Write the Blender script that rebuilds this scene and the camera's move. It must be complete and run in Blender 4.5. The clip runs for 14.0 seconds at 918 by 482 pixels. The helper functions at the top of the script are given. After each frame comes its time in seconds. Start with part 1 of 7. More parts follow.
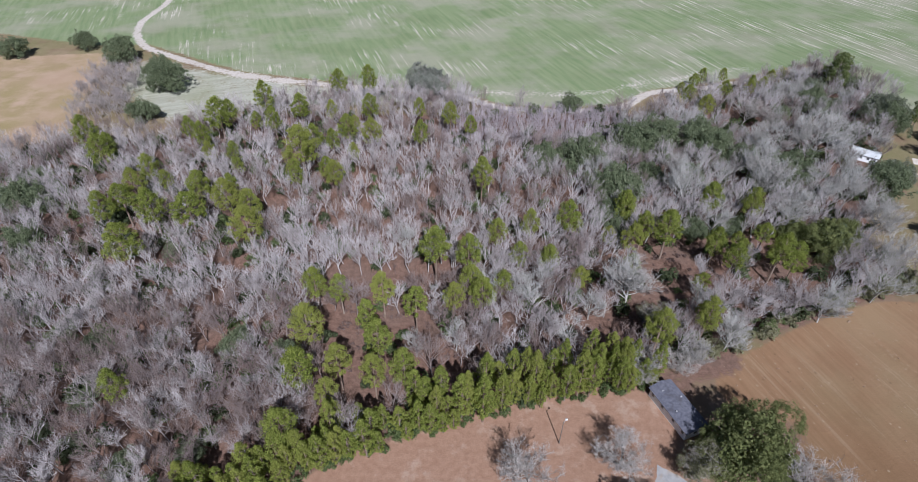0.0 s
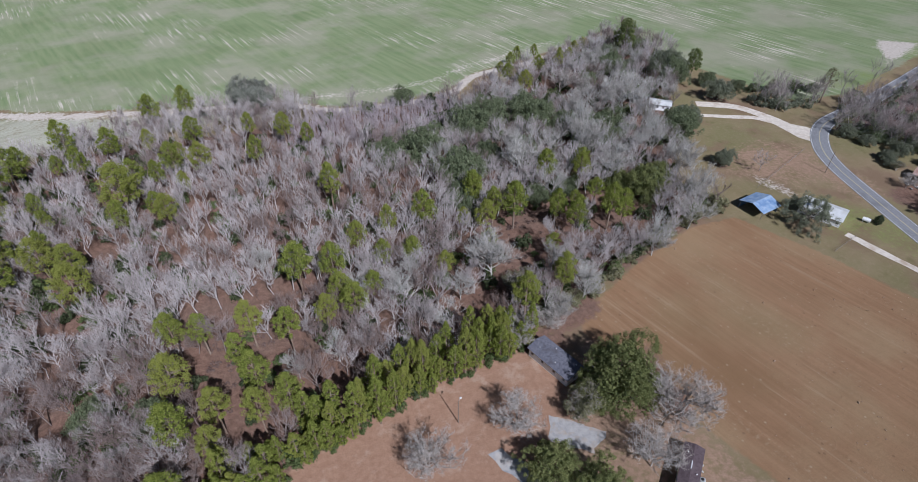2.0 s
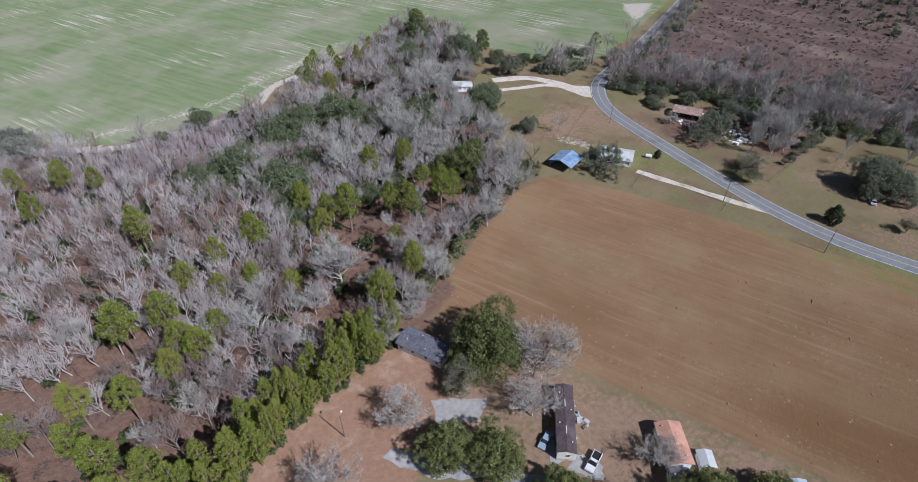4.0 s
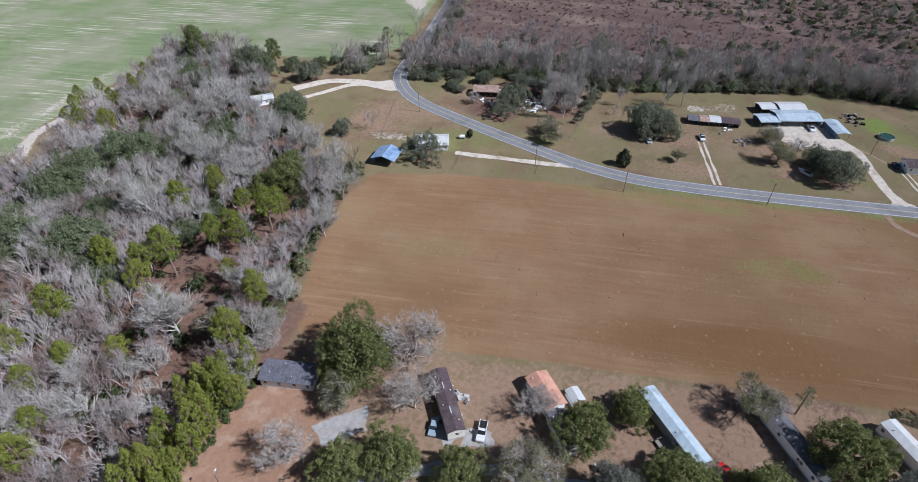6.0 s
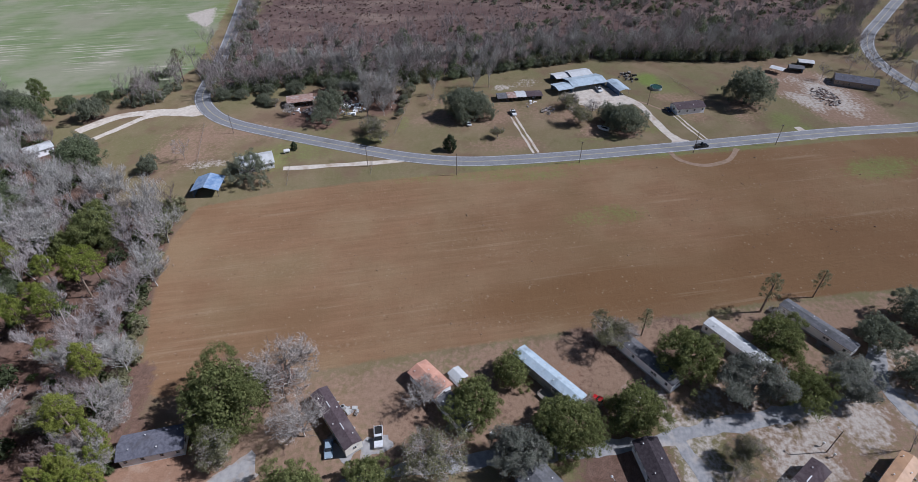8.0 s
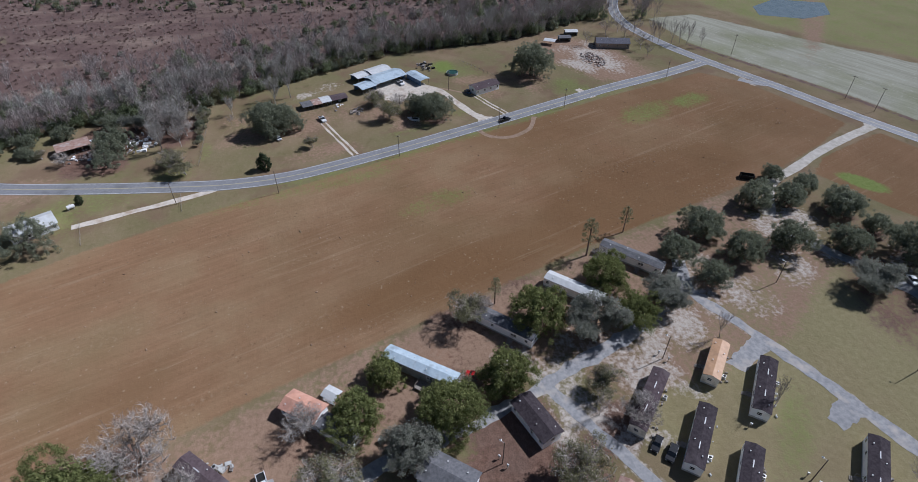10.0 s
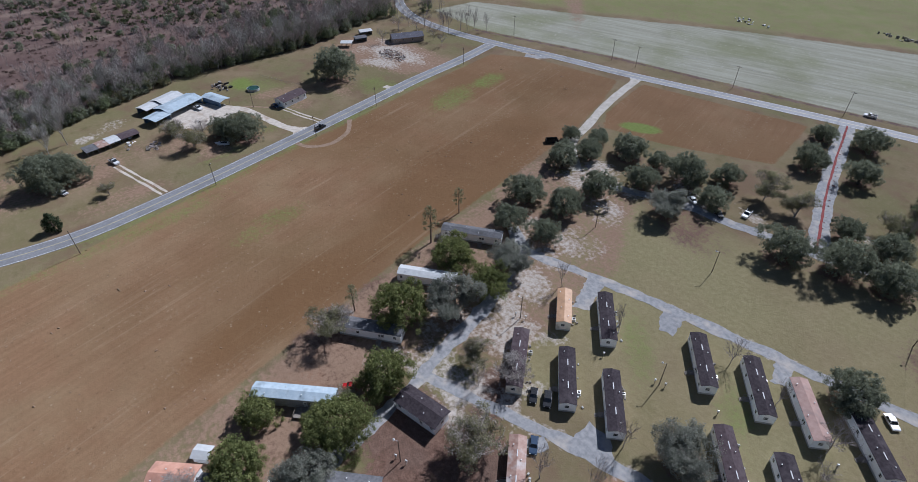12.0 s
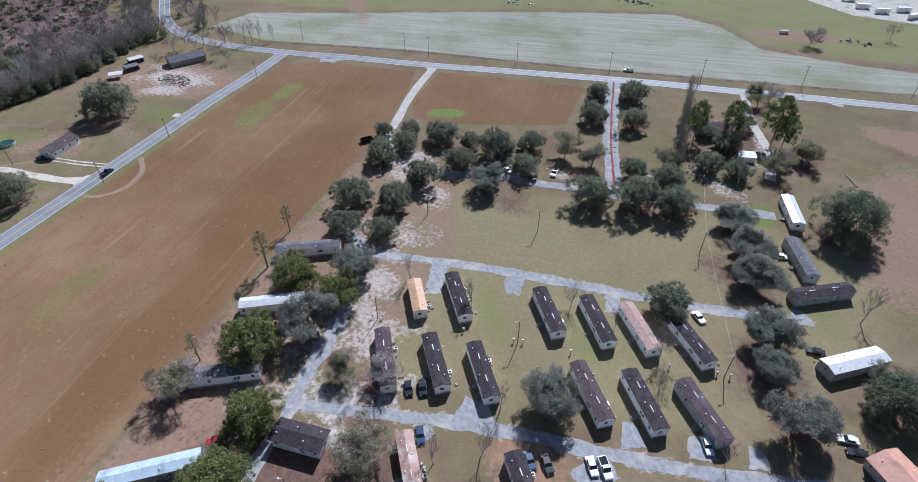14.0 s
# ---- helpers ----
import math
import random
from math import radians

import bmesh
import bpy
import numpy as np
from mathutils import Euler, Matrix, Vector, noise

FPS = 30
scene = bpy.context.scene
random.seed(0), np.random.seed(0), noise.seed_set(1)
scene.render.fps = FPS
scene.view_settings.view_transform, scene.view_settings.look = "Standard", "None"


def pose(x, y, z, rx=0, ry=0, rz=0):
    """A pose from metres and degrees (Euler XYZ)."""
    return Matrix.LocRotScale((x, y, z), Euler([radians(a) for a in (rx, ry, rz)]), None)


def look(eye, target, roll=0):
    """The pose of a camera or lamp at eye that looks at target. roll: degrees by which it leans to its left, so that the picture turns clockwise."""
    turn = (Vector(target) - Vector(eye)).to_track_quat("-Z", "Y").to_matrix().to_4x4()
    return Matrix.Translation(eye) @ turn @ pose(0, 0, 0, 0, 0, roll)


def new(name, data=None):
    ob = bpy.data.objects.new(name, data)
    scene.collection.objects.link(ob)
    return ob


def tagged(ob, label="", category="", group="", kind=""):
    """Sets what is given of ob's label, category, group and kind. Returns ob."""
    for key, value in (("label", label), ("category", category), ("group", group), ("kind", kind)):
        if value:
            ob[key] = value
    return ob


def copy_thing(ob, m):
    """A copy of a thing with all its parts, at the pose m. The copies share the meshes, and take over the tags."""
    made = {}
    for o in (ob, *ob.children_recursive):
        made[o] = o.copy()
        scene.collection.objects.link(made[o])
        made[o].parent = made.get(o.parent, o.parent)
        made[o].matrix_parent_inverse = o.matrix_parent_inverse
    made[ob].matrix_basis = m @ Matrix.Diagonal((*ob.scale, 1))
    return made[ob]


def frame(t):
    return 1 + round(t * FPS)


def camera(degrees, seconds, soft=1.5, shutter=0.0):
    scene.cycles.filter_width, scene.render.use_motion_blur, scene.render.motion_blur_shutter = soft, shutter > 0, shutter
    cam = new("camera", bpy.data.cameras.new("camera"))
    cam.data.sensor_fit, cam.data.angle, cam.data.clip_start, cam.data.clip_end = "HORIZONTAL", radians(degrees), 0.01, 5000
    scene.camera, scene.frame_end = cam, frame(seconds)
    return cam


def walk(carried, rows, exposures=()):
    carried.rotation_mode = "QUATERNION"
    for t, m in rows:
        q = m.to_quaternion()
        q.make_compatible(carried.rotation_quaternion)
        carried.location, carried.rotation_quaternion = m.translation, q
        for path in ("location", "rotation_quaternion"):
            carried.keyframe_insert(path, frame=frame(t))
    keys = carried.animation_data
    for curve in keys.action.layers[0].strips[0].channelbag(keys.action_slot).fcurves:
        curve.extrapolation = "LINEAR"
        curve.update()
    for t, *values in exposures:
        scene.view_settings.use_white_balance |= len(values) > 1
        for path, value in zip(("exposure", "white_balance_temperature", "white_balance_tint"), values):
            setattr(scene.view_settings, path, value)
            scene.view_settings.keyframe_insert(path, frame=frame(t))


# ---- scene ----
cam = camera(80.32, 14.0, 0.7)
PATH = [  # seconds, x, y, z, pitch, lean, yaw
    (0.0, 0.00, -0.00, 115.00, -38.86, 0.28, -0.00),
    (0.5, 0.19, -0.20, 114.99, -38.92, 0.16, -4.19),
    (1.0, 0.28, -0.45, 115.07, -39.00, 0.09, -8.68),
    (1.5, 0.31, -0.75, 115.21, -39.07, 0.02, -13.50),
    (2.0, 0.32, -1.07, 115.29, -39.13, -0.05, -18.44),
    (2.5, 0.21, -1.35, 115.24, -39.17, -0.08, -23.72),
    (3.0, -0.16, -1.48, 115.03, -39.22, -0.07, -29.21),
    (5.5, -0.77, -1.43, 114.81, -39.30, -0.00, -55.79),
    (6.0, -1.31, -1.27, 114.76, -39.34, 0.05, -61.35),
    (6.5, -1.67, -1.14, 114.83, -39.33, 0.07, -66.12),
    (7.0, -1.95, -1.12, 114.92, -39.32, 0.05, -70.92),
    (7.5, -2.29, -1.03, 114.94, -39.30, 0.04, -76.28),
    (8.0, -2.79, -0.56, 114.89, -39.26, 0.05, -81.92),
    (10.5, -3.35, 0.21, 114.83, -39.22, 0.03, -108.79),
    (11.0, -3.75, 0.74, 114.86, -39.17, 0.03, -114.06),
    (11.5, -4.03, 0.95, 114.99, -39.15, 0.03, -119.31),
    (12.0, -4.25, 1.10, 115.09, -39.14, 0.01, -124.64),
    (12.5, -4.43, 1.29, 115.11, -39.12, 0.00, -129.95),
    (13.0, -4.73, 1.46, 115.09, -39.08, -0.02, -135.13),
    (13.5, -5.07, 1.61, 115.12, -39.06, -0.06, -140.41),
    (14.0, -5.30, 1.77, 115.20, -39.10, -0.11, -146.10),
]
SUN_TO = Vector((0.212 * 0.72, -0.977 * 0.72, 0.694))


def path_pose(x, y, z, pitch, lean, yaw):
    return pose(x, y, z, 90 + pitch, 0, yaw) @ pose(0, 0, 0, 0, 0, lean)


walk(cam, [(r[0], path_pose(*r[1:])) for r in PATH], exposures=[(0.0, 0.15, 5450, 15), (1.0, 0.0, 5450, 15), (3.0, -0.07, 5450, 15), (5.5, 0.14, 5480, 13), (6.5, 0.18, 5480, 14), (8.0, -0.08, 5460, 16), (11.0, -0.05, 5450, 14), (12.5, 0.15, 5350, 14), (14.0, 0.46, 5230, 14)])

# ---- world and sun ----
world = bpy.data.worlds.new("world")
scene.world = world
world.use_nodes = True
wn = world.node_tree.nodes
sky = wn.new("ShaderNodeTexSky")
sky.sky_type = "NISHITA"
sky.sun_disc = False
sky.sun_elevation = math.asin(SUN_TO.z / SUN_TO.length)
sky.sun_rotation = math.atan2(SUN_TO.x, SUN_TO.y)
wn["Background"].inputs["Strength"].default_value = 0.039
world.node_tree.links.new(sky.outputs["Color"], wn["Background"].inputs["Color"])
sun_data = bpy.data.lights.new("sun", "SUN")
sun_data.energy = 4.95
sun_data.angle = radians(0.53)
sun_data.color = (1.0, 0.95, 0.88)
sun = new("sun", sun_data)
sun.matrix_world = look(SUN_TO * 500, (0, 0, 0))

# ---- materials ----


def rgb(c):
    return (c[0], c[1], c[2], 1.0)


class Nodes:
    """Short hand for building a node tree."""

    def __init__(self, name):
        self.mat = bpy.data.materials.new(name)
        self.mat.use_nodes = True
        self.n, self.l = self.mat.node_tree.nodes, self.mat.node_tree.links
        self.bsdf = self.n["Principled BSDF"]

    def put(self, socket, value):
        if isinstance(value, bpy.types.NodeSocket):
            self.l.new(value, socket)
        elif isinstance(value, (tuple, list)) and len(value) == 3 and socket.type == "RGBA":
            socket.default_value = rgb(value)
        else:
            socket.default_value = value

    def noise(self, vector, scale, detail=4.0, rough=0.55, stretch=None):
        if stretch:
            m = self.n.new("ShaderNodeMapping")
            self.put(m.inputs["Vector"], vector)
            m.vector_type = "TEXTURE"
            m.inputs["Rotation"].default_value = (0, 0, radians(stretch[0]))
            m.inputs["Scale"].default_value = (stretch[1], stretch[2], 1)
            vector = m.outputs["Vector"]
        t = self.n.new("ShaderNodeTexNoise")
        self.put(t.inputs["Vector"], vector)
        t.inputs["Scale"].default_value = scale
        t.inputs["Detail"].default_value = detail
        t.inputs["Roughness"].default_value = rough
        return t.outputs["Fac"]

    def ramp(self, value, low, high):
        m = self.n.new("ShaderNodeMapRange")
        self.put(m.inputs["Value"], value)
        self.put(m.inputs["From Min"], low)
        self.put(m.inputs["From Max"], high)
        return m.outputs["Result"]

    def mix(self, fac, a, b, kind="MIX"):
        m = self.n.new("ShaderNodeMix")
        m.data_type, m.blend_type = "RGBA", kind
        self.put(m.inputs[0], fac)
        self.put(m.inputs[6], a)
        self.put(m.inputs[7], b)
        return m.outputs[2]

    def maths(self, op, a, b=0.0):
        m = self.n.new("ShaderNodeMath")
        m.operation = op
        self.put(m.inputs[0], a)
        self.put(m.inputs[1], b)
        return m.outputs[0]

    def position(self):
        return self.n.new("ShaderNodeNewGeometry").outputs["Position"]

    def local(self):
        return self.n.new("ShaderNodeTexCoord").outputs["Object"]

    def island(self):
        return self.n.new("ShaderNodeNewGeometry").outputs["Random Per Island"]

    def each(self):
        return self.n.new("ShaderNodeObjectInfo").outputs["Random"]

    def attribute(self, name):
        a = self.n.new("ShaderNodeAttribute")
        a.attribute_name = name
        return a

    def bump(self, height, strength, distance):
        b = self.n.new("ShaderNodeBump")
        b.inputs["Strength"].default_value = strength
        b.inputs["Distance"].default_value = distance
        self.put(b.inputs["Height"], height)
        self.put(self.bsdf.inputs["Normal"], b.outputs["Normal"])

    def done(self, color, rough=0.8, metal=0.0, spec=0.3):
        self.put(self.bsdf.inputs["Base Color"], color)
        self.put(self.bsdf.inputs["Roughness"], rough)
        self.put(self.bsdf.inputs["Metallic"], metal)
        self.put(self.bsdf.inputs["Specular IOR Level"], spec)
        self.put(self.bsdf.inputs["Diffuse Roughness"], 0.35 if rough >= 0.85 else 0.1)
        return self.mat


def surface(name, a, b, scale=2.0, rough=0.8, metal=0.0, spec=0.3, dirt=None, dirt_scale=0.4, bump=0.15, vary=0.12):
    """A weathered surface: two colours at a fine scale, dirt at a wide one, each copy a little lighter or darker."""
    k = Nodes(name)
    p = k.position()
    fine = k.ramp(k.noise(p, scale, 5), 0.35, 0.65)
    c = k.mix(fine, a, b)
    if dirt:
        c = k.mix(k.ramp(k.noise(p, dirt_scale, 4), 0.52, 0.72), c, dirt)
    c = k.mix(k.maths("MULTIPLY", k.each(), vary), c, (a[0] * 0.55, a[1] * 0.55, a[2] * 0.55))
    k.bump(fine, bump, 0.02)
    return k.done(c, rough, metal, spec)


def foliage(name, dark, mid, light, glow=0.25, yellow=None):
    """Leaves: every clump of its own green, every tree a little of its own."""
    k = Nodes(name)
    i = k.island()
    c = k.mix(k.ramp(i, 0.0, 0.6), dark, mid)
    c = k.mix(k.ramp(i, 0.55, 1.0), c, light)
    if yellow:
        c = k.mix(k.ramp(k.each(), 0.35, 1.0), c, yellow)
    else:
        c = k.mix(k.maths("MULTIPLY", k.each(), 0.35), c, dark)
    out = k.n["Material Output"]
    d, t, m = k.n.new("ShaderNodeBsdfDiffuse"), k.n.new("ShaderNodeBsdfTranslucent"), k.n.new("ShaderNodeMixShader")
    k.put(d.inputs["Color"], c)
    d.inputs["Roughness"].default_value = 0.5
    k.put(t.inputs["Color"], c)
    m.inputs[0].default_value = glow
    k.l.new(d.outputs[0], m.inputs[1])
    k.l.new(t.outputs[0], m.inputs[2])
    k.l.new(m.outputs[0], out.inputs["Surface"])
    return k.mat


def bark(name, a, b, pale):
    k = Nodes(name)
    c = k.mix(k.ramp(k.noise(k.local(), 3.0, 4), 0.35, 0.65), a, b)
    c = k.mix(k.ramp(k.each(), 0.2, 1.0), c, pale)
    tone = k.ramp(k.noise(k.position(), 0.17, 2, 0.5), 0.36, 0.60)
    c = k.mix(k.maths("MULTIPLY", tone, 0.5), c, (a[0] * 0.52, a[1] * 0.47, a[2] * 0.45))
    return k.done(c, 0.9, 0, 0.15)


# reflectance and transmittance of a leaf share these values about evenly
LEAF_OAK = foliage("live_oak_leaf", (0.185, 0.202, 0.135), (0.262, 0.280, 0.196), (0.360, 0.374, 0.288), 0.5)
LEAF_WOOD_OAK = foliage("wood_oak_leaf", (0.150, 0.180, 0.098), (0.225, 0.258, 0.148), (0.310, 0.340, 0.215), 0.48)
LEAF_OAK_GREEN = foliage("green_oak_leaf", (0.140, 0.162, 0.064), (0.250, 0.272, 0.105), (0.400, 0.410, 0.175), 0.5)
LEAF_OAK_GREY = foliage("grey_oak_leaf", (0.235, 0.244, 0.198), (0.315, 0.322, 0.270), (0.410, 0.410, 0.355), 0.5)
LEAF_OLIVE = foliage("olive_leaf", (0.215, 0.212, 0.115), (0.300, 0.288, 0.168), (0.390, 0.370, 0.250), 0.48)
LEAF_PINE = foliage("pine_needle", (0.120, 0.150, 0.032), (0.268, 0.312, 0.066), (0.425, 0.455, 0.118), 0.5, (0.325, 0.340, 0.085))
LEAF_TALLPINE = foliage("tall_pine_needle", (0.110, 0.140, 0.050), (0.195, 0.230, 0.082), (0.290, 0.320, 0.140), 0.46)
LEAF_DARKPINE = foliage("dark_pine_needle", (0.045, 0.062, 0.036), (0.090, 0.115, 0.062), (0.150, 0.178, 0.100), 0.42)
LEAF_SHRUB = foliage("shrub_leaf", (0.085, 0.115, 0.045), (0.160, 0.200, 0.078), (0.245, 0.280, 0.130), 0.46)
LEAF_SCRUB = foliage("dry_scrub", (0.165, 0.112, 0.098), (0.205, 0.145, 0.125), (0.260, 0.195, 0.165), 0.4)
LEAF_UNDER = foliage("understory_leaf", (0.050, 0.064, 0.032), (0.090, 0.108, 0.055), (0.150, 0.170, 0.090), 0.42)
BARK_OAK = bark("oak_bark", (0.10, 0.085, 0.07), (0.17, 0.15, 0.13), (0.13, 0.115, 0.10))
BARK_PINE = bark("pine_bark", (0.20, 0.14, 0.10), (0.30, 0.23, 0.18), (0.28, 0.22, 0.18))
BARK_BARE = bark("bare_twig", (0.455, 0.412, 0.398), (0.59, 0.548, 0.530), (0.375, 0.330, 0.312))
BARK_BROWN = bark("brown_twig", (0.335, 0.292, 0.275), (0.445, 0.400, 0.378), (0.375, 0.330, 0.310))
# darker brown twigs, partly standing in for deep shade in the wood
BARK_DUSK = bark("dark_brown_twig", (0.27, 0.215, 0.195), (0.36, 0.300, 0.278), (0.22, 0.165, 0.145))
BARK_WHITE = bark("pale_bark", (0.43, 0.415, 0.38), (0.56, 0.545, 0.505), (0.46, 0.44, 0.405))
BARK_MARSH = bark("grey_marsh_twig", (0.39, 0.355, 0.320), (0.51, 0.470, 0.430), (0.42, 0.382, 0.345))
TRACK_DIRT = surface("tan_dirt_track", (0.27, 0.185, 0.125), (0.35, 0.25, 0.175), 0.6, 0.95, dirt=(0.24, 0.17, 0.10), dirt_scale=0.2)
BARK_RED = bark("reddish_twig", (0.16, 0.11, 0.095), (0.24, 0.17, 0.15), (0.20, 0.15, 0.13))

ASPHALT = surface("asphalt", (0.190, 0.192, 0.202), (0.255, 0.256, 0.266), 1.2, 0.68, 0.0, 0.35, dirt=(0.155, 0.155, 0.16), dirt_scale=0.12)
ASPHALT_OLD = surface("worn_asphalt", (0.260, 0.262, 0.270), (0.385, 0.380, 0.378), 0.8, 0.9, dirt=(0.50, 0.45, 0.40), dirt_scale=0.22)
PAD_STONE = surface("dusty_grey_pad", (0.300, 0.292, 0.288), (0.395, 0.380, 0.366), 0.8, 0.9, dirt=(0.36, 0.285, 0.215), dirt_scale=0.35)
LIMEROCK = surface("white_limerock", (0.52, 0.46, 0.39), (0.66, 0.60, 0.52), 0.6, 0.95, dirt=(0.40, 0.31, 0.23), dirt_scale=0.2)
SAND = surface("pale_sand", (0.46, 0.42, 0.36), (0.60, 0.56, 0.50), 0.5, 0.95, dirt=(0.30, 0.27, 0.19), dirt_scale=0.15)
REDROCK = surface("red_mulch", (0.22, 0.042, 0.042), (0.32, 0.075, 0.068), 3.0, 0.95, dirt=(0.24, 0.12, 0.10), dirt_scale=0.6)
LINE_WHITE = surface("white_line_paint", (0.62, 0.62, 0.61), (0.74, 0.74, 0.73), 2.0, 0.7)
LINE_YELLOW = surface("yellow_line_paint", (0.42, 0.38, 0.24), (0.50, 0.45, 0.30), 2.0, 0.7)

ROOF_SLATE = surface("slate_blue_shingle", (0.10, 0.10, 0.125), (0.16, 0.16, 0.19), 1.6, 0.9, dirt=(0.085, 0.08, 0.09), dirt_scale=0.3)
ROOF_DARK = surface("dark_shingle", (0.042, 0.034, 0.039), (0.075, 0.062, 0.069), 1.6, 0.9, 0.0, 0.12, dirt=(0.098, 0.082, 0.088), dirt_scale=0.3)
ROOF_GREY = surface("grey_shingle", (0.12, 0.12, 0.13), (0.19, 0.19, 0.20), 1.6, 0.9, dirt=(0.10, 0.10, 0.10), dirt_scale=0.3)
ROOF_PURPLE = surface("plum_brown_shingle", (0.085, 0.062, 0.068), (0.128, 0.098, 0.104), 1.6, 0.9, 0.0, 0.12, dirt=(0.155, 0.128, 0.130), dirt_scale=0.25)
ROOF_SALMON = surface("salmon_metal_roof", (0.50, 0.26, 0.18), (0.60, 0.34, 0.25), 0.7, 0.5, 0.0, 0.4, dirt=(0.36, 0.20, 0.15), dirt_scale=0.25)
ROOF_FADED = surface("faded_salmon_roof", (0.33, 0.21, 0.175), (0.42, 0.285, 0.245), 0.7, 0.7, 0.0, 0.3, dirt=(0.27, 0.20, 0.18), dirt_scale=0.3)
ROOF_TAN = surface("tan_orange_roof", (0.46, 0.27, 0.14), (0.55, 0.34, 0.20), 0.7, 0.6, 0.0, 0.4, dirt=(0.36, 0.22, 0.13), dirt_scale=0.3)
ROOF_WHITE = surface("white_metal_roof", (0.52, 0.53, 0.53), (0.62, 0.63, 0.63), 0.8, 0.45, 0.0, 0.5, dirt=(0.50, 0.50, 0.48), dirt_scale=0.3)
ROOF_BLUE = surface("pale_blue_metal_roof", (0.46, 0.56, 0.63), (0.58, 0.67, 0.73), 0.7, 0.4, 0.2, 0.5, dirt=(0.32, 0.38, 0.42), dirt_scale=0.3)
ROOF_BARN = surface("blue_barn_roof", (0.22, 0.34, 0.54), (0.38, 0.48, 0.62), 0.7, 0.4, 0.2, 0.5, dirt=(0.10, 0.20, 0.40), dirt_scale=0.25)
ROOF_RUST = surface("rusty_tin_roof", (0.30, 0.18, 0.14), (0.42, 0.30, 0.25), 1.0, 0.7, 0.1, 0.3, dirt=(0.50, 0.47, 0.45), dirt_scale=0.4)
WALL_WHITE = surface("white_siding", (0.88, 0.89, 0.90), (0.91, 0.92, 0.93), 1.2, 0.7, dirt=(0.80, 0.79, 0.77), dirt_scale=0.5, vary=0.04)
WALL_CREAM = surface("cream_siding", (0.72, 0.68, 0.60), (0.80, 0.76, 0.68), 1.2, 0.7, dirt=(0.45, 0.41, 0.34), dirt_scale=0.5)
WALL_GREY = surface("grey_siding", (0.34, 0.36, 0.37), (0.44, 0.45, 0.46), 1.2, 0.7, dirt=(0.28, 0.28, 0.28), dirt_scale=0.5)
WALL_BLUE = surface("blue_wall_panel", (0.08, 0.14, 0.24), (0.13, 0.20, 0.31), 1.2, 0.6, dirt=(0.2, 0.24, 0.3), dirt_scale=0.5)
WALL_BRICK = surface("brown_brick_wall", (0.30, 0.24, 0.20), (0.42, 0.36, 0.31), 4.0, 0.85, dirt=(0.24, 0.19, 0.16), dirt_scale=0.5)
SKIRT = surface("grey_skirting", (0.40, 0.40, 0.39), (0.50, 0.50, 0.48), 1.5, 0.8, dirt=(0.28, 0.26, 0.23), dirt_scale=0.8)
TRIM = surface("white_trim", (0.70, 0.70, 0.69), (0.78, 0.78, 0.77), 2.0, 0.6)
RIDGE = surface("bare_metal_ridge_cap", (0.50, 0.50, 0.51), (0.62, 0.62, 0.63), 2.0, 0.5, 0.0, 0.4)
GLASS = surface("dark_window_glass", (0.025, 0.03, 0.035), (0.04, 0.045, 0.05), 1.0, 0.08, 0.0, 0.6, bump=0.0)
WOOD_GREY = surface("grey_weathered_wood", (0.24, 0.21, 0.18), (0.34, 0.30, 0.26), 3.0, 0.9, dirt=(0.15, 0.13, 0.11), dirt_scale=1.0)
POLE_WOOD = surface("creosoted_pole_wood", (0.13, 0.10, 0.08), (0.20, 0.16, 0.13), 3.0, 0.9)
METAL = surface("galvanised_metal", (0.55, 0.55, 0.55), (0.66, 0.66, 0.66), 4.0, 0.4, 0.7, 0.5)
PLASTIC_WHITE = surface("white_enamel", (0.72, 0.72, 0.71), (0.80, 0.80, 0.79), 3.0, 0.4)
RUBBER = surface("black_rubber", (0.018, 0.018, 0.018), (0.03, 0.03, 0.03), 6.0, 0.9)
JUNK = surface("mixed_scrap", (0.12, 0.10, 0.09), (0.42, 0.40, 0.38), 1.4, 0.8)
POND = surface("pond_water", (0.10, 0.13, 0.13), (0.14, 0.17, 0.17), 0.2, 0.22, 0.0, 0.9)
WATER = surface("pool_water", (0.02, 0.06, 0.045), (0.03, 0.08, 0.06), 1.0, 0.06, 0.0, 0.5)


def paint(name, c, rough=0.25):
    return surface(name, c, (c[0] * 1.1 + 0.004, c[1] * 1.1 + 0.004, c[2] * 1.1 + 0.004), 3.0, rough, 0.1, 0.5, bump=0.0, vary=0.0)


CAR_WHITE = paint("white_car_paint", (0.70, 0.71, 0.72))
CAR_BLACK = paint("black_car_paint", (0.012, 0.013, 0.016))
CAR_BLUE = paint("dark_blue_car_paint", (0.03, 0.055, 0.10))
CAR_SILVER = paint("silver_blue_car_paint", (0.30, 0.38, 0.44))
CAR_RED = paint("red_car_paint", (0.45, 0.02, 0.02))

# ---- mesh helpers ----


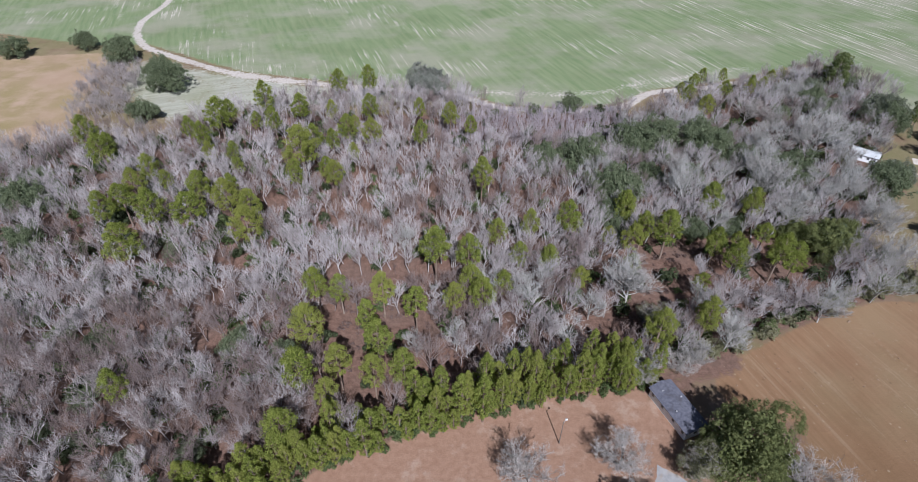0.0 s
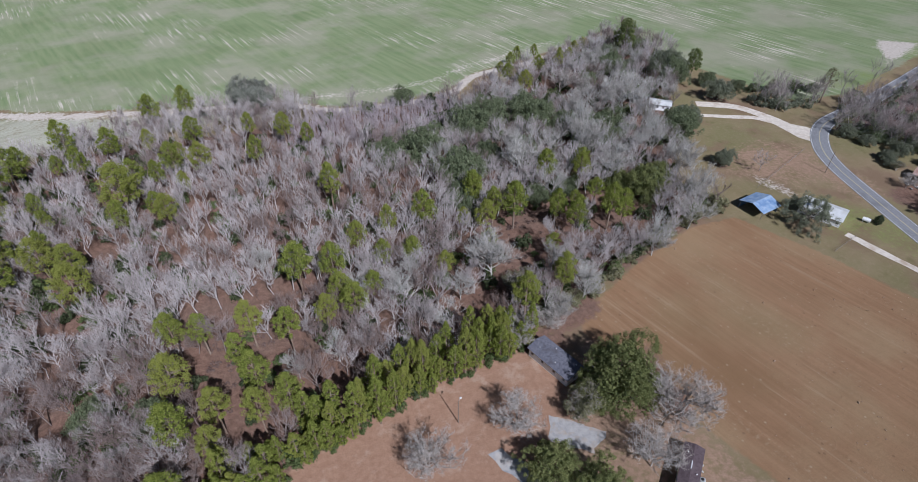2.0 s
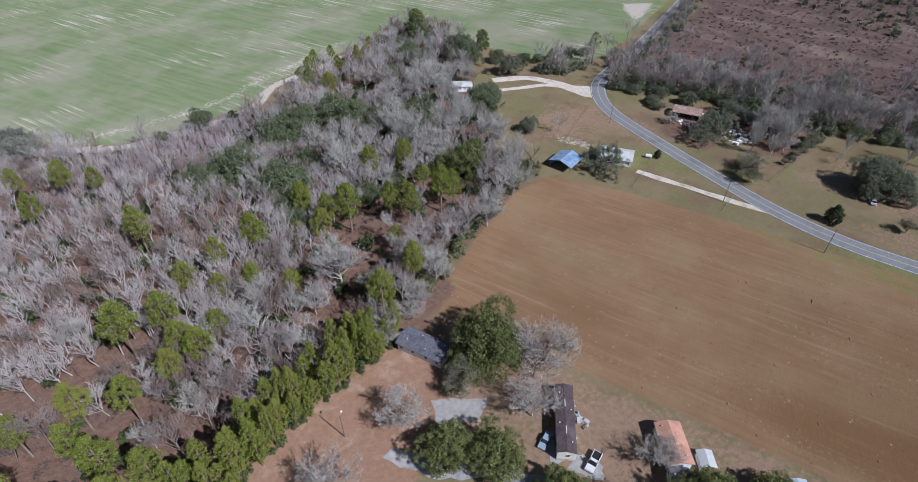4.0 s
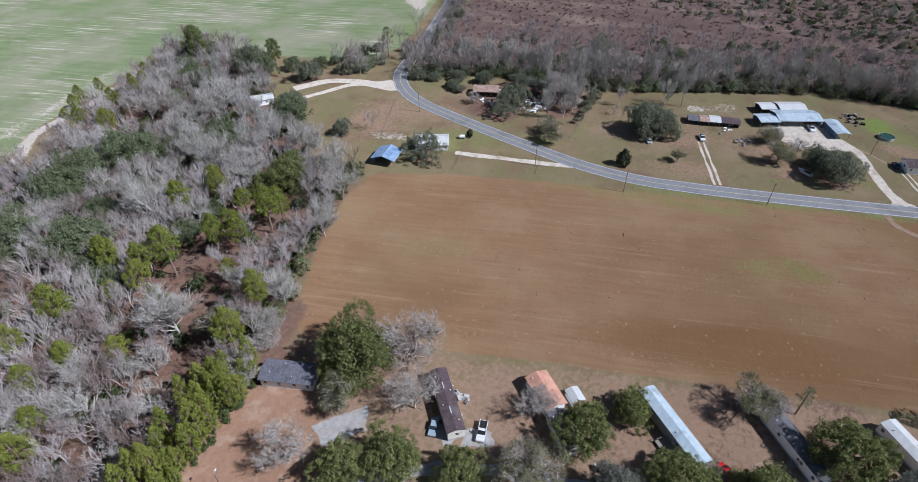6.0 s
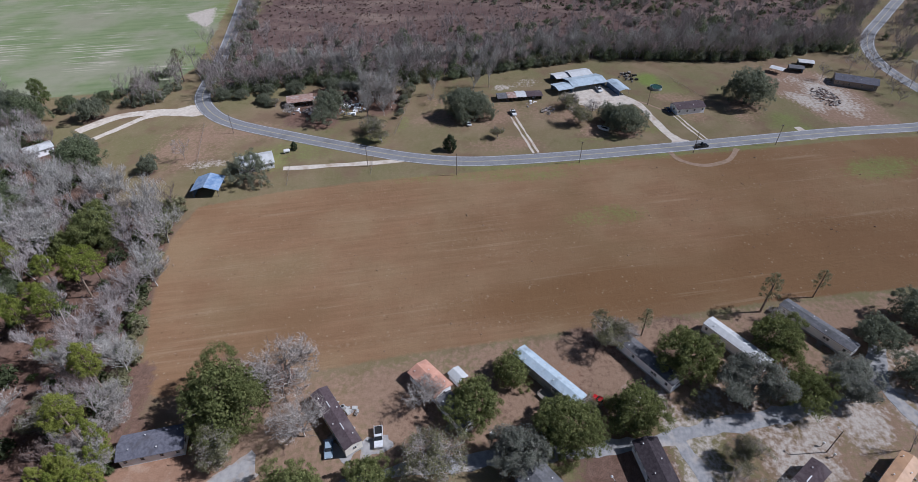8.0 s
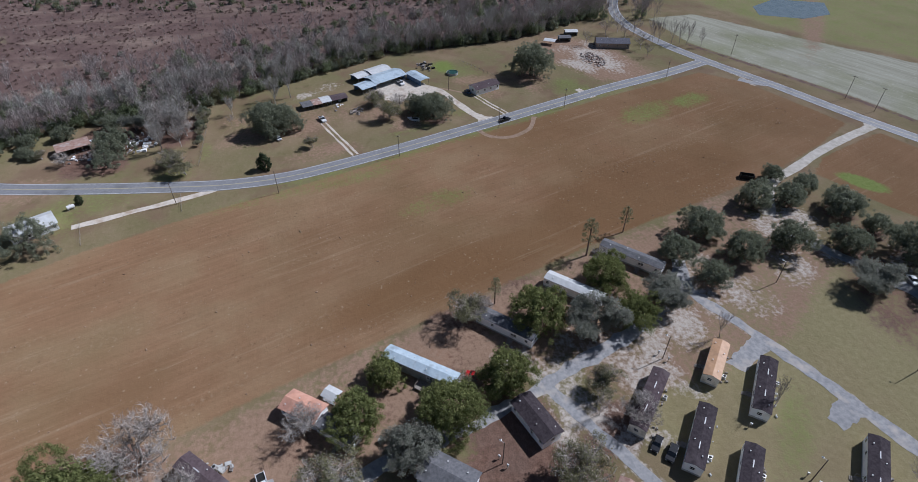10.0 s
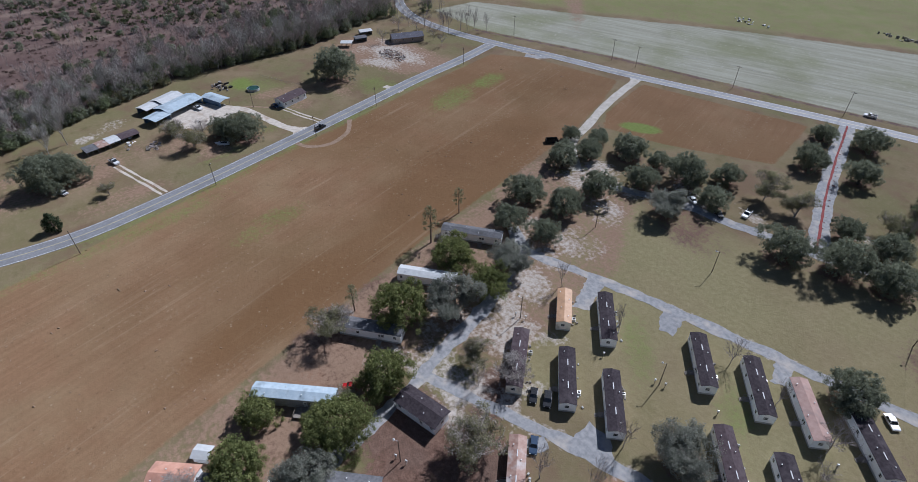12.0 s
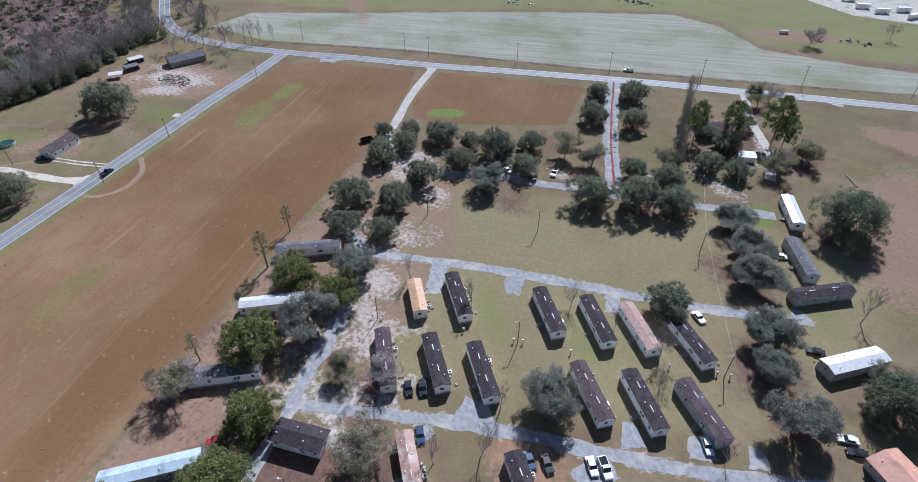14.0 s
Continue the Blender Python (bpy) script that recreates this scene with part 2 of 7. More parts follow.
class Geo:
    """Vertices and faces of one part."""

    def __init__(self):
        self.v, self.f = [], []

    def box(self, cx, cy, cz, sx, sy, sz, ang=0.0):
        """Box by its centre and sizes, turned about z by ang degrees round its centre."""
        c, s = math.cos(radians(ang)), math.sin(radians(ang))
        b = len(self.v)
        for z in (-0.5, 0.5):
            for x, y in ((-0.5, -0.5), (0.5, -0.5), (0.5, 0.5), (-0.5, 0.5)):
                px, py = x * sx, y * sy
                self.v.append((cx + px * c - py * s, cy + px * s + py * c, cz + z * sz))
        for q in ((3, 2, 1, 0), (4, 5, 6, 7), (0, 1, 5, 4), (1, 2, 6, 5), (2, 3, 7, 6), (3, 0, 4, 7)):
            self.f.append(tuple(b + i for i in q))
        return self

    def tube(self, points, radii, sides=5):
        """Tapered tube along points."""
        b = len(self.v)
        for i, p in enumerate(points):
            a = Vector(points[max(i - 1, 0)])
            d = (Vector(points[min(i + 1, len(points) - 1)]) - a).normalized()
            u = d.orthogonal().normalized()
            w = d.cross(u)
            for k in range(sides):
                t = 2 * math.pi * k / sides
                o = (u * math.cos(t) + w * math.sin(t)) * radii[i]
                self.v.append((p[0] + o.x, p[1] + o.y, p[2] + o.z))
        for i in range(len(points) - 1):
            for k in range(sides):
                k2 = (k + 1) % sides
                self.f.append((b + i * sides + k, b + i * sides + k2, b + (i + 1) * sides + k2, b + (i + 1) * sides + k))
        self.f.append(tuple(b + (len(points) - 1) * sides + k for k in range(sides)))
        return self

    def prism(self, outline, axis, a, b):
        """Extrude an outline of (u, v) from a to b along x or y; u runs on the other level axis, v is height."""
        s, n = len(self.v), len(outline)
        for e in (a, b):
            for u, v in outline:
                self.v.append((e, u, v) if axis == "x" else (u, e, v))
        for i in range(n):
            j = (i + 1) % n
            self.f.append((s + i, s + j, s + n + j, s + n + i))
        self.f.append(tuple(s + i for i in reversed(range(n))))
        self.f.append(tuple(s + n + i for i in range(n)))
        return self

    def slab(self, outline, z0, z1):
        """Flat plate over an outline of (x, y)."""
        s, n = len(self.v), len(outline)
        for z in (z0, z1):
            for x, y in outline:
                self.v.append((x, y, z))
        for i in range(n):
            j = (i + 1) % n
            self.f.append((s + i, s + j, s + n + j, s + n + i))
        self.f.append(tuple(s + n + i for i in range(n)))
        return self

    def mesh(self, name, material):
        me = bpy.data.meshes.new(name)
        me.from_pydata(self.v, [], self.f)
        me.materials.append(material)
        me.update()
        return me


def part(name, geo, material, parent, label=""):
    ob = new(name, geo if isinstance(geo, bpy.types.Mesh) else geo.mesh(name, material))
    ob.parent = parent
    return tagged(ob, label)


def thing(name, m, label, category, group="", kind=""):
    ob = new(name)
    ob.empty_display_size = 0.3
    ob.matrix_world = m
    return tagged(ob, label, category, group, kind)


def curve(points, step=2.0):
    """Even points along a smooth line through the given ones."""
    p = [np.array(q, float) for q in points]
    p = [2 * p[0] - p[1]] + p + [2 * p[-1] - p[-2]]
    out = []
    for i in range(1, len(p) - 2):
        n = max(2, int(np.linalg.norm(p[i + 1] - p[i]) / step))
        for k in range(n):
            t = k / n
            out.append(0.5 * (2 * p[i] + (p[i + 1] - p[i - 1]) * t + (2 * p[i - 1] - 5 * p[i] + 4 * p[i + 1] - p[i + 2]) * t * t
                              + (3 * p[i] - p[i - 1] - 3 * p[i + 1] + p[i + 2]) * t ** 3))
    return np.array(out + [p[-2]])


def sides_of(line):
    d = np.gradient(line, axis=0)
    d /= np.linalg.norm(d, axis=1)[:, None]
    return np.stack([-d[:, 1], d[:, 0]], 1)


def ribbon(line, offset, width, z0, z1, ragged=0.0, seed=1):
    """Raised strip along a line."""
    n = sides_of(line)
    rng = random.Random(seed)
    g = Geo()
    ja = jb = 0.0
    for i, (p, s) in enumerate(zip(line, n)):
        ja, jb = ja * 0.6 + rng.uniform(-1, 1) * ragged, jb * 0.6 + rng.uniform(-1, 1) * ragged
        a, b = p + s * (offset + width / 2 + ja), p + s * (offset - width / 2 + jb)
        g.v += [(a[0], a[1], z0), (a[0], a[1], z1), (b[0], b[1], z1), (b[0], b[1], z0)]
        if i:
            k = 4 * i
            g.f += [(k - 4, k - 3, k + 1, k), (k - 3, k - 2, k + 2, k + 1), (k - 2, k - 1, k + 3, k + 2)]
    return g


# ---- lines and outlines of the land ----
ROAD_MAIN = [(620, 297), (362, 204), (281, 176), (250, 167), (229, 160), (214.5, 148), (205, 131.5), (197.4, 101), (191.6, 72.5), (187.4, 47.5), (187.2, 26), (190.8, 7),
             (198.3, -20), (207.3, -49), (215, -73), (225.4, -104.5), (236, -137), (245.5, -172), (256, -203)]
ROAD_CROSS = [(520, -300), (413, -230), (368, -202), (330, -191), (290, -195), (254, -206), (219, -220), (176, -235), (125, -256), (67, -279), (26, -293), (-12, -307),
              (-56, -322), (-220, -382)]
FOREST = [(-300, 150), (-190, 192), (-166, 212), (-125, 214), (-101, 237), (4, 238), (92, 240), (135, 266), (206, 292), (215, 255), (186, 215), (160, 174),
          (134, 137), (140, 122), (117, 113), (96, 105), (72, 97), (52, 90), (44, 84), (17, 80), (0, 74), (-24, 65), (-55, 49), (-110, 30), (-240, 20)]
BROWN = [(70, 92), (98, 105.5), (122, 114.5), (142, 115), (155, 91), (167, 60), (177, 28), (187, -3), (198, -36), (211, -84), (226, -130), (243, -192), (225, -208),
         (175, -224), (162, -200), (148, -168), (138, -135), (123, -80), (107, -33), (90, 18), (78, 50), (67, 76), (65, 86)]
BROWN_SMALL = [(164, -231), (90, -256), (87, -244), (80, -212), (116, -189), (142, -179), (152, -192)]
GREEN = [(-600, 400), (-300, 352), (-212, 328), (-190, 332), (-120, 290), (-40, 270), (0, 264), (22, 249), (58, 247), (80, 252), (98, 268), (136, 278), (204, 308), (216, 240), (236, 186), (264, 182),
         (362, 214), (640, 310), (640, 640), (-600, 640)]
TAN = [(-190, 200), (-172, 222), (-180, 245), (-194, 290), (-203, 317), (-420, 290), (-420, 180)]
MARSH = [(231, 158), (258, 122), (268, 60), (288, 20), (306, -14), (314, -60), (316, -110), (345, -168), (420, -190), (520, -280), (900, -500), (900, 380), (362, 194)]
PALE = [(333, -211), (334, -245), (276, -283), (175, -353), (89, -402), (56, -394), (25, -364), (-20, -366), (-80, -378), (-200, -420), (-200, -398), (-53, -340),
        (16, -311), (100, -281), (198, -249), (284, -212)]
TRACK = [(-240, 520), (-216, 426), (-212, 371), (-193, 332), (-165, 311), (-120, 286), (-60, 270), (-7, 263), (20, 246), (58, 243), (80, 248), (98, 264), (136, 273), (175, 290)]

OAKS_PARK = [(142.8, -159.7, 4.1), (128.3, -141.2, 7.1), (132.2, -164.8, 5.1), (126.5, -154.1, 5.9), (117.8, -112.8, 7.8), (109.0, -98.0, 6.3), (104.0, -118.9, 7.1),
             (104.6, -136.4, 7.1), (96.6, -103.1, 5.8), (117.5, -168.1, 7.7), (105.3, -171.3, 4.9), (99.6, -154.8, 6.5), (91.8, -171.3, 8.2), (82.8, -183.3, 5.9),
             (76.4, -165.4, 6.6), (39.3, -187.0, 5.4), (45.6, -160.1, 8.3), (31.6, -167.2, 8.4), (19.4, -170.9, 7.6), (26.2, -187.1, 6.6)]
OAKS_AVENUE = [(79.6, -248.0, 5.7), (70.6, -221.5, 7.2), (64.3, -254.0, 7.7), (53.6, -225.2, 6.5), (17.1, -207.6, 6.0), (5.7, -208.4, 5.9), 
               (-32.9, -189.5, 11.3), (-49.6, -120.0, 8.6), (13.6, -226.3, 5.8),
               (5.6, -121.4, 6.9)]
OAKS_STRIP = [(63.0, 63.6, 10.6), (72.5, 6.3, 7.2), (83.0, -1.5, 5.0), (68.9, -15.5, 8.5), (75.2, -31.3, 7.1), (92.4, -45.9, 8.2), (103.0, -70.6, 7.3), (87.6, -73.0, 6.6),
              (37.9, 49.3, 6.4), (45.5, 40.5, 6.9), (50.6, 26.6, 5.7)]
OAKS_GREY = [(-1.1, -172.2, 6.5), (-20.9, -126.8, 6.8), (-23.6, -115.0, 5.2), (-30.3, -100.5, 7.2), (83.0, -147.8, 6.8), (-7.9, -159.0, 6.7), (-13.7, -145.9, 7.3), (19.6, -75.6, 6.7), (84.8, -59.7, 7.6), (91.9, -85.0, 6.4), (60.5, -4.1, 6.2)]
OAKS_THIN = [(-5.9, -220.0, 7.0), (32.3, -203.0, 5.2), (68.1, -186.0, 6.7), (55.6, -184.2, 5.8), (47.6, -39.1, 6.6), (66.4, -53.7, 4.7), (97.6, -26.5, 6.0), (53.8, 60.2, 5.8), (57.0, 13.4, 6.9),
             (-15.0, -232.8, 5.6), (11.4, -281.2, 6.7), (198.5, 61.5, 5.5), (228.9, -22.8, 6.3), (243.5, -16.9, 5.1), (208.7, 12.7, 3.1)]
OAKS_ROADSIDE = [(161.9, 146.1, 4.5), (222.5, 92.0, 7.6), (226.7, 31.0, 9.2), (227.5, 24.5, 8.5), (223.8, -42.5, 9.2), (231.5, -36.5, 6.0), (191.0, 227.8, 10.2), (200.2, 198.0, 7.1),
                 (177.0, 241.0, 5.3), (166.5, 178.5, 7.6), (259.8, -102.6, 11.2), (173.7, 257.3, 8.3)]


def inside(poly, x, y):
    r = np.zeros(x.shape, bool)
    for (x0, y0), (x1, y1) in zip(poly, poly[1:] + poly[:1]):
        cross = ((y0 > y) != (y1 > y))
        r ^= cross & (x < (x1 - x0) * (y - y0) / ((y1 - y0) or 1e-9) + x0)
    return r


def line_distance(points, x, y):
    d = np.full(x.shape, 1e9)
    for (x0, y0), (x1, y1) in zip(points[:-1], points[1:]):
        dx, dy = x1 - x0, y1 - y0
        t = np.clip(((x - x0) * dx + (y - y0) * dy) / (dx * dx + dy * dy + 1e-9), 0, 1)
        d = np.minimum(d, np.hypot(x - x0 - t * dx, y - y0 - t * dy))
    return d


def zone(poly, x, y, soft):
    d = line_distance(poly + poly[:1], x, y)
    return np.clip(0.5 + np.where(inside(poly, x, y), d, -d) / (2 * soft), 0, 1)


def strip(points, x, y, half, soft):
    return np.clip(0.5 + (half - line_distance([tuple(p) for p in curve(points, 4.0)], x, y)) / (2 * soft), 0, 1)


def blob(cx, cy, rx, ry, x, y, ang=0.0):
    c, s = math.cos(radians(ang)), math.sin(radians(ang))
    u, v = (x - cx) * c + (y - cy) * s, -(x - cx) * s + (y - cy) * c
    return np.clip(1.5 - np.hypot(u / rx, v / ry), 0, 1)


def worn_outline(outline, seed, wear=0.45):
    """The outline with uneven edges."""
    rng = random.Random(seed)
    out = []
    for (x0, y0), (x1, y1) in zip(outline, outline[1:] + outline[:1]):
        n = max(2, int(math.hypot(x1 - x0, y1 - y0) / 1.1))
        out += [(x0 + (x1 - x0) * i / n + rng.uniform(-wear, wear), y0 + (y1 - y0) * i / n + rng.uniform(-wear, wear)) for i in range(n)]
    return out


# ---- ground ----
def build_ground():
    xs = np.concatenate([[-4500, -2000, -1000, -600], np.arange(-420, 640.1, 3.0), [800, 1200, 2200, 4500]])
    ys = np.concatenate([[-4500, -2000, -1100, -750], np.arange(-570, 570.1, 3.0), [700, 1200, 2200, 4500]])
    x, y = np.meshgrid(xs, ys)
    nx, ny = len(xs), len(ys)
    co = np.stack([x.ravel(), y.ravel(), np.zeros(x.size)], 1)
    i = (np.arange(ny - 1)[:, None] * nx + np.arange(nx - 1)[None, :]).ravel()
    quads = np.stack([i, i + 1, i + nx + 1, i + nx], 1)
    me = bpy.data.meshes.new("ground")
    me.vertices.add(len(co))
    me.vertices.foreach_set("co", co.ravel())
    me.loops.add(quads.size)
    me.loops.foreach_set("vertex_index", quads.ravel().astype(np.int32))
    me.polygons.add(len(quads))
    me.polygons.foreach_set("loop_start", np.arange(0, quads.size, 4, dtype=np.int32))
    X, Y = co[:, 0], co[:, 1]
    M = np.maximum
    brown = M(zone(BROWN, X, Y, 2.5), zone(BROWN_SMALL, X, Y, 2.0))
    green = zone(GREEN, X, Y, 4)
    pale = M(zone(PALE, X, Y, 3), zone([(-165, 306), (-120, 286), (-60, 272), (-10, 264), (4, 250), (-60, 246), (-100, 240), (-126, 222), (-150, 238), (-176, 262), (-186, 304)], X, Y, 8) * 0.66)
    tan = zone(TAN, X, Y, 4)
    marsh = zone(MARSH, X, Y, 8)
    litter = M(zone(FOREST, X, Y, 3), 0)
    for b in ((66, 66, 14, 10, 30), (84, -22, 11, 7, -45), (96, -26, 12, 8, -45), (76, 0, 6, 8, 0), (103, -43, 12, 6, -45), (46, -38, 12, 9, 40), (70, 22, 10, 6, 30),
              (52, 62, 12, 8, 20), (233, 100, 20, 12, 0), (237, 70, 16, 10, 0)):
        litter = M(litter, blob(b[0], b[1], b[2], b[3], X, Y, b[4]) * 0.9)
    for b in ((81, -152, 30, 12, -25), (24, -178, 22, 12, -25), (-10, -150, 16, 26, 30), (-22, -118, 14, 22, 10)):
        litter = M(litter, blob(b[0], b[1], b[2], b[3], X, Y, b[4]) * 0.55)
    for x, y, r in OAKS_PARK + OAKS_AVENUE + OAKS_STRIP + OAKS_GREY + OAKS_ROADSIDE:
        litter = M(litter, blob(x, y, r * 0.95, r * 0.95, X, Y) * 0.62)
    # litter patches, several painting the shadows beside yard trees into the ground
    for b in ((66, 92, 12, 6, 20), (52, 84, 8, 6, 0), (56, 64, 8, 8, 0), (33, 66, 8, 7, 0), (12, 64, 9, 7, 0), (73, 58, 8, 8, 0), (216, 104, 12, 9, 0), (212, 92, 9, 7, 0), (236, 88, 14, 12, 0), (57, -52, 10, 7, -45), (60, -28, 16, 10, -40), (48, -36, 14, 10, 0), (78, -24, 12, 8, 0), (52, -22, 10, 10, 0),
              (95, -20, 9, 6, 0), (-12, -236, 10, 12, 0), (12, -240, 20, 14, 30)):
        litter = M(litter, blob(b[0], b[1], b[2], b[3], X, Y, b[4]) * 0.8)
    dirt = zone([(44, 85), (17, 81), (0, 75), (-24, 66), (-60, 46), (0, 30), (30, 50), (50, 60), (56, 72)], X, Y, 2.5)
    dirt = M(dirt, M(blob(88, -14, 8, 8, X, Y) * 0.8, blob(16, -57, 14, 12, X, Y) * 0.6))
    sand = strip(TRACK, X, Y, 2.6, 2.2)
    sand = M(sand, strip([(-120, 286), (-60, 268), (-20, 262)], X, Y, 9, 10) * 0.55)
    sand = M(sand, strip([(-10, 266), (58, 262), (98, 276), (160, 298)], X, Y, 7, 8) * 0.56)
    for b in ((86, -84, 8, 14, 30), (80, -62, 9, 12, 30), (73, -46, 12, 8, -30), (97, -132, 14, 9, -30), (118, -140, 16, 10, -20), (70, -70, 7, 10, -45), (86, -110, 9, 12, 0),
              (84, -165, 20, 6, -25), (115, -152, 16, 8, -20), (10, -200, 20, 7, -25), (276, -146, 34, 17, 20), (268, -132, 16, 10, 20), (288, -152, 18, 10, 0), (262, 14, 10, 5, -60), (270, 2, 6, 10, 30), (255, -33, 14, 9, -60),
              (106, -104, 4, 9, 0), (2, -240, 4, 26, 20), (170, 128, 5, 12, 20), (118, -150, 12, 9, 0), (88, -98, 10, 6, 0), (86, -79, 7, 10, 0), (76, -47, 10, 7, 0), (100, -149, 10, 6, 0), (93, -111, 7, 10, 0), (62, -172, 14, 5, -20),
              (74, -66, 8, 14, 30), (66, -46, 9, 6, -30), (79, -84, 8, 10, 0), (82, -36, 6, 9, 0), (227, 100, 6, 4, 0), (-2, -226, 6, 6, 0), (30, -190, 14, 5, -20)):
        sand = M(sand, blob(b[0], b[1], b[2], b[3], X, Y, b[4]) * 0.54)
    for b in ((278, -147, 24, 12, 20), (266, -134, 14, 9, 20)):
        sand = M(sand, blob(b[0], b[1], b[2], b[3], X, Y, b[4]) * 0.66)
    sand = M(sand, M(zone([(372, 224), (338, 210), (318, 203), (350, 240)], X, Y, 5) * 0.8, strip([(246, -206), (232, -211), (222, -210)], X, Y, 1.5, 2)))
    for b in ((82.7, -71.4, 5, 9, -30), (81.0, -86.7, 8, 6, -30), (75.8, -72.4, 7, 6, -30), (77.7, -39.4, 6, 4, -30), (70.9, -45.7, 7, 6, -30), (57.7, -39.3, 5, 5, -30), (85.3, -50.5, 7, 4, -30), (100.8, -97.2, 8, 5, -30), (66.1, -63.4, 3, 9, -30), (61.4, -50.3, 8, 4, -30), (53.2, -60.3, 4, 8, -30), (51.7, -52.4, 10, 4, -30), (62.5, -75.5, 3, 8, -30)):
        sand = M(sand, blob(b[0], b[1], b[2], b[3], X, Y, b[4]) * 0.58)
    red = strip([(300, -140), (284, -150)], X, Y, 2, 3)
    sand = M(sand, strip([(99, -95.5), (82, -100), (64, -107), (47, -113.5), (29.5, -119), (13, -124.5), (-7, -131), (-30, -141)], X, Y, 2.4, 1.6) * 0.62)
    sand = M(sand, strip([(72, -41), (59, -47.3), (43.7, -55), (27, -62.5), (7.7, -69.2), (-4.4, -73.8), (-21.5, -81), (-40, -90)], X, Y, 2.8, 1.6) * 0.62)
    sand = M(sand, strip([(90, -271), (150, -247)], X, Y, 1.0, 2.0) * 0.9)
    fresh = M(blob(131.8, -192.3, 8.5, 4.2, X, Y, 31) * 1.6, M(blob(283, -60, 10, 7, X, Y), blob(-8, -188, 6, 8, X, Y)))
    for b in ((47, -93, 22, 6, -45), (20, -97, 16, 6, -45), (185, 96, 30, 12, -75), (178, 10, 6, 50, 12), (158, -30, 20, 8, -70), 
              (-30, -145, 16, 8, -40), (-48, -240, 22, 20, 0), (0, -420, 90, 26, 20), (150, -395, 60, 18, 35), (240, -118, 18, 16, 0), (268, -70, 22, 14, 0), (236, 30, 10, 24, 20),
              (370, 210, 50, 30, 20), (290, 196, 40, 12, 20)):
        fresh = M(fresh, blob(b[0], b[1], b[2], b[3], X, Y, b[4]) * 0.56)
    for b in ((206, -140, 22, 10, -70), (213, -168, 16, 8, -70)):
        fresh = M(fresh, blob(b[0], b[1], b[2], b[3], X, Y, b[4]) * 0.68)
    fresh = M(fresh, strip([(184, 30), (186, 6), (193, -20), (202, -49), (210, -73), (220, -104), (231, -137), (240, -172)], X, Y, 4.5, 4) * 0.64)
    lawn = M(blob(52, -138, 42, 16, X, Y, -25), M(blob(-36, -165, 12, 40, X, Y), blob(45, -92, 40, 14, X, Y, -45))) * 0.62
    lawn = M(lawn, zone([(96, -98), (60, -58), (-30, -92), (-50, -150), (-10, -186), (60, -160), (110, -140)], X, Y, 6) * 0.7)
    lawn = M(lawn, zone([(700, -560), (700, -330), (352, -262), (276, -290), (175, -360), (89, -409), (56, -401), (25, -371), (-20, -373), (-200, -428), (-200, -560)], X, Y, 6) * 0.66)
    rich = M(blob(150, -110, 62, 22, X, Y, -72), blob(120, -30, 50, 10, X, Y, -72)) * 0.9
    fresh = M(fresh, zone([(700, -560), (700, -330), (352, -262), (276, -290), (175, -360), (89, -409), (56, -401), (25, -371), (-20, -373), (-200, -428), (-200, -560)], X, Y, 6) * 0.60)
    rich = M(rich, np.clip((20 - Y) / 200, 0, 0.5))
    red = M(red, M(blob(-50, -205, 18, 44, X, Y), blob(-52, -280, 20, 12, X, Y)) * 0.92)
    red = M(red, blob(14, -400, 26, 10, X, Y, 20))
    red = M(red, blob(310, -320, 90, 10, X, Y, -40) * 0.6)
    red = M(red, blob(276, -143, 40, 20, X, Y, 20) * 0.95)
    strip_land = [(66, 84), (78, 50), (90, 18), (107, -33), (123, -80), (140, -140), (118, -138), (100, -95), (78, -52), (60, -2), (38, 50)]
    red = M(red, zone(strip_land, X, Y, 4) * 0.62)
    red = M(red, zone([(120, -108), (100, -58), (66, -46), (60, -66), (68, -112), (96, -152), (128, -156)], X, Y, 5) * 0.58)
    for b in ((226, 34, 12, 22, 15), (234, -18, 12, 10, 0), (222, -30, 10, 10, 0), (244, -74, 10, 8, 0), (240, 46, 8, 8, 0), (204, 10, 8, 20, 10), (262, -70, 8, 16, 0), (252, -100, 16, 12, 0), (200, 120, 12, 16, 0)):
        red = M(red, blob(b[0], b[1], b[2], b[3], X, Y, b[4]) * 0.55)
    for b in ((200, 66, 9, 10, 0), (216, 56, 12, 3, 0), (226, -56, 5, 8, 0), (176, 100, 14, 8, 20), (214, -30, 3, 14, 15)):
        fresh = M(fresh, blob(b[0], b[1], b[2], b[3], X, Y, b[4]) * 0.62)
    red = M(red, M(blob(233, 20, 16, 30, X, Y, 15), blob(184, 140, 26, 20, X, Y)) * 0.58)
    marsh = M(marsh, strip([(284, -209), (196, -247), (99, -279.5), (15, -312), (-56, -338), (-220, -398)], X, Y, 1.6, 1.6) * 0.8)
    for name, chans in (("zone_a", (brown, green, pale, marsh)), ("zone_b", (litter, dirt, sand, fresh)), ("zone_c", (tan, red, rich, lawn))):
        a = me.attributes.new(name, "FLOAT_COLOR", "POINT")
        a.data.foreach_set("color", np.stack(chans, 1).astype(np.float32).ravel())
    me.update(calc_edges=True)
    me.materials.append(ground_material())
    return tagged(new("ground", me), "flat open land of dry grass, bare fields, leaf litter and sand", "ground", kind="structure")


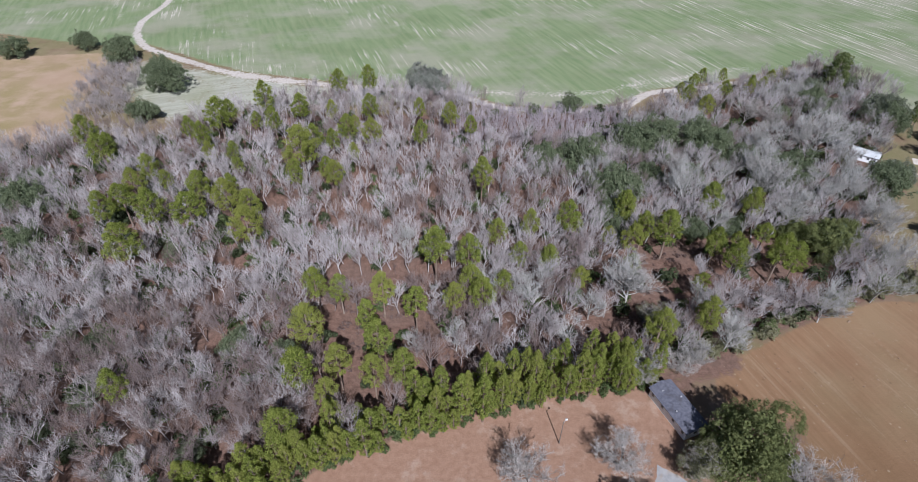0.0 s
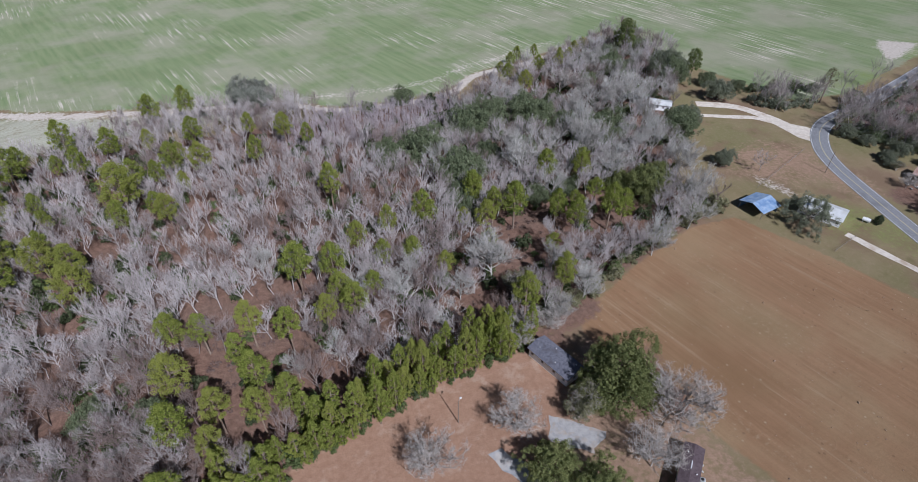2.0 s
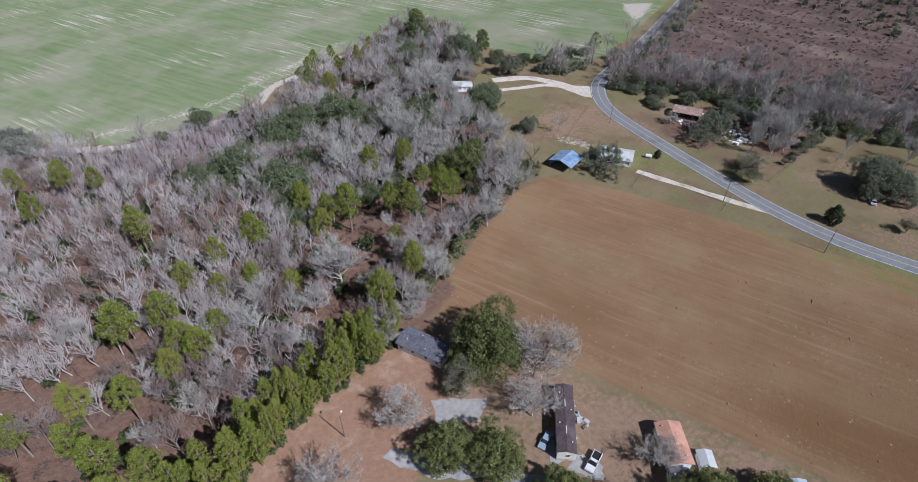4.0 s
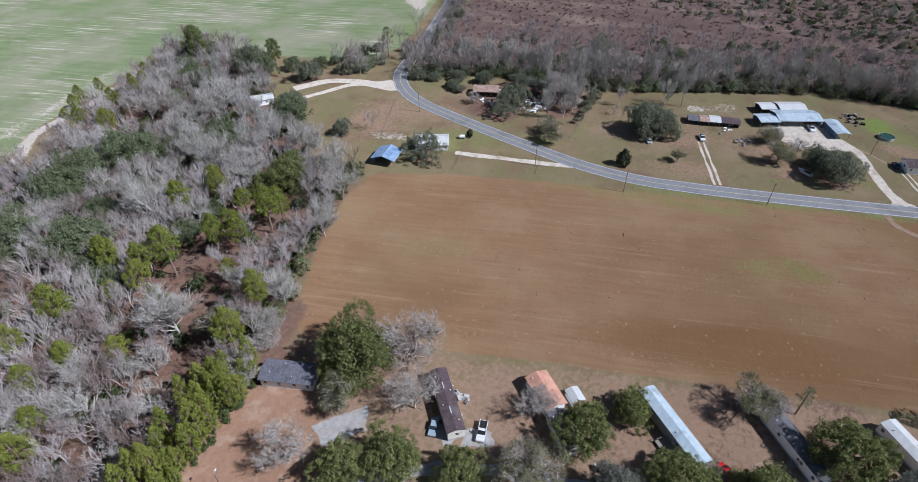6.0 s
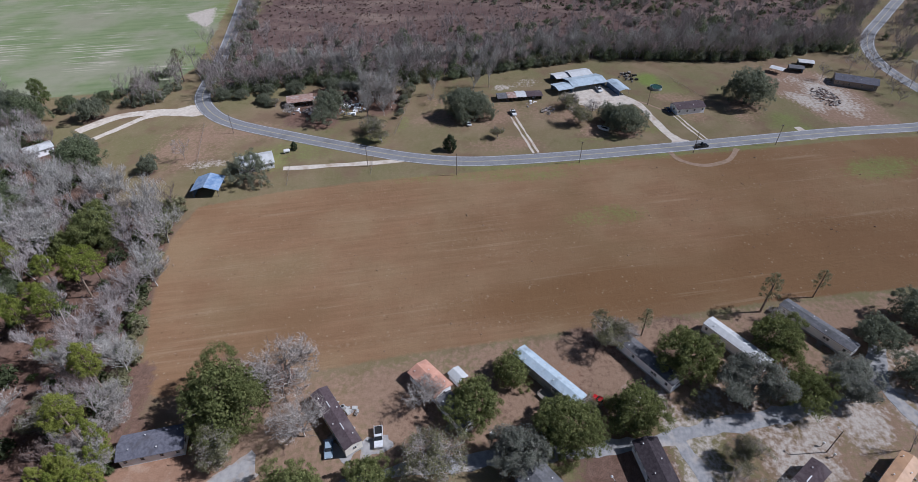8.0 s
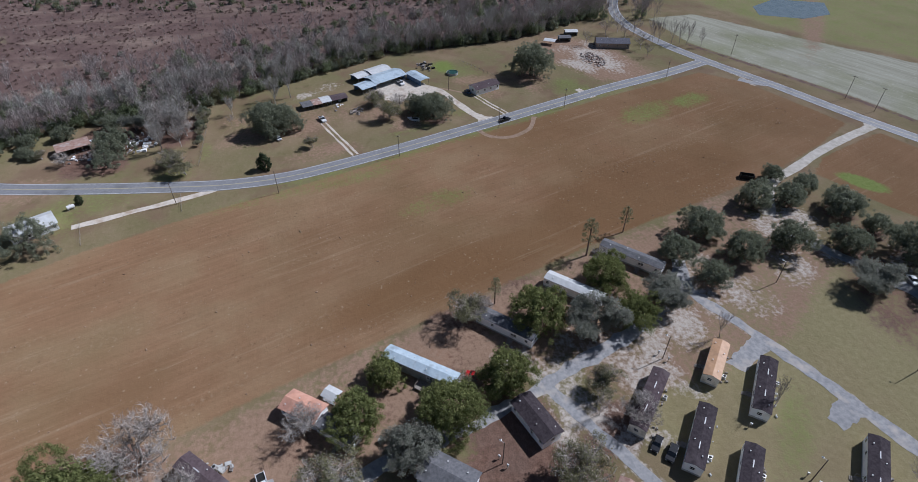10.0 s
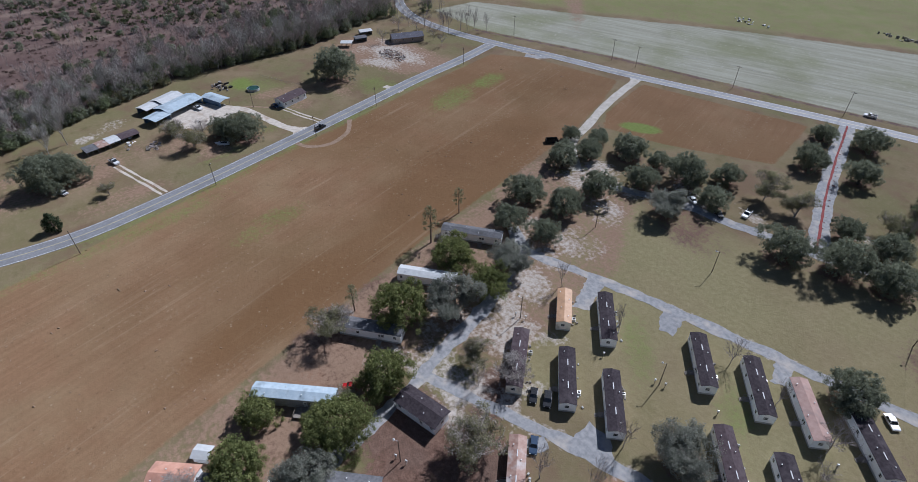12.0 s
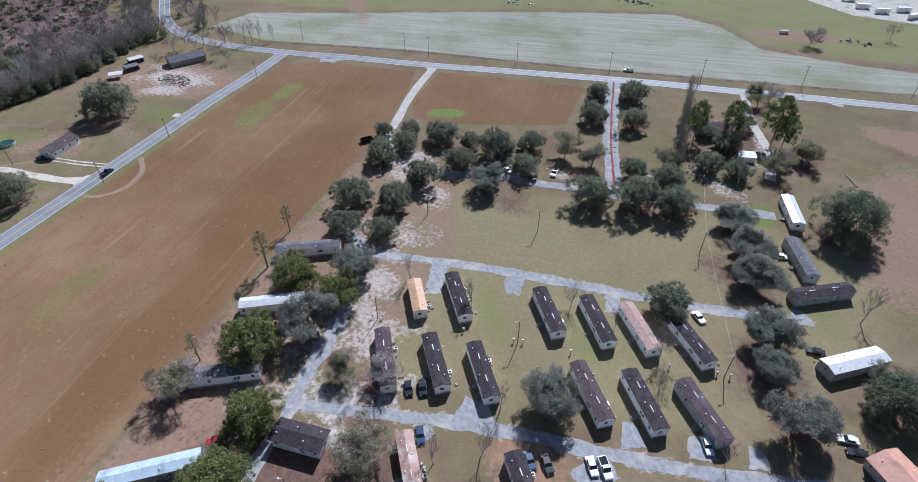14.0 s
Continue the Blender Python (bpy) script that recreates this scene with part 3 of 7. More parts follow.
def ground_material():
    k = Nodes("land")
    p = k.position()
    big, mid, fine, grit = k.noise(p, 0.02, 5), k.noise(p, 0.09, 5), k.noise(p, 0.7, 6, 0.65), k.noise(p, 3.0, 4, 0.7)
    # thin winter lawn
    c = k.mix(k.ramp(mid, 0.35, 0.65), (0.205, 0.158, 0.086), (0.262, 0.198, 0.124))
    c = k.mix(k.ramp(big, 0.42, 0.62), c, (0.185, 0.165, 0.080))
    c = k.mix(k.maths("MULTIPLY", k.ramp(fine, 0.5, 0.75), 0.5), c, (0.29, 0.22, 0.15))
    c = k.mix(k.maths("MULTIPLY", k.ramp(k.noise(p, 0.055, 6, 0.62), 0.50, 0.62), 0.7), c, (0.195, 0.128, 0.086))
    c = k.mix(k.maths("MULTIPLY", k.ramp(k.noise(p, 0.13, 6, 0.65), 0.56, 0.68), 0.5), c, (0.120, 0.110, 0.045))

    za, zb, zc = k.attribute("zone_a"), k.attribute("zone_b"), k.attribute("zone_c")
    sa, sb, sc = (k.n.new("ShaderNodeSeparateColor") for _ in range(3))
    for a, s in ((za, sa), (zb, sb), (zc, sc)):
        k.l.new(a.outputs["Color"], s.inputs[0])
    edge = k.maths("MULTIPLY", k.maths("SUBTRACT", k.maths("ADD", k.maths("MULTIPLY", fine, 0.6), k.maths("MULTIPLY", mid, 0.4)), 0.5), 1.6)

    def weight(w, low=0.38, high=0.62, amount=1.0):
        return k.ramp(k.maths("ADD", w, k.maths("MULTIPLY", edge, amount)), low, high)

    # greener lawn
    c = k.mix(k.maths("MULTIPLY", k.ramp(k.maths("ADD", zc.outputs["Alpha"], k.maths("MULTIPLY", k.maths("SUBTRACT", big, 0.5), 0.9)), 0.2, 0.75), 0.8), c, k.mix(k.ramp(fine, 0.3, 0.7), (0.250, 0.216, 0.108), (0.325, 0.285, 0.160)))
    # tan hay field
    t = k.mix(k.ramp(big, 0.4, 0.6), (0.36, 0.255, 0.17), (0.27, 0.215, 0.10))
    t = k.mix(k.ramp(mid, 0.45, 0.7), t, (0.40, 0.29, 0.20))
    c = k.mix(weight(sc.outputs[0]), c, t)
    # winter crop in rows with bare sandy streaks
    rows = k.noise(p, 0.42, 5, 0.62, (108.5, 16, 0.8))
    patch = k.noise(p, 0.012, 4)
    gcol = k.mix(k.ramp(k.noise(p, 0.25, 4, 0.5, (112, 8, 0.8)), 0.3, 0.7), (0.155, 0.205, 0.096), (0.225, 0.260, 0.140))
    gcol = k.mix(k.maths("MULTIPLY", k.ramp(k.noise(p, 0.022, 5, 0.6), 0.45, 0.62), 0.72), gcol, (0.300, 0.288, 0.212))
    bare = k.maths("MULTIPLY", k.ramp(rows, 0.53, 0.62), k.ramp(k.noise(p, 0.013, 5, 0.62), 0.50, 0.60))
    gcol = k.mix(k.maths("MULTIPLY", bare, 0.82), gcol, (0.56, 0.50, 0.43))
    c = k.mix(weight(sa.outputs[1]), c, gcol)
    # pale field
    prow = k.noise(p, 0.4, 4, 0.6, (-159, 26, 1.2))
    pcol = k.mix(k.ramp(prow, 0.35, 0.65), (0.300, 0.295, 0.225), (0.405, 0.398, 0.320))
    pcol = k.mix(k.maths("MULTIPLY", k.ramp(k.noise(p, 0.02, 5), 0.48, 0.66), 0.75), pcol, (0.225, 0.235, 0.125))
    pcol = k.mix(k.maths("MULTIPLY", k.ramp(k.noise(p, 0.9, 5, 0.7, (-159, 3, 1.0)), 0.58, 0.68), 0.6), pcol, (0.60, 0.575, 0.52))
    pcol = k.mix(k.maths("MULTIPLY", k.ramp(k.noise(p, 1.1, 5, 0.7, (-159, 5, 1.0)), 0.60, 0.70), 0.5), pcol, (0.185, 0.165, 0.10))
    c = k.mix(weight(sa.outputs[2]), c, pcol)
    # marsh scrub floor
    mcol = k.mix(k.ramp(mid, 0.35, 0.65), (0.118, 0.078, 0.070), (0.165, 0.112, 0.098))
    mcol = k.mix(k.ramp(k.noise(p, 0.05, 5, 0.6, (-85, 3, 1)), 0.50, 0.68), mcol, (0.25, 0.185, 0.150))
    mcol = k.mix(k.maths("MULTIPLY", k.ramp(k.noise(p, 0.25, 5, 0.65), 0.52, 0.66), 0.6), mcol, (0.075, 0.052, 0.045))
    c = k.mix(weight(za.outputs["Alpha"]), c, mcol)
    # ploughed-down field, rows along its length
    frow = k.noise(p, 0.8, 4, 0.65, (-71.5, 18, 1.0))
    bcol = k.mix(k.ramp(frow, 0.32, 0.68), (0.232, 0.136, 0.080), (0.285, 0.172, 0.106))
    bcol = k.mix(k.maths("MULTIPLY", k.ramp(k.noise(p, 0.05, 5, 0.6, (-71.5, 5, 1)), 0.5, 0.8), 0.45), bcol, (0.310, 0.225, 0.145))
    bcol = k.mix(k.maths("MULTIPLY", k.ramp(k.noise(p, 0.03, 6, 0.62), 0.46, 0.64), 0.6), bcol, (0.300, 0.212, 0.132))
    bcol = k.mix(k.maths("MULTIPLY", k.ramp(big, 0.52, 0.70), 0.5), bcol, (0.215, 0.155, 0.086))
    bcol = k.mix(k.maths("MULTIPLY", k.ramp(k.noise(p, 0.012, 3), 0.5, 0.64), 0.6), bcol, (0.200, 0.120, 0.066))
    bcol = k.mix(k.maths("MULTIPLY", k.ramp(k.noise(p, 0.5, 5, 0.7, (-71.5, 14, 0.8)), 0.60, 0.70), 0.45), bcol, (0.36, 0.265, 0.185))
    bcol = k.mix(k.maths("MULTIPLY", k.ramp(k.maths("ADD", sc.outputs[2], k.maths("MULTIPLY", k.maths("SUBTRACT", big, 0.5), 0.8)), 0.25, 0.7), 0.75), bcol, (0.186, 0.102, 0.050))
    lines = k.maths("MULTIPLY", k.ramp(k.noise(p, 0.42, 3, 0.6, (-71.5, 55, 0.9)), 0.60, 0.66), k.ramp(k.noise(p, 0.1, 4, 0.6, (-71.5, 4, 1)), 0.46, 0.58))
    bcol = k.mix(k.maths("MULTIPLY", lines, 0.33), bcol, (0.37, 0.275, 0.195))
    clods = k.maths("MULTIPLY", k.ramp(k.noise(p, 0.9, 4, 0.7), 0.54, 0.66), k.ramp(k.noise(p, 0.16, 3, 0.5, (-71.5, 12, 1)), 0.55, 0.62))
    bcol = k.mix(k.maths("MULTIPLY", clods, 0.45), bcol, (0.36, 0.275, 0.20))
    clump = k.n.new("ShaderNodeTexVoronoi")
    k.put(clump.inputs["Vector"], p)
    clump.inputs["Scale"].default_value = 0.32
    bcol = k.mix(k.maths("MULTIPLY", k.ramp(clump.outputs["Distance"], 0.12, 0.06), k.ramp(mid, 0.42, 0.5)), bcol, (0.33, 0.24, 0.165))
    speck = k.n.new("ShaderNodeTexVoronoi")
    k.put(speck.inputs["Vector"], p)
    speck.inputs["Scale"].default_value = 0.21
    bcol = k.mix(k.maths("MULTIPLY", k.ramp(speck.outputs["Distance"], 0.085, 0.05), 0.35), bcol, (0.075, 0.045, 0.03))
    bcol = k.mix(1.0, bcol, (0.98, 0.985, 0.90), "MULTIPLY")
    c = k.mix(weight(sa.outputs[0], 0.42, 0.58, 0.5), c, bcol)
    # leaf litter
    lcol = k.mix(k.ramp(fine, 0.35, 0.65), (0.132, 0.076, 0.055), (0.235, 0.146, 0.108))
    lcol = k.mix(k.maths("MULTIPLY", k.ramp(mid, 0.45, 0.70), 0.5), lcol, (0.165, 0.122, 0.098))
    lcol = k.mix(k.maths("MULTIPLY", k.ramp(grit, 0.48, 0.66), 0.55), lcol, (0.085, 0.055, 0.045))
    c = k.mix(weight(sb.outputs[0]), c, lcol)
    dcol = k.mix(k.ramp(fine, 0.3, 0.7), (0.275, 0.160, 0.104), (0.355, 0.224, 0.152))
    dcol = k.mix(k.maths("MULTIPLY", k.ramp(k.noise(p, 0.16, 5, 0.65), 0.54, 0.66), 0.55), dcol, (0.44, 0.33, 0.25))
    c = k.mix(weight(sb.outputs[1]), c, dcol)
    c = k.mix(weight(zb.outputs["Alpha"], 0.42, 0.9), c, k.mix(k.ramp(fine, 0.3, 0.7), (0.150, 0.200, 0.045), (0.215, 0.250, 0.078)))
    c = k.mix(weight(sc.outputs[1]), c, k.mix(k.ramp(fine, 0.3, 0.7), (0.250, 0.163, 0.110), (0.330, 0.228, 0.160)))
    c = k.mix(weight(sb.outputs[2], 0.44, 0.66), c, k.mix(k.ramp(fine, 0.3, 0.7), (0.40, 0.348, 0.292), (0.565, 0.512, 0.452)))
    c = k.mix(k.maths("MULTIPLY", k.ramp(k.noise(p, 0.035, 5, 0.6), 0.48, 0.66), 0.28), c, k.mix(1.0, c, (0.72, 0.70, 0.66), "MULTIPLY"))
    c = k.mix(k.maths("MULTIPLY", k.ramp(grit, 0.45, 0.75), 0.22), c, (0.06, 0.045, 0.03))
    furrows = k.maths("MULTIPLY", k.maths("ADD", frow, k.noise(p, 1.5, 3, 0.6, (-71.5, 7, 1.0))), k.maths("MULTIPLY", sa.outputs[0], k.maths("MULTIPLY", k.ramp(k.noise(p, 0.04, 4), 0.38, 0.68), 0.55)))
    k.bump(k.maths("ADD", k.maths("ADD", fine, k.maths("MULTIPLY", grit, 0.5)), furrows), 0.65, 0.26)
    return k.done(c, 0.95, 0, 0.1)


build_ground()


# ---- roads ----
def road(name, line, width, material, label, lines=True, z=0.05, ragged=0.0):
    ob = tagged(new(name, ribbon(line, 0, width, -0.05, z, ragged, len(line)).mesh(name, material)), label, "road", kind="structure")
    if lines:
        for off, m, n in ((width / 2 - 0.45, LINE_WHITE, "edge_line"), (0.45 - width / 2, LINE_WHITE, "edge_line"), (0.12, LINE_YELLOW, "centre_line"), (-0.12, LINE_YELLOW, "centre_line")):
            part(n, ribbon(line, off, 0.16, z - 0.02, z + 0.006), m, ob)
    return ob


road("road_main", curve(ROAD_MAIN), 7.6, ASPHALT, "grey two-lane asphalt county road with white edge lines")
road("road_cross", curve(ROAD_CROSS), 7.6, ASPHALT, "grey asphalt highway passing behind the park", z=0.062)
LANES = [
    ("park_lane_upper", [(108, -99), (99, -95.5), (93, -95.5), (82, -100), (64, -107), (47, -113.5), (29.5, -119), (13, -124.5), (-7, -131), (-17, -135), (-30, -141)], 3.6, "worn grey asphalt park lane across the lawn"),
    ("park_lane_front", [(72, -41), (59, -47.3), (43.7, -55), (27, -62.5), (7.7, -69.2), (-4.4, -73.8), (-21.5, -81), (-40, -90)], 3.5, "worn grey asphalt lane before the mobile homes"),
    ("park_lane_side", [(104, -96), (93, -90), (86, -76), (80, -60), (75, -47), (70, -34), (65, -18), (62, -2), (58, 14), (52, 30), (44, 40), (36, 48), (31, 55), (30, 59)], 3.8, "shaded grey asphalt lane under live oaks"),
    ("park_lane_cross", [(112, -143), (97, -151), (82, -158.5), (65, -163), (53, -167.5), (39, -171), (15, -180), (4.6, -184), (-12, -190)], 4.2, "grey asphalt lane behind the lawn"),
    ("entrance_avenue", [(79.9, -270.5), (60, -216.5), (40.6, -171.4)], 6.6, "pale asphalt entrance avenue with a red planted median"),
]
for n, pts, w, lab in LANES:
    road(n, curve(pts), w, ASPHALT_OLD, lab, False, 0.035 + 0.004 * len(n) / 16, 0.85 if n == "park_lane_side" else 0.42)
DRIVES = [
    ("limerock_drive", [(214, 154), (213, 164), (210, 176), (206, 185), (200, 191), (188, 197)], 5.6, LIMEROCK, "white limerock drive off the road bend"),
    ("limerock_spur", [(210, 168), (204, 176), (195, 180), (180, 187)], 3.4, LIMEROCK, "white limerock spur into the trees"),
    ("entrance_drive", [(171, -237), (159, -201), (147, -174), (139, -157), (122, -143)], 4.2, SAND, "pale sandy entrance drive between brown fields"),
    ("turnout_track", [(208, -59), (200.5, -63), (198, -72), (203.5, -82), (214, -88)], 2.2, TRACK_DIRT, "tan dirt track looping off the road into a field"),
    ("sand_verge", [(92, -270.5), (120, -259.5), (152, -246.5), (168, -240.5)], 1.5, SAND, "pale sand along a field edge"),
    ("workshop_drive", [(213.5, -65.2), (216.6, -64.2), (223.3, -61.4), (232.3, -58.2), (242, -55.2), (251.5, -52.0), (257.2, -47.4), (262, -42)], 3.6, LIMEROCK, "pale gravel drive to a metal-roofed workshop"),
    ("side_spur", [(227, -123.5), (232, -121.8), (238, -119.6)], 3.6, LIMEROCK, "short pale gravel spur off the road"),
    ("cottage_drive", [(186, 45), (183, 54), (179, 68), (171.5, 95)], 2.8, LIMEROCK, "pale sandy drive to a white cottage"),
    ("track_rut_a", [(198, -3.5), (214, 2.4), (230, 8.2)], 0.9, LIMEROCK, "pale wheel rut of a grass drive"),
    ("track_rut_b", [(198.8, -5.5), (214.7, 0.4), (230.7, 6.2)], 0.9, LIMEROCK, "pale wheel rut of a grass drive"),
    ("house_rut_a", [(219, -76), (231, -70.5), (244, -66)], 0.8, LIMEROCK, "pale wheel rut to a brown house"),
    ("house_rut_b", [(219.6, -78), (231.7, -72.4), (244.5, -68)], 0.8, LIMEROCK, "pale wheel rut to a brown house"),
    ("house_track", [(256.5, -48), (253.6, -54.5), (247.7, -61.8), (242.5, -66)], 1.3, TRACK_DIRT, "tan dirt track between two roadside yards"),
    ("field_apron", [(219, -222), (222, -214), (230, -207)], 4.0, ASPHALT_OLD, "old asphalt spur at a field corner"),
    ("pine_house_drive", [(20, -292), (10, -262), (-2, -236), (-6, -214)], 4.0, SAND, "pale sandy drive past a house under pines"),
]
DRIVE_MOUTH = [(209, 154), (212, 149), (221, 157), (220, 161), (215, 166), (213, 172), (208, 170)]
tagged(new("limerock_mouth", Geo().slab(DRIVE_MOUTH, -0.05, 0.034).mesh("limerock_mouth", LIMEROCK)), "wide white limerock mouth of a drive at the road bend", "drive", kind="structure")
tagged(new("entrance_mouth", Geo().slab(worn_outline([(163, -243), (180, -237), (174.6, -234), (170.6, -229), (168, -229), (167.4, -236)], 11, 0.4), -0.05, 0.032).mesh("entrance_mouth", SAND)), "flared pale sandy mouth of an entrance drive", "drive", kind="structure")
for n, pts, w, m, lab in DRIVES:
    road(n, curve(pts), w, m, lab, False, 0.02 + 0.002 * (len(n) % 5), 0.18)
med = tagged(new("avenue_median", ribbon(curve([(80, -271), (60, -216.5), (41, -172)]), 0, 0.8, -0.05, 0.10, 0.16).mesh("avenue_median", REDROCK)),
             "narrow strip of red mulch down an entrance avenue", "median", kind="structure")
tagged(new("workshop_mouth", Geo().slab(worn_outline([(213, -60.6), (217.4, -62), (223, -60.2), (225, -62.6), (220.4, -65.6), (217.8, -69.6), (214, -72)], 9, 0.4)[::-1], -0.05, 0.026).mesh("workshop_mouth", LIMEROCK)), "flared pale gravel mouth of a drive", "drive", kind="structure")
tagged(new("workshop_yard", Geo().slab(worn_outline([(256, -16.5), (246, -25), (243.4, -30), (248.6, -42), (252.5, -50.5), (260, -47.5), (267.5, -42), (272, -34), (270, -22)], 5, 0.8), -0.05, 0.03).mesh("workshop_yard", LIMEROCK)),
       "bright crushed-stone yard before a workshop", "yard", kind="structure")
PADS = [
    [(74.9, -102.1), (69.6, -104.3), (64.7, -92.3), (68.4, -89.2)], [(53.2, -110.9), (46.5, -113.1), (44.6, -104.2), (48.6, -103.0)], [(38.4, -66.1), (33.0, -66.9), (27.7, -63.6), (37.3, -59.1)],
    [(3.6, -81.0), (1.1, -82.0), (-4.1, -77.7), (1.3, -74.1)], [(-10.7, -85.6), (-13.5, -87.5), (-18.5, -83.1), (-12.6, -80.0)], [(-22.9, -90.8), (-26.0, -91.8), (-28.8, -86.7), (-24.2, -85.2)],
    [(-23.7, -144.0), (-27.6, -143.8), (-30.0, -140.5), (-24.7, -137.3)], [(24, -120), (19, -122), (17.5, -114), (20.5, -112.5)], [(43.5, -50), (40.2, -49), (38.6, -53.5), (42.0, -55.5)],
    [(44.8, 63.8), (55.2, 55.0), (49.9, 51.3), (41.8, 57.0)], [(-14.0, -304.3), (-22.8, -302.5), (-23.5, -311), (-16.4, -309.5)],
    [(8.5, -62), (3, -60), (-1.5, -67), (5, -71)], [(64, 25.5), (60.5, 23.5), (57, 30), (61, 32)], [(60.5, 40), (57, 37.5), (54.5, 32), (58, 32)],
]


for outline in PADS:
    outline = worn_outline(outline, int(outline[0][0] * 10))
    tagged(new("parking_pad", Geo().slab(outline[::-1], -0.05, 0.028).mesh("parking_pad", PAD_STONE if outline[0][1] > 20 else ASPHALT_OLD)), "worn grey parking pad beside a lane", "parking pad", kind="structure")

# ---- trees ----
RNG = np.random.default_rng(7)


def cards(centres, outward, size, rng, aspect=0.7, bias=0.66):
    """Small leaf clumps: one triangle each, roughly facing outward."""
    n = len(centres)
    nor = rng.normal(size=(n, 3)) * (1 - bias) + outward * bias * 1.4
    nor /= np.linalg.norm(nor, axis=1)[:, None] + 1e-9
    u = np.cross(nor, rng.normal(size=(n, 3)))
    u /= np.linalg.norm(u, axis=1)[:, None] + 1e-9
    w = np.cross(nor, u)
    s = size * 1.3 * rng.uniform(0.6, 1.3, (n, 1))
    a, b = u * s, w * s * aspect
    v = np.stack([centres - a - b * 0.6, centres + a - b * 0.6, centres + b * 1.1], 1).reshape(-1, 3)
    return v, np.arange(3 * n).reshape(-1, 3)


def leafy(clumps, per, size, rng, aspect=0.7):
    """Leaf cards on the shells of clumps (x, y, z, radius)."""
    c = np.repeat(clumps, per, axis=0)
    d = rng.normal(size=(len(c), 3))
    d[:, 2] += 0.25
    d /= np.linalg.norm(d, axis=1)[:, None]
    p = c[:, :3] + d * c[:, 3:] * rng.uniform(0.55, 1.05, (len(c), 1))
    return cards(p, d, size, rng, aspect)


def to_mesh(name, v, f, material):
    me = bpy.data.meshes.new(name)
    v, f = np.asarray(v, np.float32), np.asarray(f, np.int32)
    k = f.shape[1]
    me.vertices.add(len(v))
    me.vertices.foreach_set("co", v.ravel())
    me.loops.add(f.size)
    me.loops.foreach_set("vertex_index", f.ravel())
    me.polygons.add(len(f))
    me.polygons.foreach_set("loop_start", np.arange(0, f.size, k, dtype=np.int32))
    me.update(calc_edges=True)
    me.materials.append(material)
    return me


def dome_clumps(n, radius, rise, base, rng, size, low=-0.25, hollow=0.55):
    """Clumps spread evenly over a lumpy dome."""
    out = []
    ph = rng.uniform(0, 6.28, 3)
    for i in range(n):
        z = low + (1 - low) * (i + 0.5) / n
        a = i * 2.39996 + rng.uniform(-0.35, 0.35)
        k = math.sqrt(max(0, 1 - z * z))
        wob = 1 + 0.17 * math.sin(2 * a + ph[0]) * k + 0.12 * math.sin(5 * a + ph[1] + 3 * z) + 0.08 * math.sin(7 * z + ph[2]) + rng.uniform(-0.10, 0.10)
        r = rng.uniform(hollow, 0.95) * wob
        out.append((math.cos(a) * k * radius * r, math.sin(a) * k * radius * r, base + z * rise * r, size * rng.uniform(0.7, 1.3)))
    return np.array(out)


def lobed_clumps(n, radius, rise, base, rng, size, lobes=9):
    """Clumps over the shells of several overlapping lobes: an uneven spreading crown."""
    ls = [(rng.uniform(-0.12, 0.12) * radius, rng.uniform(-0.12, 0.12) * radius, base + rise * 0.42, radius * rng.uniform(0.44, 0.54))]
    a0 = rng.uniform(0, 6.28)
    for i in range(lobes - 1):
        a = a0 + 6.283 * i / (lobes - 1) + rng.uniform(-0.3, 0.3)
        d = radius * rng.uniform(0.40, 0.78)
        ls.append((math.cos(a) * d, math.sin(a) * d, base + rise * rng.uniform(-0.40, 0.40), radius * rng.uniform(0.22, 0.45)))
    out, tries = [], 0
    while len(out) < n and tries < n * 20:
        tries += 1
        i = rng.integers(len(ls))
        x, y, z, r = ls[i]
        d = rng.normal(size=3)
        d /= np.linalg.norm(d)
        if d[2] < -0.35:
            continue
        p = np.array((x, y, z)) + d * np.array((1, 1, 0.82)) * r * (rng.uniform(0.80, 1.02) if rng.uniform() < 0.82 else rng.uniform(1.05, 1.32))
        if any(j != i and np.linalg.norm(p - np.array(q[:3])) < q[3] * 0.72 for j, q in enumerate(ls)):
            continue
        out.append((p[0], p[1], p[2], size * rng.uniform(0.6, 1.3)))
    return np.array(out)


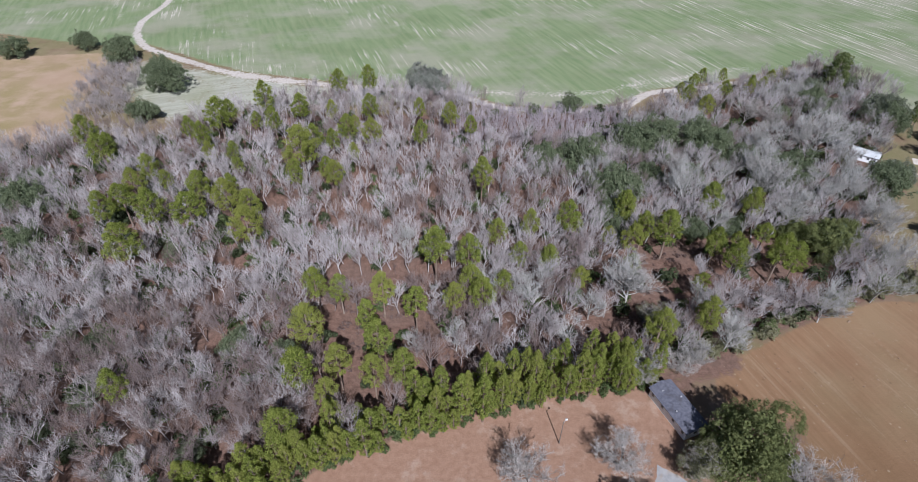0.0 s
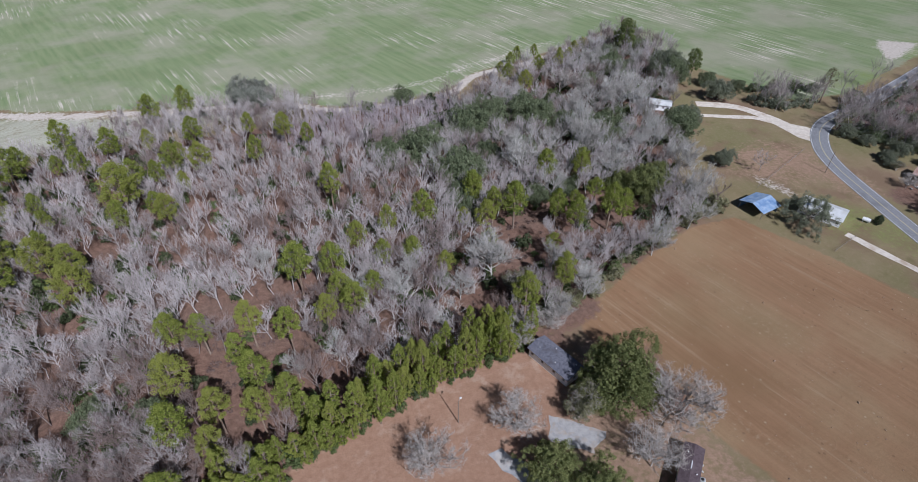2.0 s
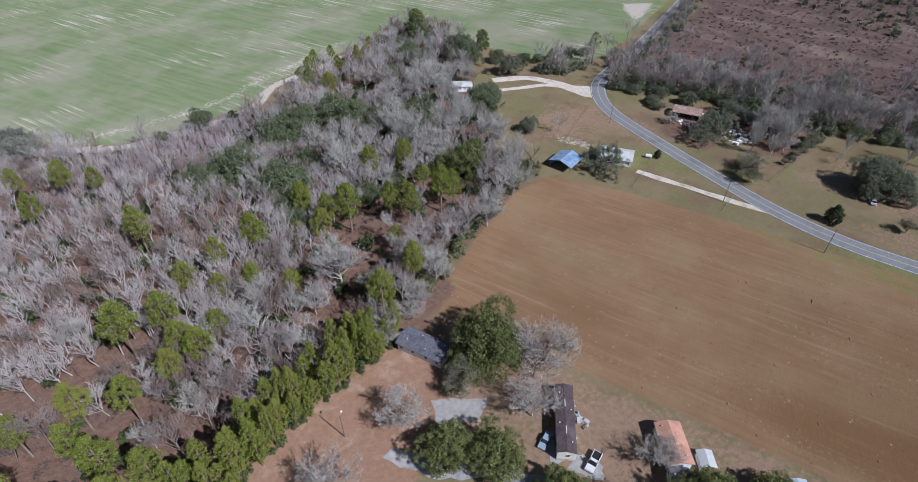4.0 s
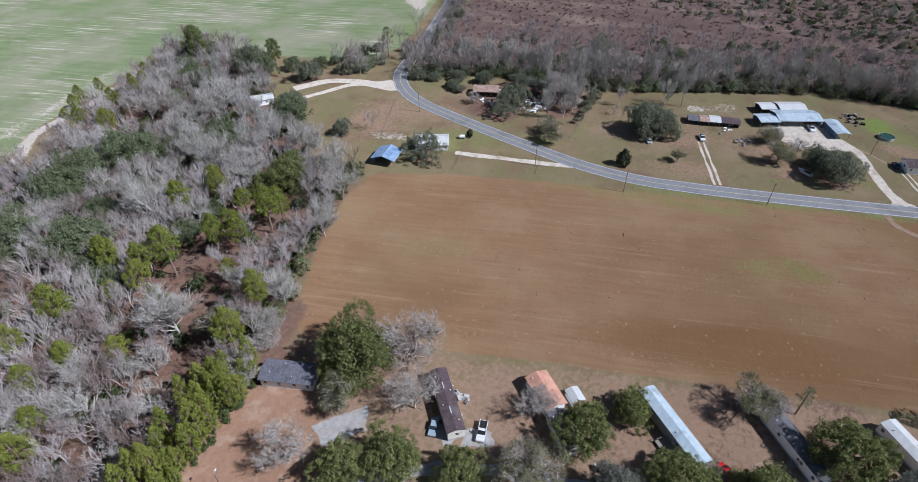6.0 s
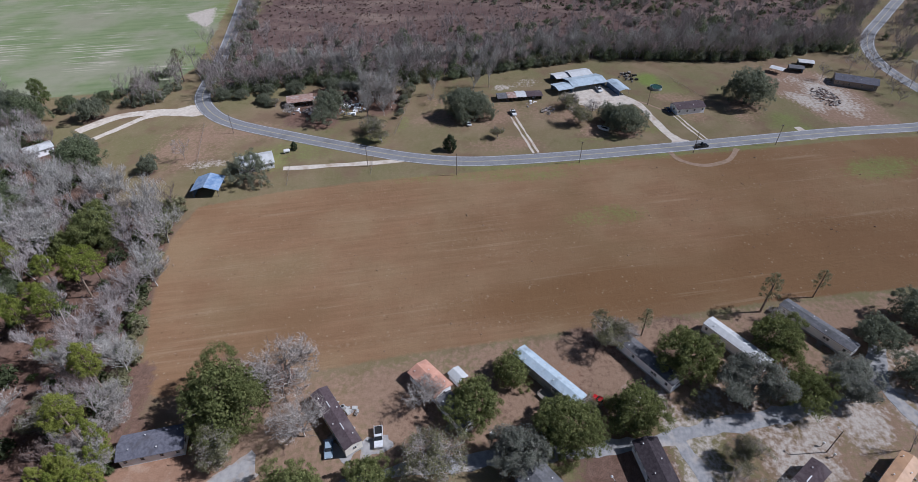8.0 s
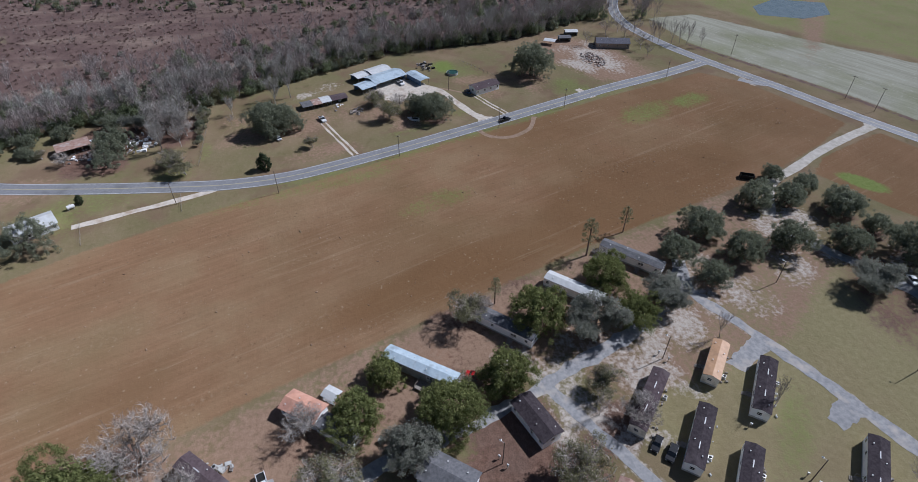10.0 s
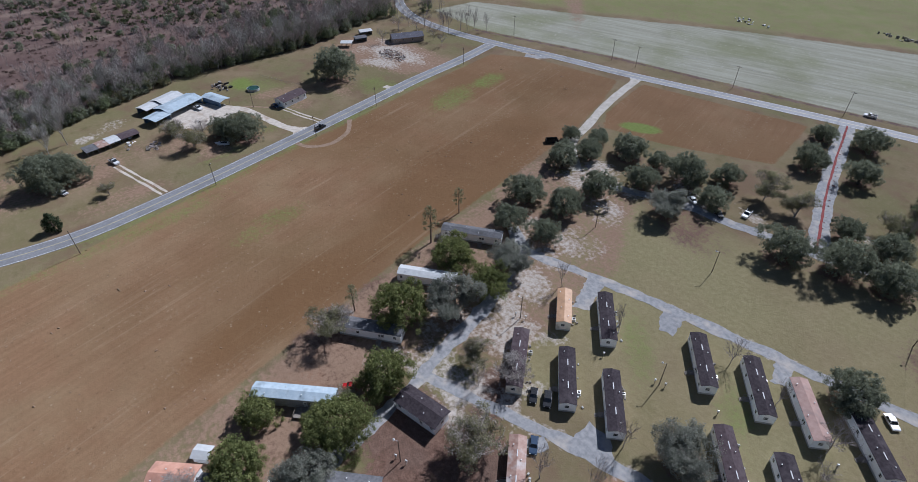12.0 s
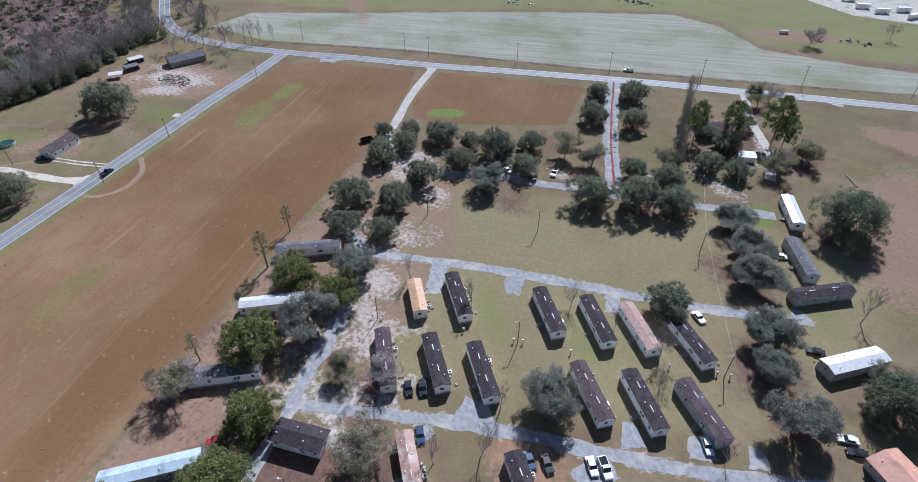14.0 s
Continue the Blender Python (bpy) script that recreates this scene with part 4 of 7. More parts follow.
def oak_parts(seed, leaf, n=210, per=110, size=0.080, lobes=10, spread=0.66, core=60, big=1.0):
    rng = np.random.default_rng(seed)
    low = -0.35
    cl = lobed_clumps(n, 6.2 * big, 5.4 * big, 2.95 * big, rng, spread * big ** 0.4, lobes)
    out = [("trunk", Geo().tube([(0, 0, -0.2), (0.1, 0, 1.2 * big), (0.2, 0.1, 2.8 * big)], [0.62 * big, 0.48 * big, 0.42 * big], 7).mesh("oak_trunk", BARK_OAK))]
    for c in cl[rng.permutation(len(cl))[:6]]:
        g = Geo().tube([(0.2, 0.1, 2.2 * big), (0.2 + c[0] * 0.5, 0.1 + c[1] * 0.5, 2.4 + (c[2] - 2.4) * 0.62), tuple(c[:3])], [0.30 * big, 0.18 * big, 0.05], 5)
        out.append(("limb", g.mesh("oak_limb", BARK_OAK)))
    v, f = leafy(cl, per, size, rng, 0.75)
    if core:
        v2, f2 = leafy(dome_clumps(core, 4.4 * big, 3.4 * big, 3.3 * big, rng, 1.2 * big, low, 0.7), 56, 0.19 * big ** 0.4, rng, 0.9)
        v, f = np.concatenate([v, v2]), np.concatenate([f, f2 + len(v)])
    return out + [("crown", to_mesh("oak_crown", v, f, leaf))]


def pine_parts(seed, leaf, height=14.0, crown_from=6.0, radius=3.2, n=40, per=60, size=0.24, flat=0.75):
    rng = np.random.default_rng(seed)
    cl = []
    for i in range(n):
        t = (i + rng.uniform(0, 1)) / n
        z = crown_from + (height - crown_from) * t
        r = radius * (math.sin(math.pi * min(1, 0.22 + 0.78 * t)) ** flat) * rng.uniform(0.45, 0.98)
        a = i * 2.39996 + rng.uniform(-0.6, 0.6)
        cl.append((math.cos(a) * r, math.sin(a) * r, z, 0.8 * radius / 3.2 * (40 / n) ** 0.33 * rng.uniform(0.7, 1.35)))
    cl = np.array(cl)
    g = Geo()
    lean = rng.uniform(-0.3, 0.3, 2)
    g.tube([(0, 0, -0.2), (lean[0] * 0.5, lean[1] * 0.5, height * 0.5), (lean[0], lean[1], height * 0.97)], [0.24, 0.18, 0.05], 6)
    for c in cl[::3]:
        g.tube([(lean[0] * c[2] / height, lean[1] * c[2] / height, c[2] - 0.7), tuple(c[:3])], [0.07, 0.03], 3)
    v, f = leafy(cl, per, size, rng, 0.5)
    return [("trunk", g.mesh("pine_trunk", BARK_PINE)), ("crown", to_mesh("pine_crown", v, f, leaf))]


def bare_arrays(seed, height=13.0, radius=4.6, spread=0.5, levels=(8, 5, 7, 3), thick=0.23, twig=0.030, blades_from=3, start=0.4):
    """Branching winter tree as triangles: tubes for the limbs, thin blades for the twigs. Returns trunk and twig arrays."""
    rng = np.random.default_rng(seed)
    tv, tf, bv, bf = [], [], [], []

    def tube3(a, b, ra, rb):
        d = b - a
        u = np.cross(d, (0.3, 0.5, 0.8))
        u /= np.linalg.norm(u) + 1e-9
        w = np.cross(d, u)
        w /= np.linalg.norm(w) + 1e-9
        s = len(tv)
        for p, r in ((a, ra), (b, rb)):
            for k in range(3):
                t = 2.094 * k
                tv.append(p + (u * math.cos(t) + w * math.sin(t)) * r)
        for k in range(3):
            j = (k + 1) % 3
            tf.append((s + k, s + j, s + 3 + j))
            tf.append((s + k, s + 3 + j, s + 3 + k))

    def blade(a, b, r):
        d = b - a
        u = np.cross(d, rng.normal(size=3))
        u *= r / (np.linalg.norm(u) + 1e-9)
        s = len(bv)
        bv.extend((a - u, a + u, b))
        bf.append((s, s + 1, s + 2))

    def grow(a, d, length, r, level):
        if level >= blades_from:
            b = a + d * length
            blade(a, b, twig * (1.3 if level == blades_from else 0.9))
            mid = [a + d * length * t for t in (0.4, 0.68, 0.92)]
        else:
            m = a + (d + rng.normal(size=3) * 0.10) * length * 0.5
            d2 = d + rng.normal(size=3) * 0.14 + np.array((0, 0, 0.12))
            d2 /= np.linalg.norm(d2)
            b = m + d2 * length * 0.5
            tube3(a, m, r, r * 0.78)
            tube3(m, b, r * 0.8, r * 0.5)
            mid = [m, m + (b - m) * 0.4, m + (b - m) * 0.75, b]
        if level < len(levels):
            n = levels[level]
            for i in range(n):
                o = mid[i % len(mid)] if level else a + d * length * (start + (1 - start) * (i + 1) / n)
                s = rng.normal(size=3)
                s[2] = abs(s[2]) * 0.4
                s /= np.linalg.norm(s)
                sp = spread if level else spread + 0.08
                nd = d * (1 - sp) + s * sp + np.array((0, 0, 0.26))
                nd /= np.linalg.norm(nd)
                grow(o, nd, length * rng.uniform(0.42, 0.64) * (1.2 if level == 0 else 1.0), r * 0.44, level + 1)

    grow(np.array((0.0, 0, -0.2)), np.array((rng.uniform(-0.08, 0.08), rng.uniform(-0.08, 0.08), 1.0)), height * 0.6, thick, 0)
    tv, bv = np.array(tv), np.array(bv)
    wide, high = np.percentile(np.hypot(bv[:, 0], bv[:, 1]), 93), bv[:, 2].max()
    for v in (tv, bv):
        away = np.clip(np.hypot(v[:, 0], v[:, 1]) / 0.8, 0, 1)
        k = 1 + (radius / wide - 1) * away
        v[:, 0] *= k
        v[:, 1] *= k
        v[:, 2] *= height / high
        q = np.hypot(np.hypot(v[:, 0], v[:, 1]) / (radius * 1.06), (v[:, 2] - 0.56 * height) / (0.47 * height))
        pull = np.where((q > 1) & (v[:, 2] > 0.3 * height), (1 + 0.3 * (q - 1)) / np.maximum(q, 1e-6), 1.0)
        v[:, 0] *= pull
        v[:, 1] *= pull
        v[:, 2] = 0.56 * height + (v[:, 2] - 0.56 * height) * pull
    return (tv, np.array(tf)), (bv, np.array(bf))


def half_bare_parts(seed, leaf, share=0.5, per=5, size=0.13, bark_material=None, **kw):
    """Winter tree that keeps part of its leaves on the outer twigs."""
    (tv, tf), (bv, bf) = bare_arrays(seed, **kw)
    rng = np.random.default_rng(seed + 900)
    tips = bv[2::3]
    lump = np.sin(tips[:, 0] * 1.1 + seed) + np.sin(tips[:, 1] * 1.3 + 2 * seed) + np.sin(tips[:, 2] * 1.2)
    tips = tips[(rng.uniform(-1.6, 1.6, len(tips)) + lump * 0.7) < (share - 0.5) * 4]
    c = np.repeat(tips, per, axis=0) + rng.normal(size=(len(tips) * per, 3)) * 0.26
    out = c - np.array((0, 0, kw["height"] * 0.45))
    out /= np.linalg.norm(out, axis=1)[:, None]
    v, f = cards(c, out, size, rng, 0.8, 0.6)
    m = bark_material or BARK_MARSH
    return [("trunk", to_mesh("bare_trunk", tv, tf, m)), ("crown", to_mesh("bare_crown", bv, bf, m)), ("leaves", to_mesh("leaf_crown", v, f, leaf))]


def bare_parts(seed, material, **kw):
    (tv, tf), (bv, bf) = bare_arrays(seed, **kw)
    return [("trunk", to_mesh("bare_trunk", tv, tf, material)), ("crown", to_mesh("bare_crown", bv, bf, material))]


KINDS = {
    "live_oak": (5.85, lambda s: oak_parts(s, LEAF_OAK), "spreading dark green live oak", "tree"),
    "wood_oak": (5.85, lambda s: oak_parts(s, LEAF_WOOD_OAK, 160, 66, 0.118, 9, 0.74, 40), "dark evergreen oak", "tree"),
    "grey_oak": (5.85, lambda s: half_bare_parts(s, LEAF_OAK_GREY, 0.86, 9, 0.125, None, height=8.4, radius=5.85, spread=0.60, levels=(16, 8, 5, 4), thick=0.26, twig=0.028, start=0.1), "feathery grey-green mossy oak", "tree"),
    "olive_oak": (5.85, lambda s: half_bare_parts(s, LEAF_OLIVE, 0.52, 5, 0.125, None, height=8.8, radius=5.85, spread=0.60, levels=(14, 8, 5, 4), thick=0.24, twig=0.028, start=0.14), "half-bare oak with yellowish olive leaves", "tree"),
    "green_oak": (5.85, lambda s: oak_parts(s, LEAF_OAK_GREEN), "spreading leaf-green live oak", "tree"),
    "vast_oak": (9.6, lambda s: oak_parts(s, LEAF_OAK, 420, 112, 0.088, 13, 0.66, 120, 1.64), "very large spreading live oak", "tree"),
    "great_oak": (9.6, lambda s: oak_parts(s, LEAF_OAK_GREEN, 430, 112, 0.09, 14, 0.66, 120, 1.64), "very large leaf-green live oak", "tree"),
    "sparse_oak": (5.85, lambda s: oak_parts(s, LEAF_OAK, 150, 100, 0.085, 9, 0.7, 6), "thin live oak with gaps in its crown", "tree"),
    "pine": (3.2, lambda s: pine_parts(s, LEAF_PINE, 14.0, 6.6, 3.1, 84, 52, 0.145), "young bright green pine on a straight trunk", "tree"),
    "row_pine": (2.4, lambda s: pine_parts(s, LEAF_PINE, 12.0, 2.4, 2.5, 96, 44, 0.135, 0.8), "bushy green pine in a planted row", "tree"),
    "tall_pine": (4.6, lambda s: pine_parts(s, LEAF_TALLPINE, 16.5, 6.2, 4.6, 62, 74, 0.24, 0.42), "tall green pine with a high crown", "tree"),
    "thin_pine": (2.4, lambda s: pine_parts(s, LEAF_OLIVE, 10.5, 4.6, 2.2, 30, 34, 0.15), "thin sickly pine with few needles", "tree"),
    "cedar": (3.0, lambda s: pine_parts(s, LEAF_DARKPINE, 6.5, 0.6, 3.0, 50, 70, 0.22), "dense dark green cedar", "tree"),
    "bare_tree": (4.6, lambda s: bare_parts(s, BARK_BARE, height=14.0, levels=(9, 6, 7, 3), thick=0.21, twig=0.031), "leafless grey-brown hardwood", "tree"),
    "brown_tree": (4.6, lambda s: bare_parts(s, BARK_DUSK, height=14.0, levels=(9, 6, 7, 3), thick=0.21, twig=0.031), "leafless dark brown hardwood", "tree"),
    "bushy_tree": (6.0, lambda s: bare_parts(s, BARK_MARSH, height=10.0, radius=6.0, spread=0.6, levels=(16, 9, 7, 4), thick=0.17, twig=0.026, start=0.2), "leafless wide tree with dense grey-brown twigs", "tree"),
    "pale_tree": (4.8, lambda s: bare_parts(s, BARK_WHITE, height=14.0, radius=4.8, spread=0.44, levels=(14, 8, 6, 4), thick=0.20, twig=0.026, start=0.3), "leafless hardwood with pale bark", "tree"),
    "slim_tree": (2.2, lambda s: bare_parts(s, BARK_BROWN, height=11.0, radius=2.2, spread=0.4, levels=(10, 5, 5, 2), thick=0.15, twig=0.022, start=0.35), "tall slim leafless tree on a straight stem", "tree"),
    "small_tree": (3.6, lambda s: bare_parts(s, BARK_BROWN, height=8.5, radius=3.6, spread=0.55, levels=(8, 5, 6, 3), thick=0.13, twig=0.022), "small leafless tree with thin twigs", "tree"),
}
VARIANTS = {"live_oak": 5, "wood_oak": 5, "grey_oak": 3, "green_oak": 4, "olive_oak": 4, "pine": 6, "row_pine": 5, "tall_pine": 2, "bare_tree": 8, "brown_tree": 6, "pale_tree": 6, "bushy_tree": 3, "small_tree": 4, "slim_tree": 3}
MADE = {}
PLACED = []


def plant(kind, x, y, r=None, group="", where="", tall=1.0):
    """One tree of a kind with crown radius r."""
    base, make, label, cat = KINDS[kind]
    i = RNG.integers(VARIANTS.get(kind, 1))
    s = (r or base) / base
    turn = RNG.uniform(0, 360)
    key = (kind, i)
    if key not in MADE:
        ob = thing(kind, pose(x, y, 0, 0, 0, turn), label + where, cat, group)
        for n, me in make(100 + 17 * int(i) + len(kind)):
            part(n, me, None, ob)
        ob.scale = (s, s, s * tall)
        MADE[key] = (ob, s, s * tall)
    else:
        first, s0, t0 = MADE[key]
        ob = copy_thing(first, pose(x, y, 0, 0, 0, turn) @ Matrix.Diagonal((s / s0, s / s0, s * tall / t0, 1)))
        tagged(ob, label + where, cat, group)
    PLACED.append((x, y, (r or base)))
    return ob


for spots, kind, group, where in ((OAKS_PARK, "live_oak", "oaks of the park", " over sandy ground behind the lawn"), (OAKS_AVENUE, "live_oak", "oaks of the park", " beside the park lanes"),
                                  (OAKS_STRIP, "green_oak", "oaks among the homes", " between mobile homes"), (OAKS_GREY, "grey_oak", "oaks of the park", " in the park"),
                                  (OAKS_THIN, "olive_oak", "thin oaks", ""), (OAKS_ROADSIDE, "live_oak", "roadside oaks", " on a roadside lawn")):
    for x, y, r in spots:
        plant(("great_oak" if kind == "green_oak" else "vast_oak") if r > 8.4 else kind, x, y, r, group, where, 1.2 if r > 10 else RNG.uniform(0.95, 1.15))
for x, y, r in [(125.2, -88.3, 2.4), (116.8, -71.2, 3.3), (102.9, -36.3, 2.3), (245.9, 179.1, 3.9)]:
    plant("thin_pine", x, y, r, "thin pines", " at a field edge")
plant("sparse_oak", 211.2, 92.2, 6.2, "roadside oaks", " before a scrap heap")
plant("sparse_oak", 162.5, 103.8, 8.4, "roadside oaks", " before a white cottage")
plant("cedar", 195.3, 31.4, 3.1, "", " on a roadside lawn")
for x, y, r in [(202.7, 222.3, 4.5), (185.6, 260.6, 6.0), (27.9, -230.1, 4.9), (14.9, -234.8, 5.3), (-0.8, -244.0, 6.0), (-5, -238, 4.6)]:
    plant("tall_pine", x, y, r, "tall pines", " beside a house")
for x, y, r in [(76.3, -92.8, 2.4), (53.5, -92.0, 2.4), (29.3, -67.7, 2.3), (15.9, -107.2, 2.0), (-19.4, -83.3, 1.8), (-41.1, -148.1, 2.8), (61.6, -50.4, 1.8), (34.6, -47.2, 2.6), (26.7, -54.1, 2.7), (284.6, -205.0, 3.4), (287, -201, 3.2), (289.4, -193.6, 3.4), (290, -190, 3.0), (283, -209, 3.0), (276, -214, 2.6)]:
    plant("slim_tree", x, y, r, "bare trees on the lawns", " on open grass")
for x, y, r in [(29.6, -108.4, 3.8), (-0.6, -96.5, 3.2), (2.2, -104.2, 4.6), (172.8, 137.5, 4.1), (298, -196, 5), (282, -178, 4.6), (301, -178, 5), (308, -168, 5), (296, -150, 4), (306, -186, 5), (312, -178, 5.5), (270, -176, 3.6), (-37.5, -425.1, 5.4)]:
    plant("small_tree", x, y, r, "bare trees on the lawns", " on open grass")
for x, y, r in [(57.8, -58.0, 5.0), (72.1, 18.5, 5.3), (2.6, -386.1, 7.0), (245.8, -18.4, 4.2), (238, -29, 4.5), (237.5, 74, 7.5), (243, 66, 7), (232, 66, 5), (248, 78, 7), (73.4, 54.0, 9.0), (60.5, 44.5, 6.8), (35.1, 62.0, 6.4), (15.4, 59.2, 6.8), (46, 85, 4.2),
                (-6, 47, 5), (100, -30, 4.5), (113, -74, 3.4), (51, 92, 4.2), (57, 89.5, 4.4), (62, 92.5, 4)]:
    plant("bushy_tree", x, y, r, "bare trees among the homes", " on open ground")
for k in range(15):
    plant(("slim_tree", "small_tree", "slim_tree", "olive_oak")[k % 4], 39.5 - 0.91 * k + RNG.uniform(-0.8, 0.8), -261 + 4.3 * k, 2.2 + 0.3 * (k % 3), "bare hedgerow", " in a hedgerow", 1.6)
for x, y, r, kind in [(15.6, -229, 6.0, "live_oak"), (25, -236, 4.6, "live_oak"), (-13.7, -238.6, 5.4, "olive_oak"), (11.5, -252.5, 4.4, "olive_oak"), (31, -246, 4.2, "olive_oak"), (8, -290, 5.5, "bushy_tree"),
                      (54.7, 61.6, 5.2, "olive_oak"), (216.4, 109.6, 3.6, "bushy_tree"), (213, 98, 3.4, "small_tree"), (206.4, 68.6, 4.6, "olive_oak"), (242, 88, 5.4, "grey_oak"), (246, 98, 5.0, "live_oak"),
                      (240, 116, 4.8, "live_oak"), (247, 76, 4.6, "live_oak"), (229.5, 149, 4.2, "live_oak"), (231, 140, 3.6, "live_oak"), (228, 128, 3.4, "live_oak"), (236.5, 129, 4.4, "live_oak"), (224, 120, 2.6, "olive_oak"),
                      (216, 203, 4.4, "wood_oak"), (224, 200, 3.6, "wood_oak"), (233, 196, 4.0, "olive_oak"), (243, 193, 4.2, "wood_oak"), (252, 190, 3.4, "wood_oak"), (207, 214, 5.0, "wood_oak")]:
    plant(kind, x, y, r, "yard trees", " in a yard")

for x, y, r in [(219.3, 73.7, 3.6), (222.1, 66.5, 3.2), (231.1, 65.2, 4.2), (237.4, 79.9, 4.8), (236.5, 71.4, 4.4), (229, 77, 3.4), (246, 70, 5.0), (253.1, 28.5, 4.4), (261.3, 21.5, 5.4), (248.5, 48.0, 2.6)]:
    plant("pale_tree", x, y, r, "bare trees between roadside yards", " beside a roadside lawn", 1.35)
plant("small_tree", 237.0, 47.3, 2.4, "bare trees between roadside yards", " on a roadside lawn")
for k in range(8):
    plant(("olive_oak", "live_oak", "olive_oak")[k % 3], 221 + 4.1 * k, 60.0 + RNG.uniform(-0.8, 0.8), 1.7 + 0.22 * k, "evergreens along a yard's edge", " along a yard's edge", 1.2)
plant("live_oak", 225.4, 124.5, 3.2, "yard trees", " in a yard")
rim = curve([(246, 132), (258, 90), (266, 58), (278, 33), (294, 2), (308, -30), (316, -70), (320, -112), (338, -158)], 5.6)
for p in rim[::1]:
    plant("pale_tree", p[0] + RNG.uniform(-3, 12), p[1] + RNG.uniform(-2.5, 2.5), RNG.uniform(3.2, 5.6), "grey trees at the marsh edge", " at the edge of a marsh", RNG.uniform(1.1, 1.5))
plant("olive_oak", 76.7, -22.6, 3.0, "thin oaks", " beside a parked car")

# the wood
PINES = [(-113, 150, 3.9), (-116, 144, 3.4), (-99.5, 143, 4.2), (-87, 142, 5.1), (-89, 156.5, 4), (-78, 151, 4.3), (-69, 147, 3.5), (-66, 134, 4.6), (-99.6, 124, 4.9),
         (-134, 179, 4.4), (-112, 169, 3.4), (-149, 195, 4.2), (-99, 206, 5.4), (-69, 220, 4.1), (-57, 246, 3.9), (-43, 248, 3.9), (-39, 220, 3.6), (-45.5, 201, 3.8),
         (-35, 196, 3.8), (-58, 194, 3.7), (-58, 176, 6.1), (-45, 167.5, 3.4), (-86, 226, 4.2), (-4, 215, 3.5), (8, 164, 3.8), (-7, 124, 4.4), (3, 122.5, 3.5),
         (12, 134, 2.9), (22.6, 138, 2.8), (18, 124, 2.6), (27, 123, 2.8)]
PINES_EAST = [(35, 140, 3.8), (65, 134, 4), (55, 148, 3.5), (53.5, 131, 3.3), (85, 152, 3.6), (98, 149, 3.1), (78, 128.5, 2.9), (81.5, 122, 3.1), (95, 123, 3.5),
              (-40, 110, 3.3), (-33, 109, 2.9), (-21, 107.5, 3.2), (-11.5, 102, 3.1), (-1.4, 106, 2.9), (6.6, 106.5, 3.5), (12.6, 112, 2.6), (-24, 98, 2.6), (-38, 92.5, 3.9),
              (-37.6, 80, 3.9), (-29, 83, 3.1), (-20, 89, 3.3), (-13, 81, 3.1), (-20, 80, 2.8), (-30, 75, 2.7), (-78.5, 75.5, 2.7), (65, 98, 3.1), (51, 93, 3.6), (-38, 65, 3.5),
              (3.5, 112, 3.3), (58, 136, 3)]
for x, y, r in PINES + PINES_EAST:
    plant("pine", x, y, r * 1.15, "pines of the wood", " in a winter wood", RNG.uniform(0.95, 1.15) * (3.2 / r) ** 0.5)
plant("grey_oak", -14.8, 256.0, 10.4, "", " at a field corner", 1.15)
for x, y, r in [(46.9, 186.6, 9.6), (33.2, 186.4, 7.3), (55.6, 163.8, 9.4), (52.1, 147.8, 6.9), (69.3, 198.6, 9.1), (83.2, 201.2, 9.2), (97.7, 201.4, 10.1),
                (71.5, 175.9, 6.6), (-150.3, 154.6, 9.1), (-140.8, 135.1, 6.5), (-57.9, 94.2, 5.3), (119.1, 137.2, 6.7), (90.8, 146.4, 5.1), (164.9, 239.0, 8.2), (154.9, 168.6, 9.0),
                (189.3, 221.1, 9.0), (-44.9, 90.3, 5.3), (52.0, 241.0, 5.5), (35.2, 237.5, 3.5), (-187.8, 299.6, 9.1), (-146.4, 263.0, 10.0), (-157.6, 278.4, 7.9), (-253.0, 308.1, 7.9),
                (-220.6, 321.4, 6.8), (33.9, 114.7, 3.4), (-144.1, 229.2, 6.9), (-155.4, 169.7, 6.4), (122.0, 180.6, 5.8)]:
    plant("wood_oak", x, y, r, "evergreen oaks of the wood", " in a winter wood", 1.25)
east_wood = [(40, 150), (60, 215), (130, 232), (190, 290), (206, 285), (180, 215), (158, 178), (132, 140), (108, 146), (70, 142)]
for x, y, r in [(-11.1, 93.4, 3.6), (103.8, 109.1, 5.6), (129.5, 122.9, 6.7), (112.5, 175.8, 7.5), (73.1, 97.9, 4.7), (79.5, 165.5, 7.6), (19.5, 113.2, 4.7), (-0.5, 95.4, 4.0),
                (48.7, 115.9, 5.8), (139.1, 144.9, 6.6), (112.0, 151.3, 6.8), (47.0, 87.1, 3.8), (60.0, 89.0, 4.4), (-17.4, 134.4, 4.8), (68.1, 109.4, 4.6), (137, 160, 7.0), (108.3, 166, 6.4), (126, 158, 6), (147, 182, 6), (121, 196, 6)]:
    plant("pale_tree", x, y, r, "pale trees of the wood", " in a winter wood", 1.05)

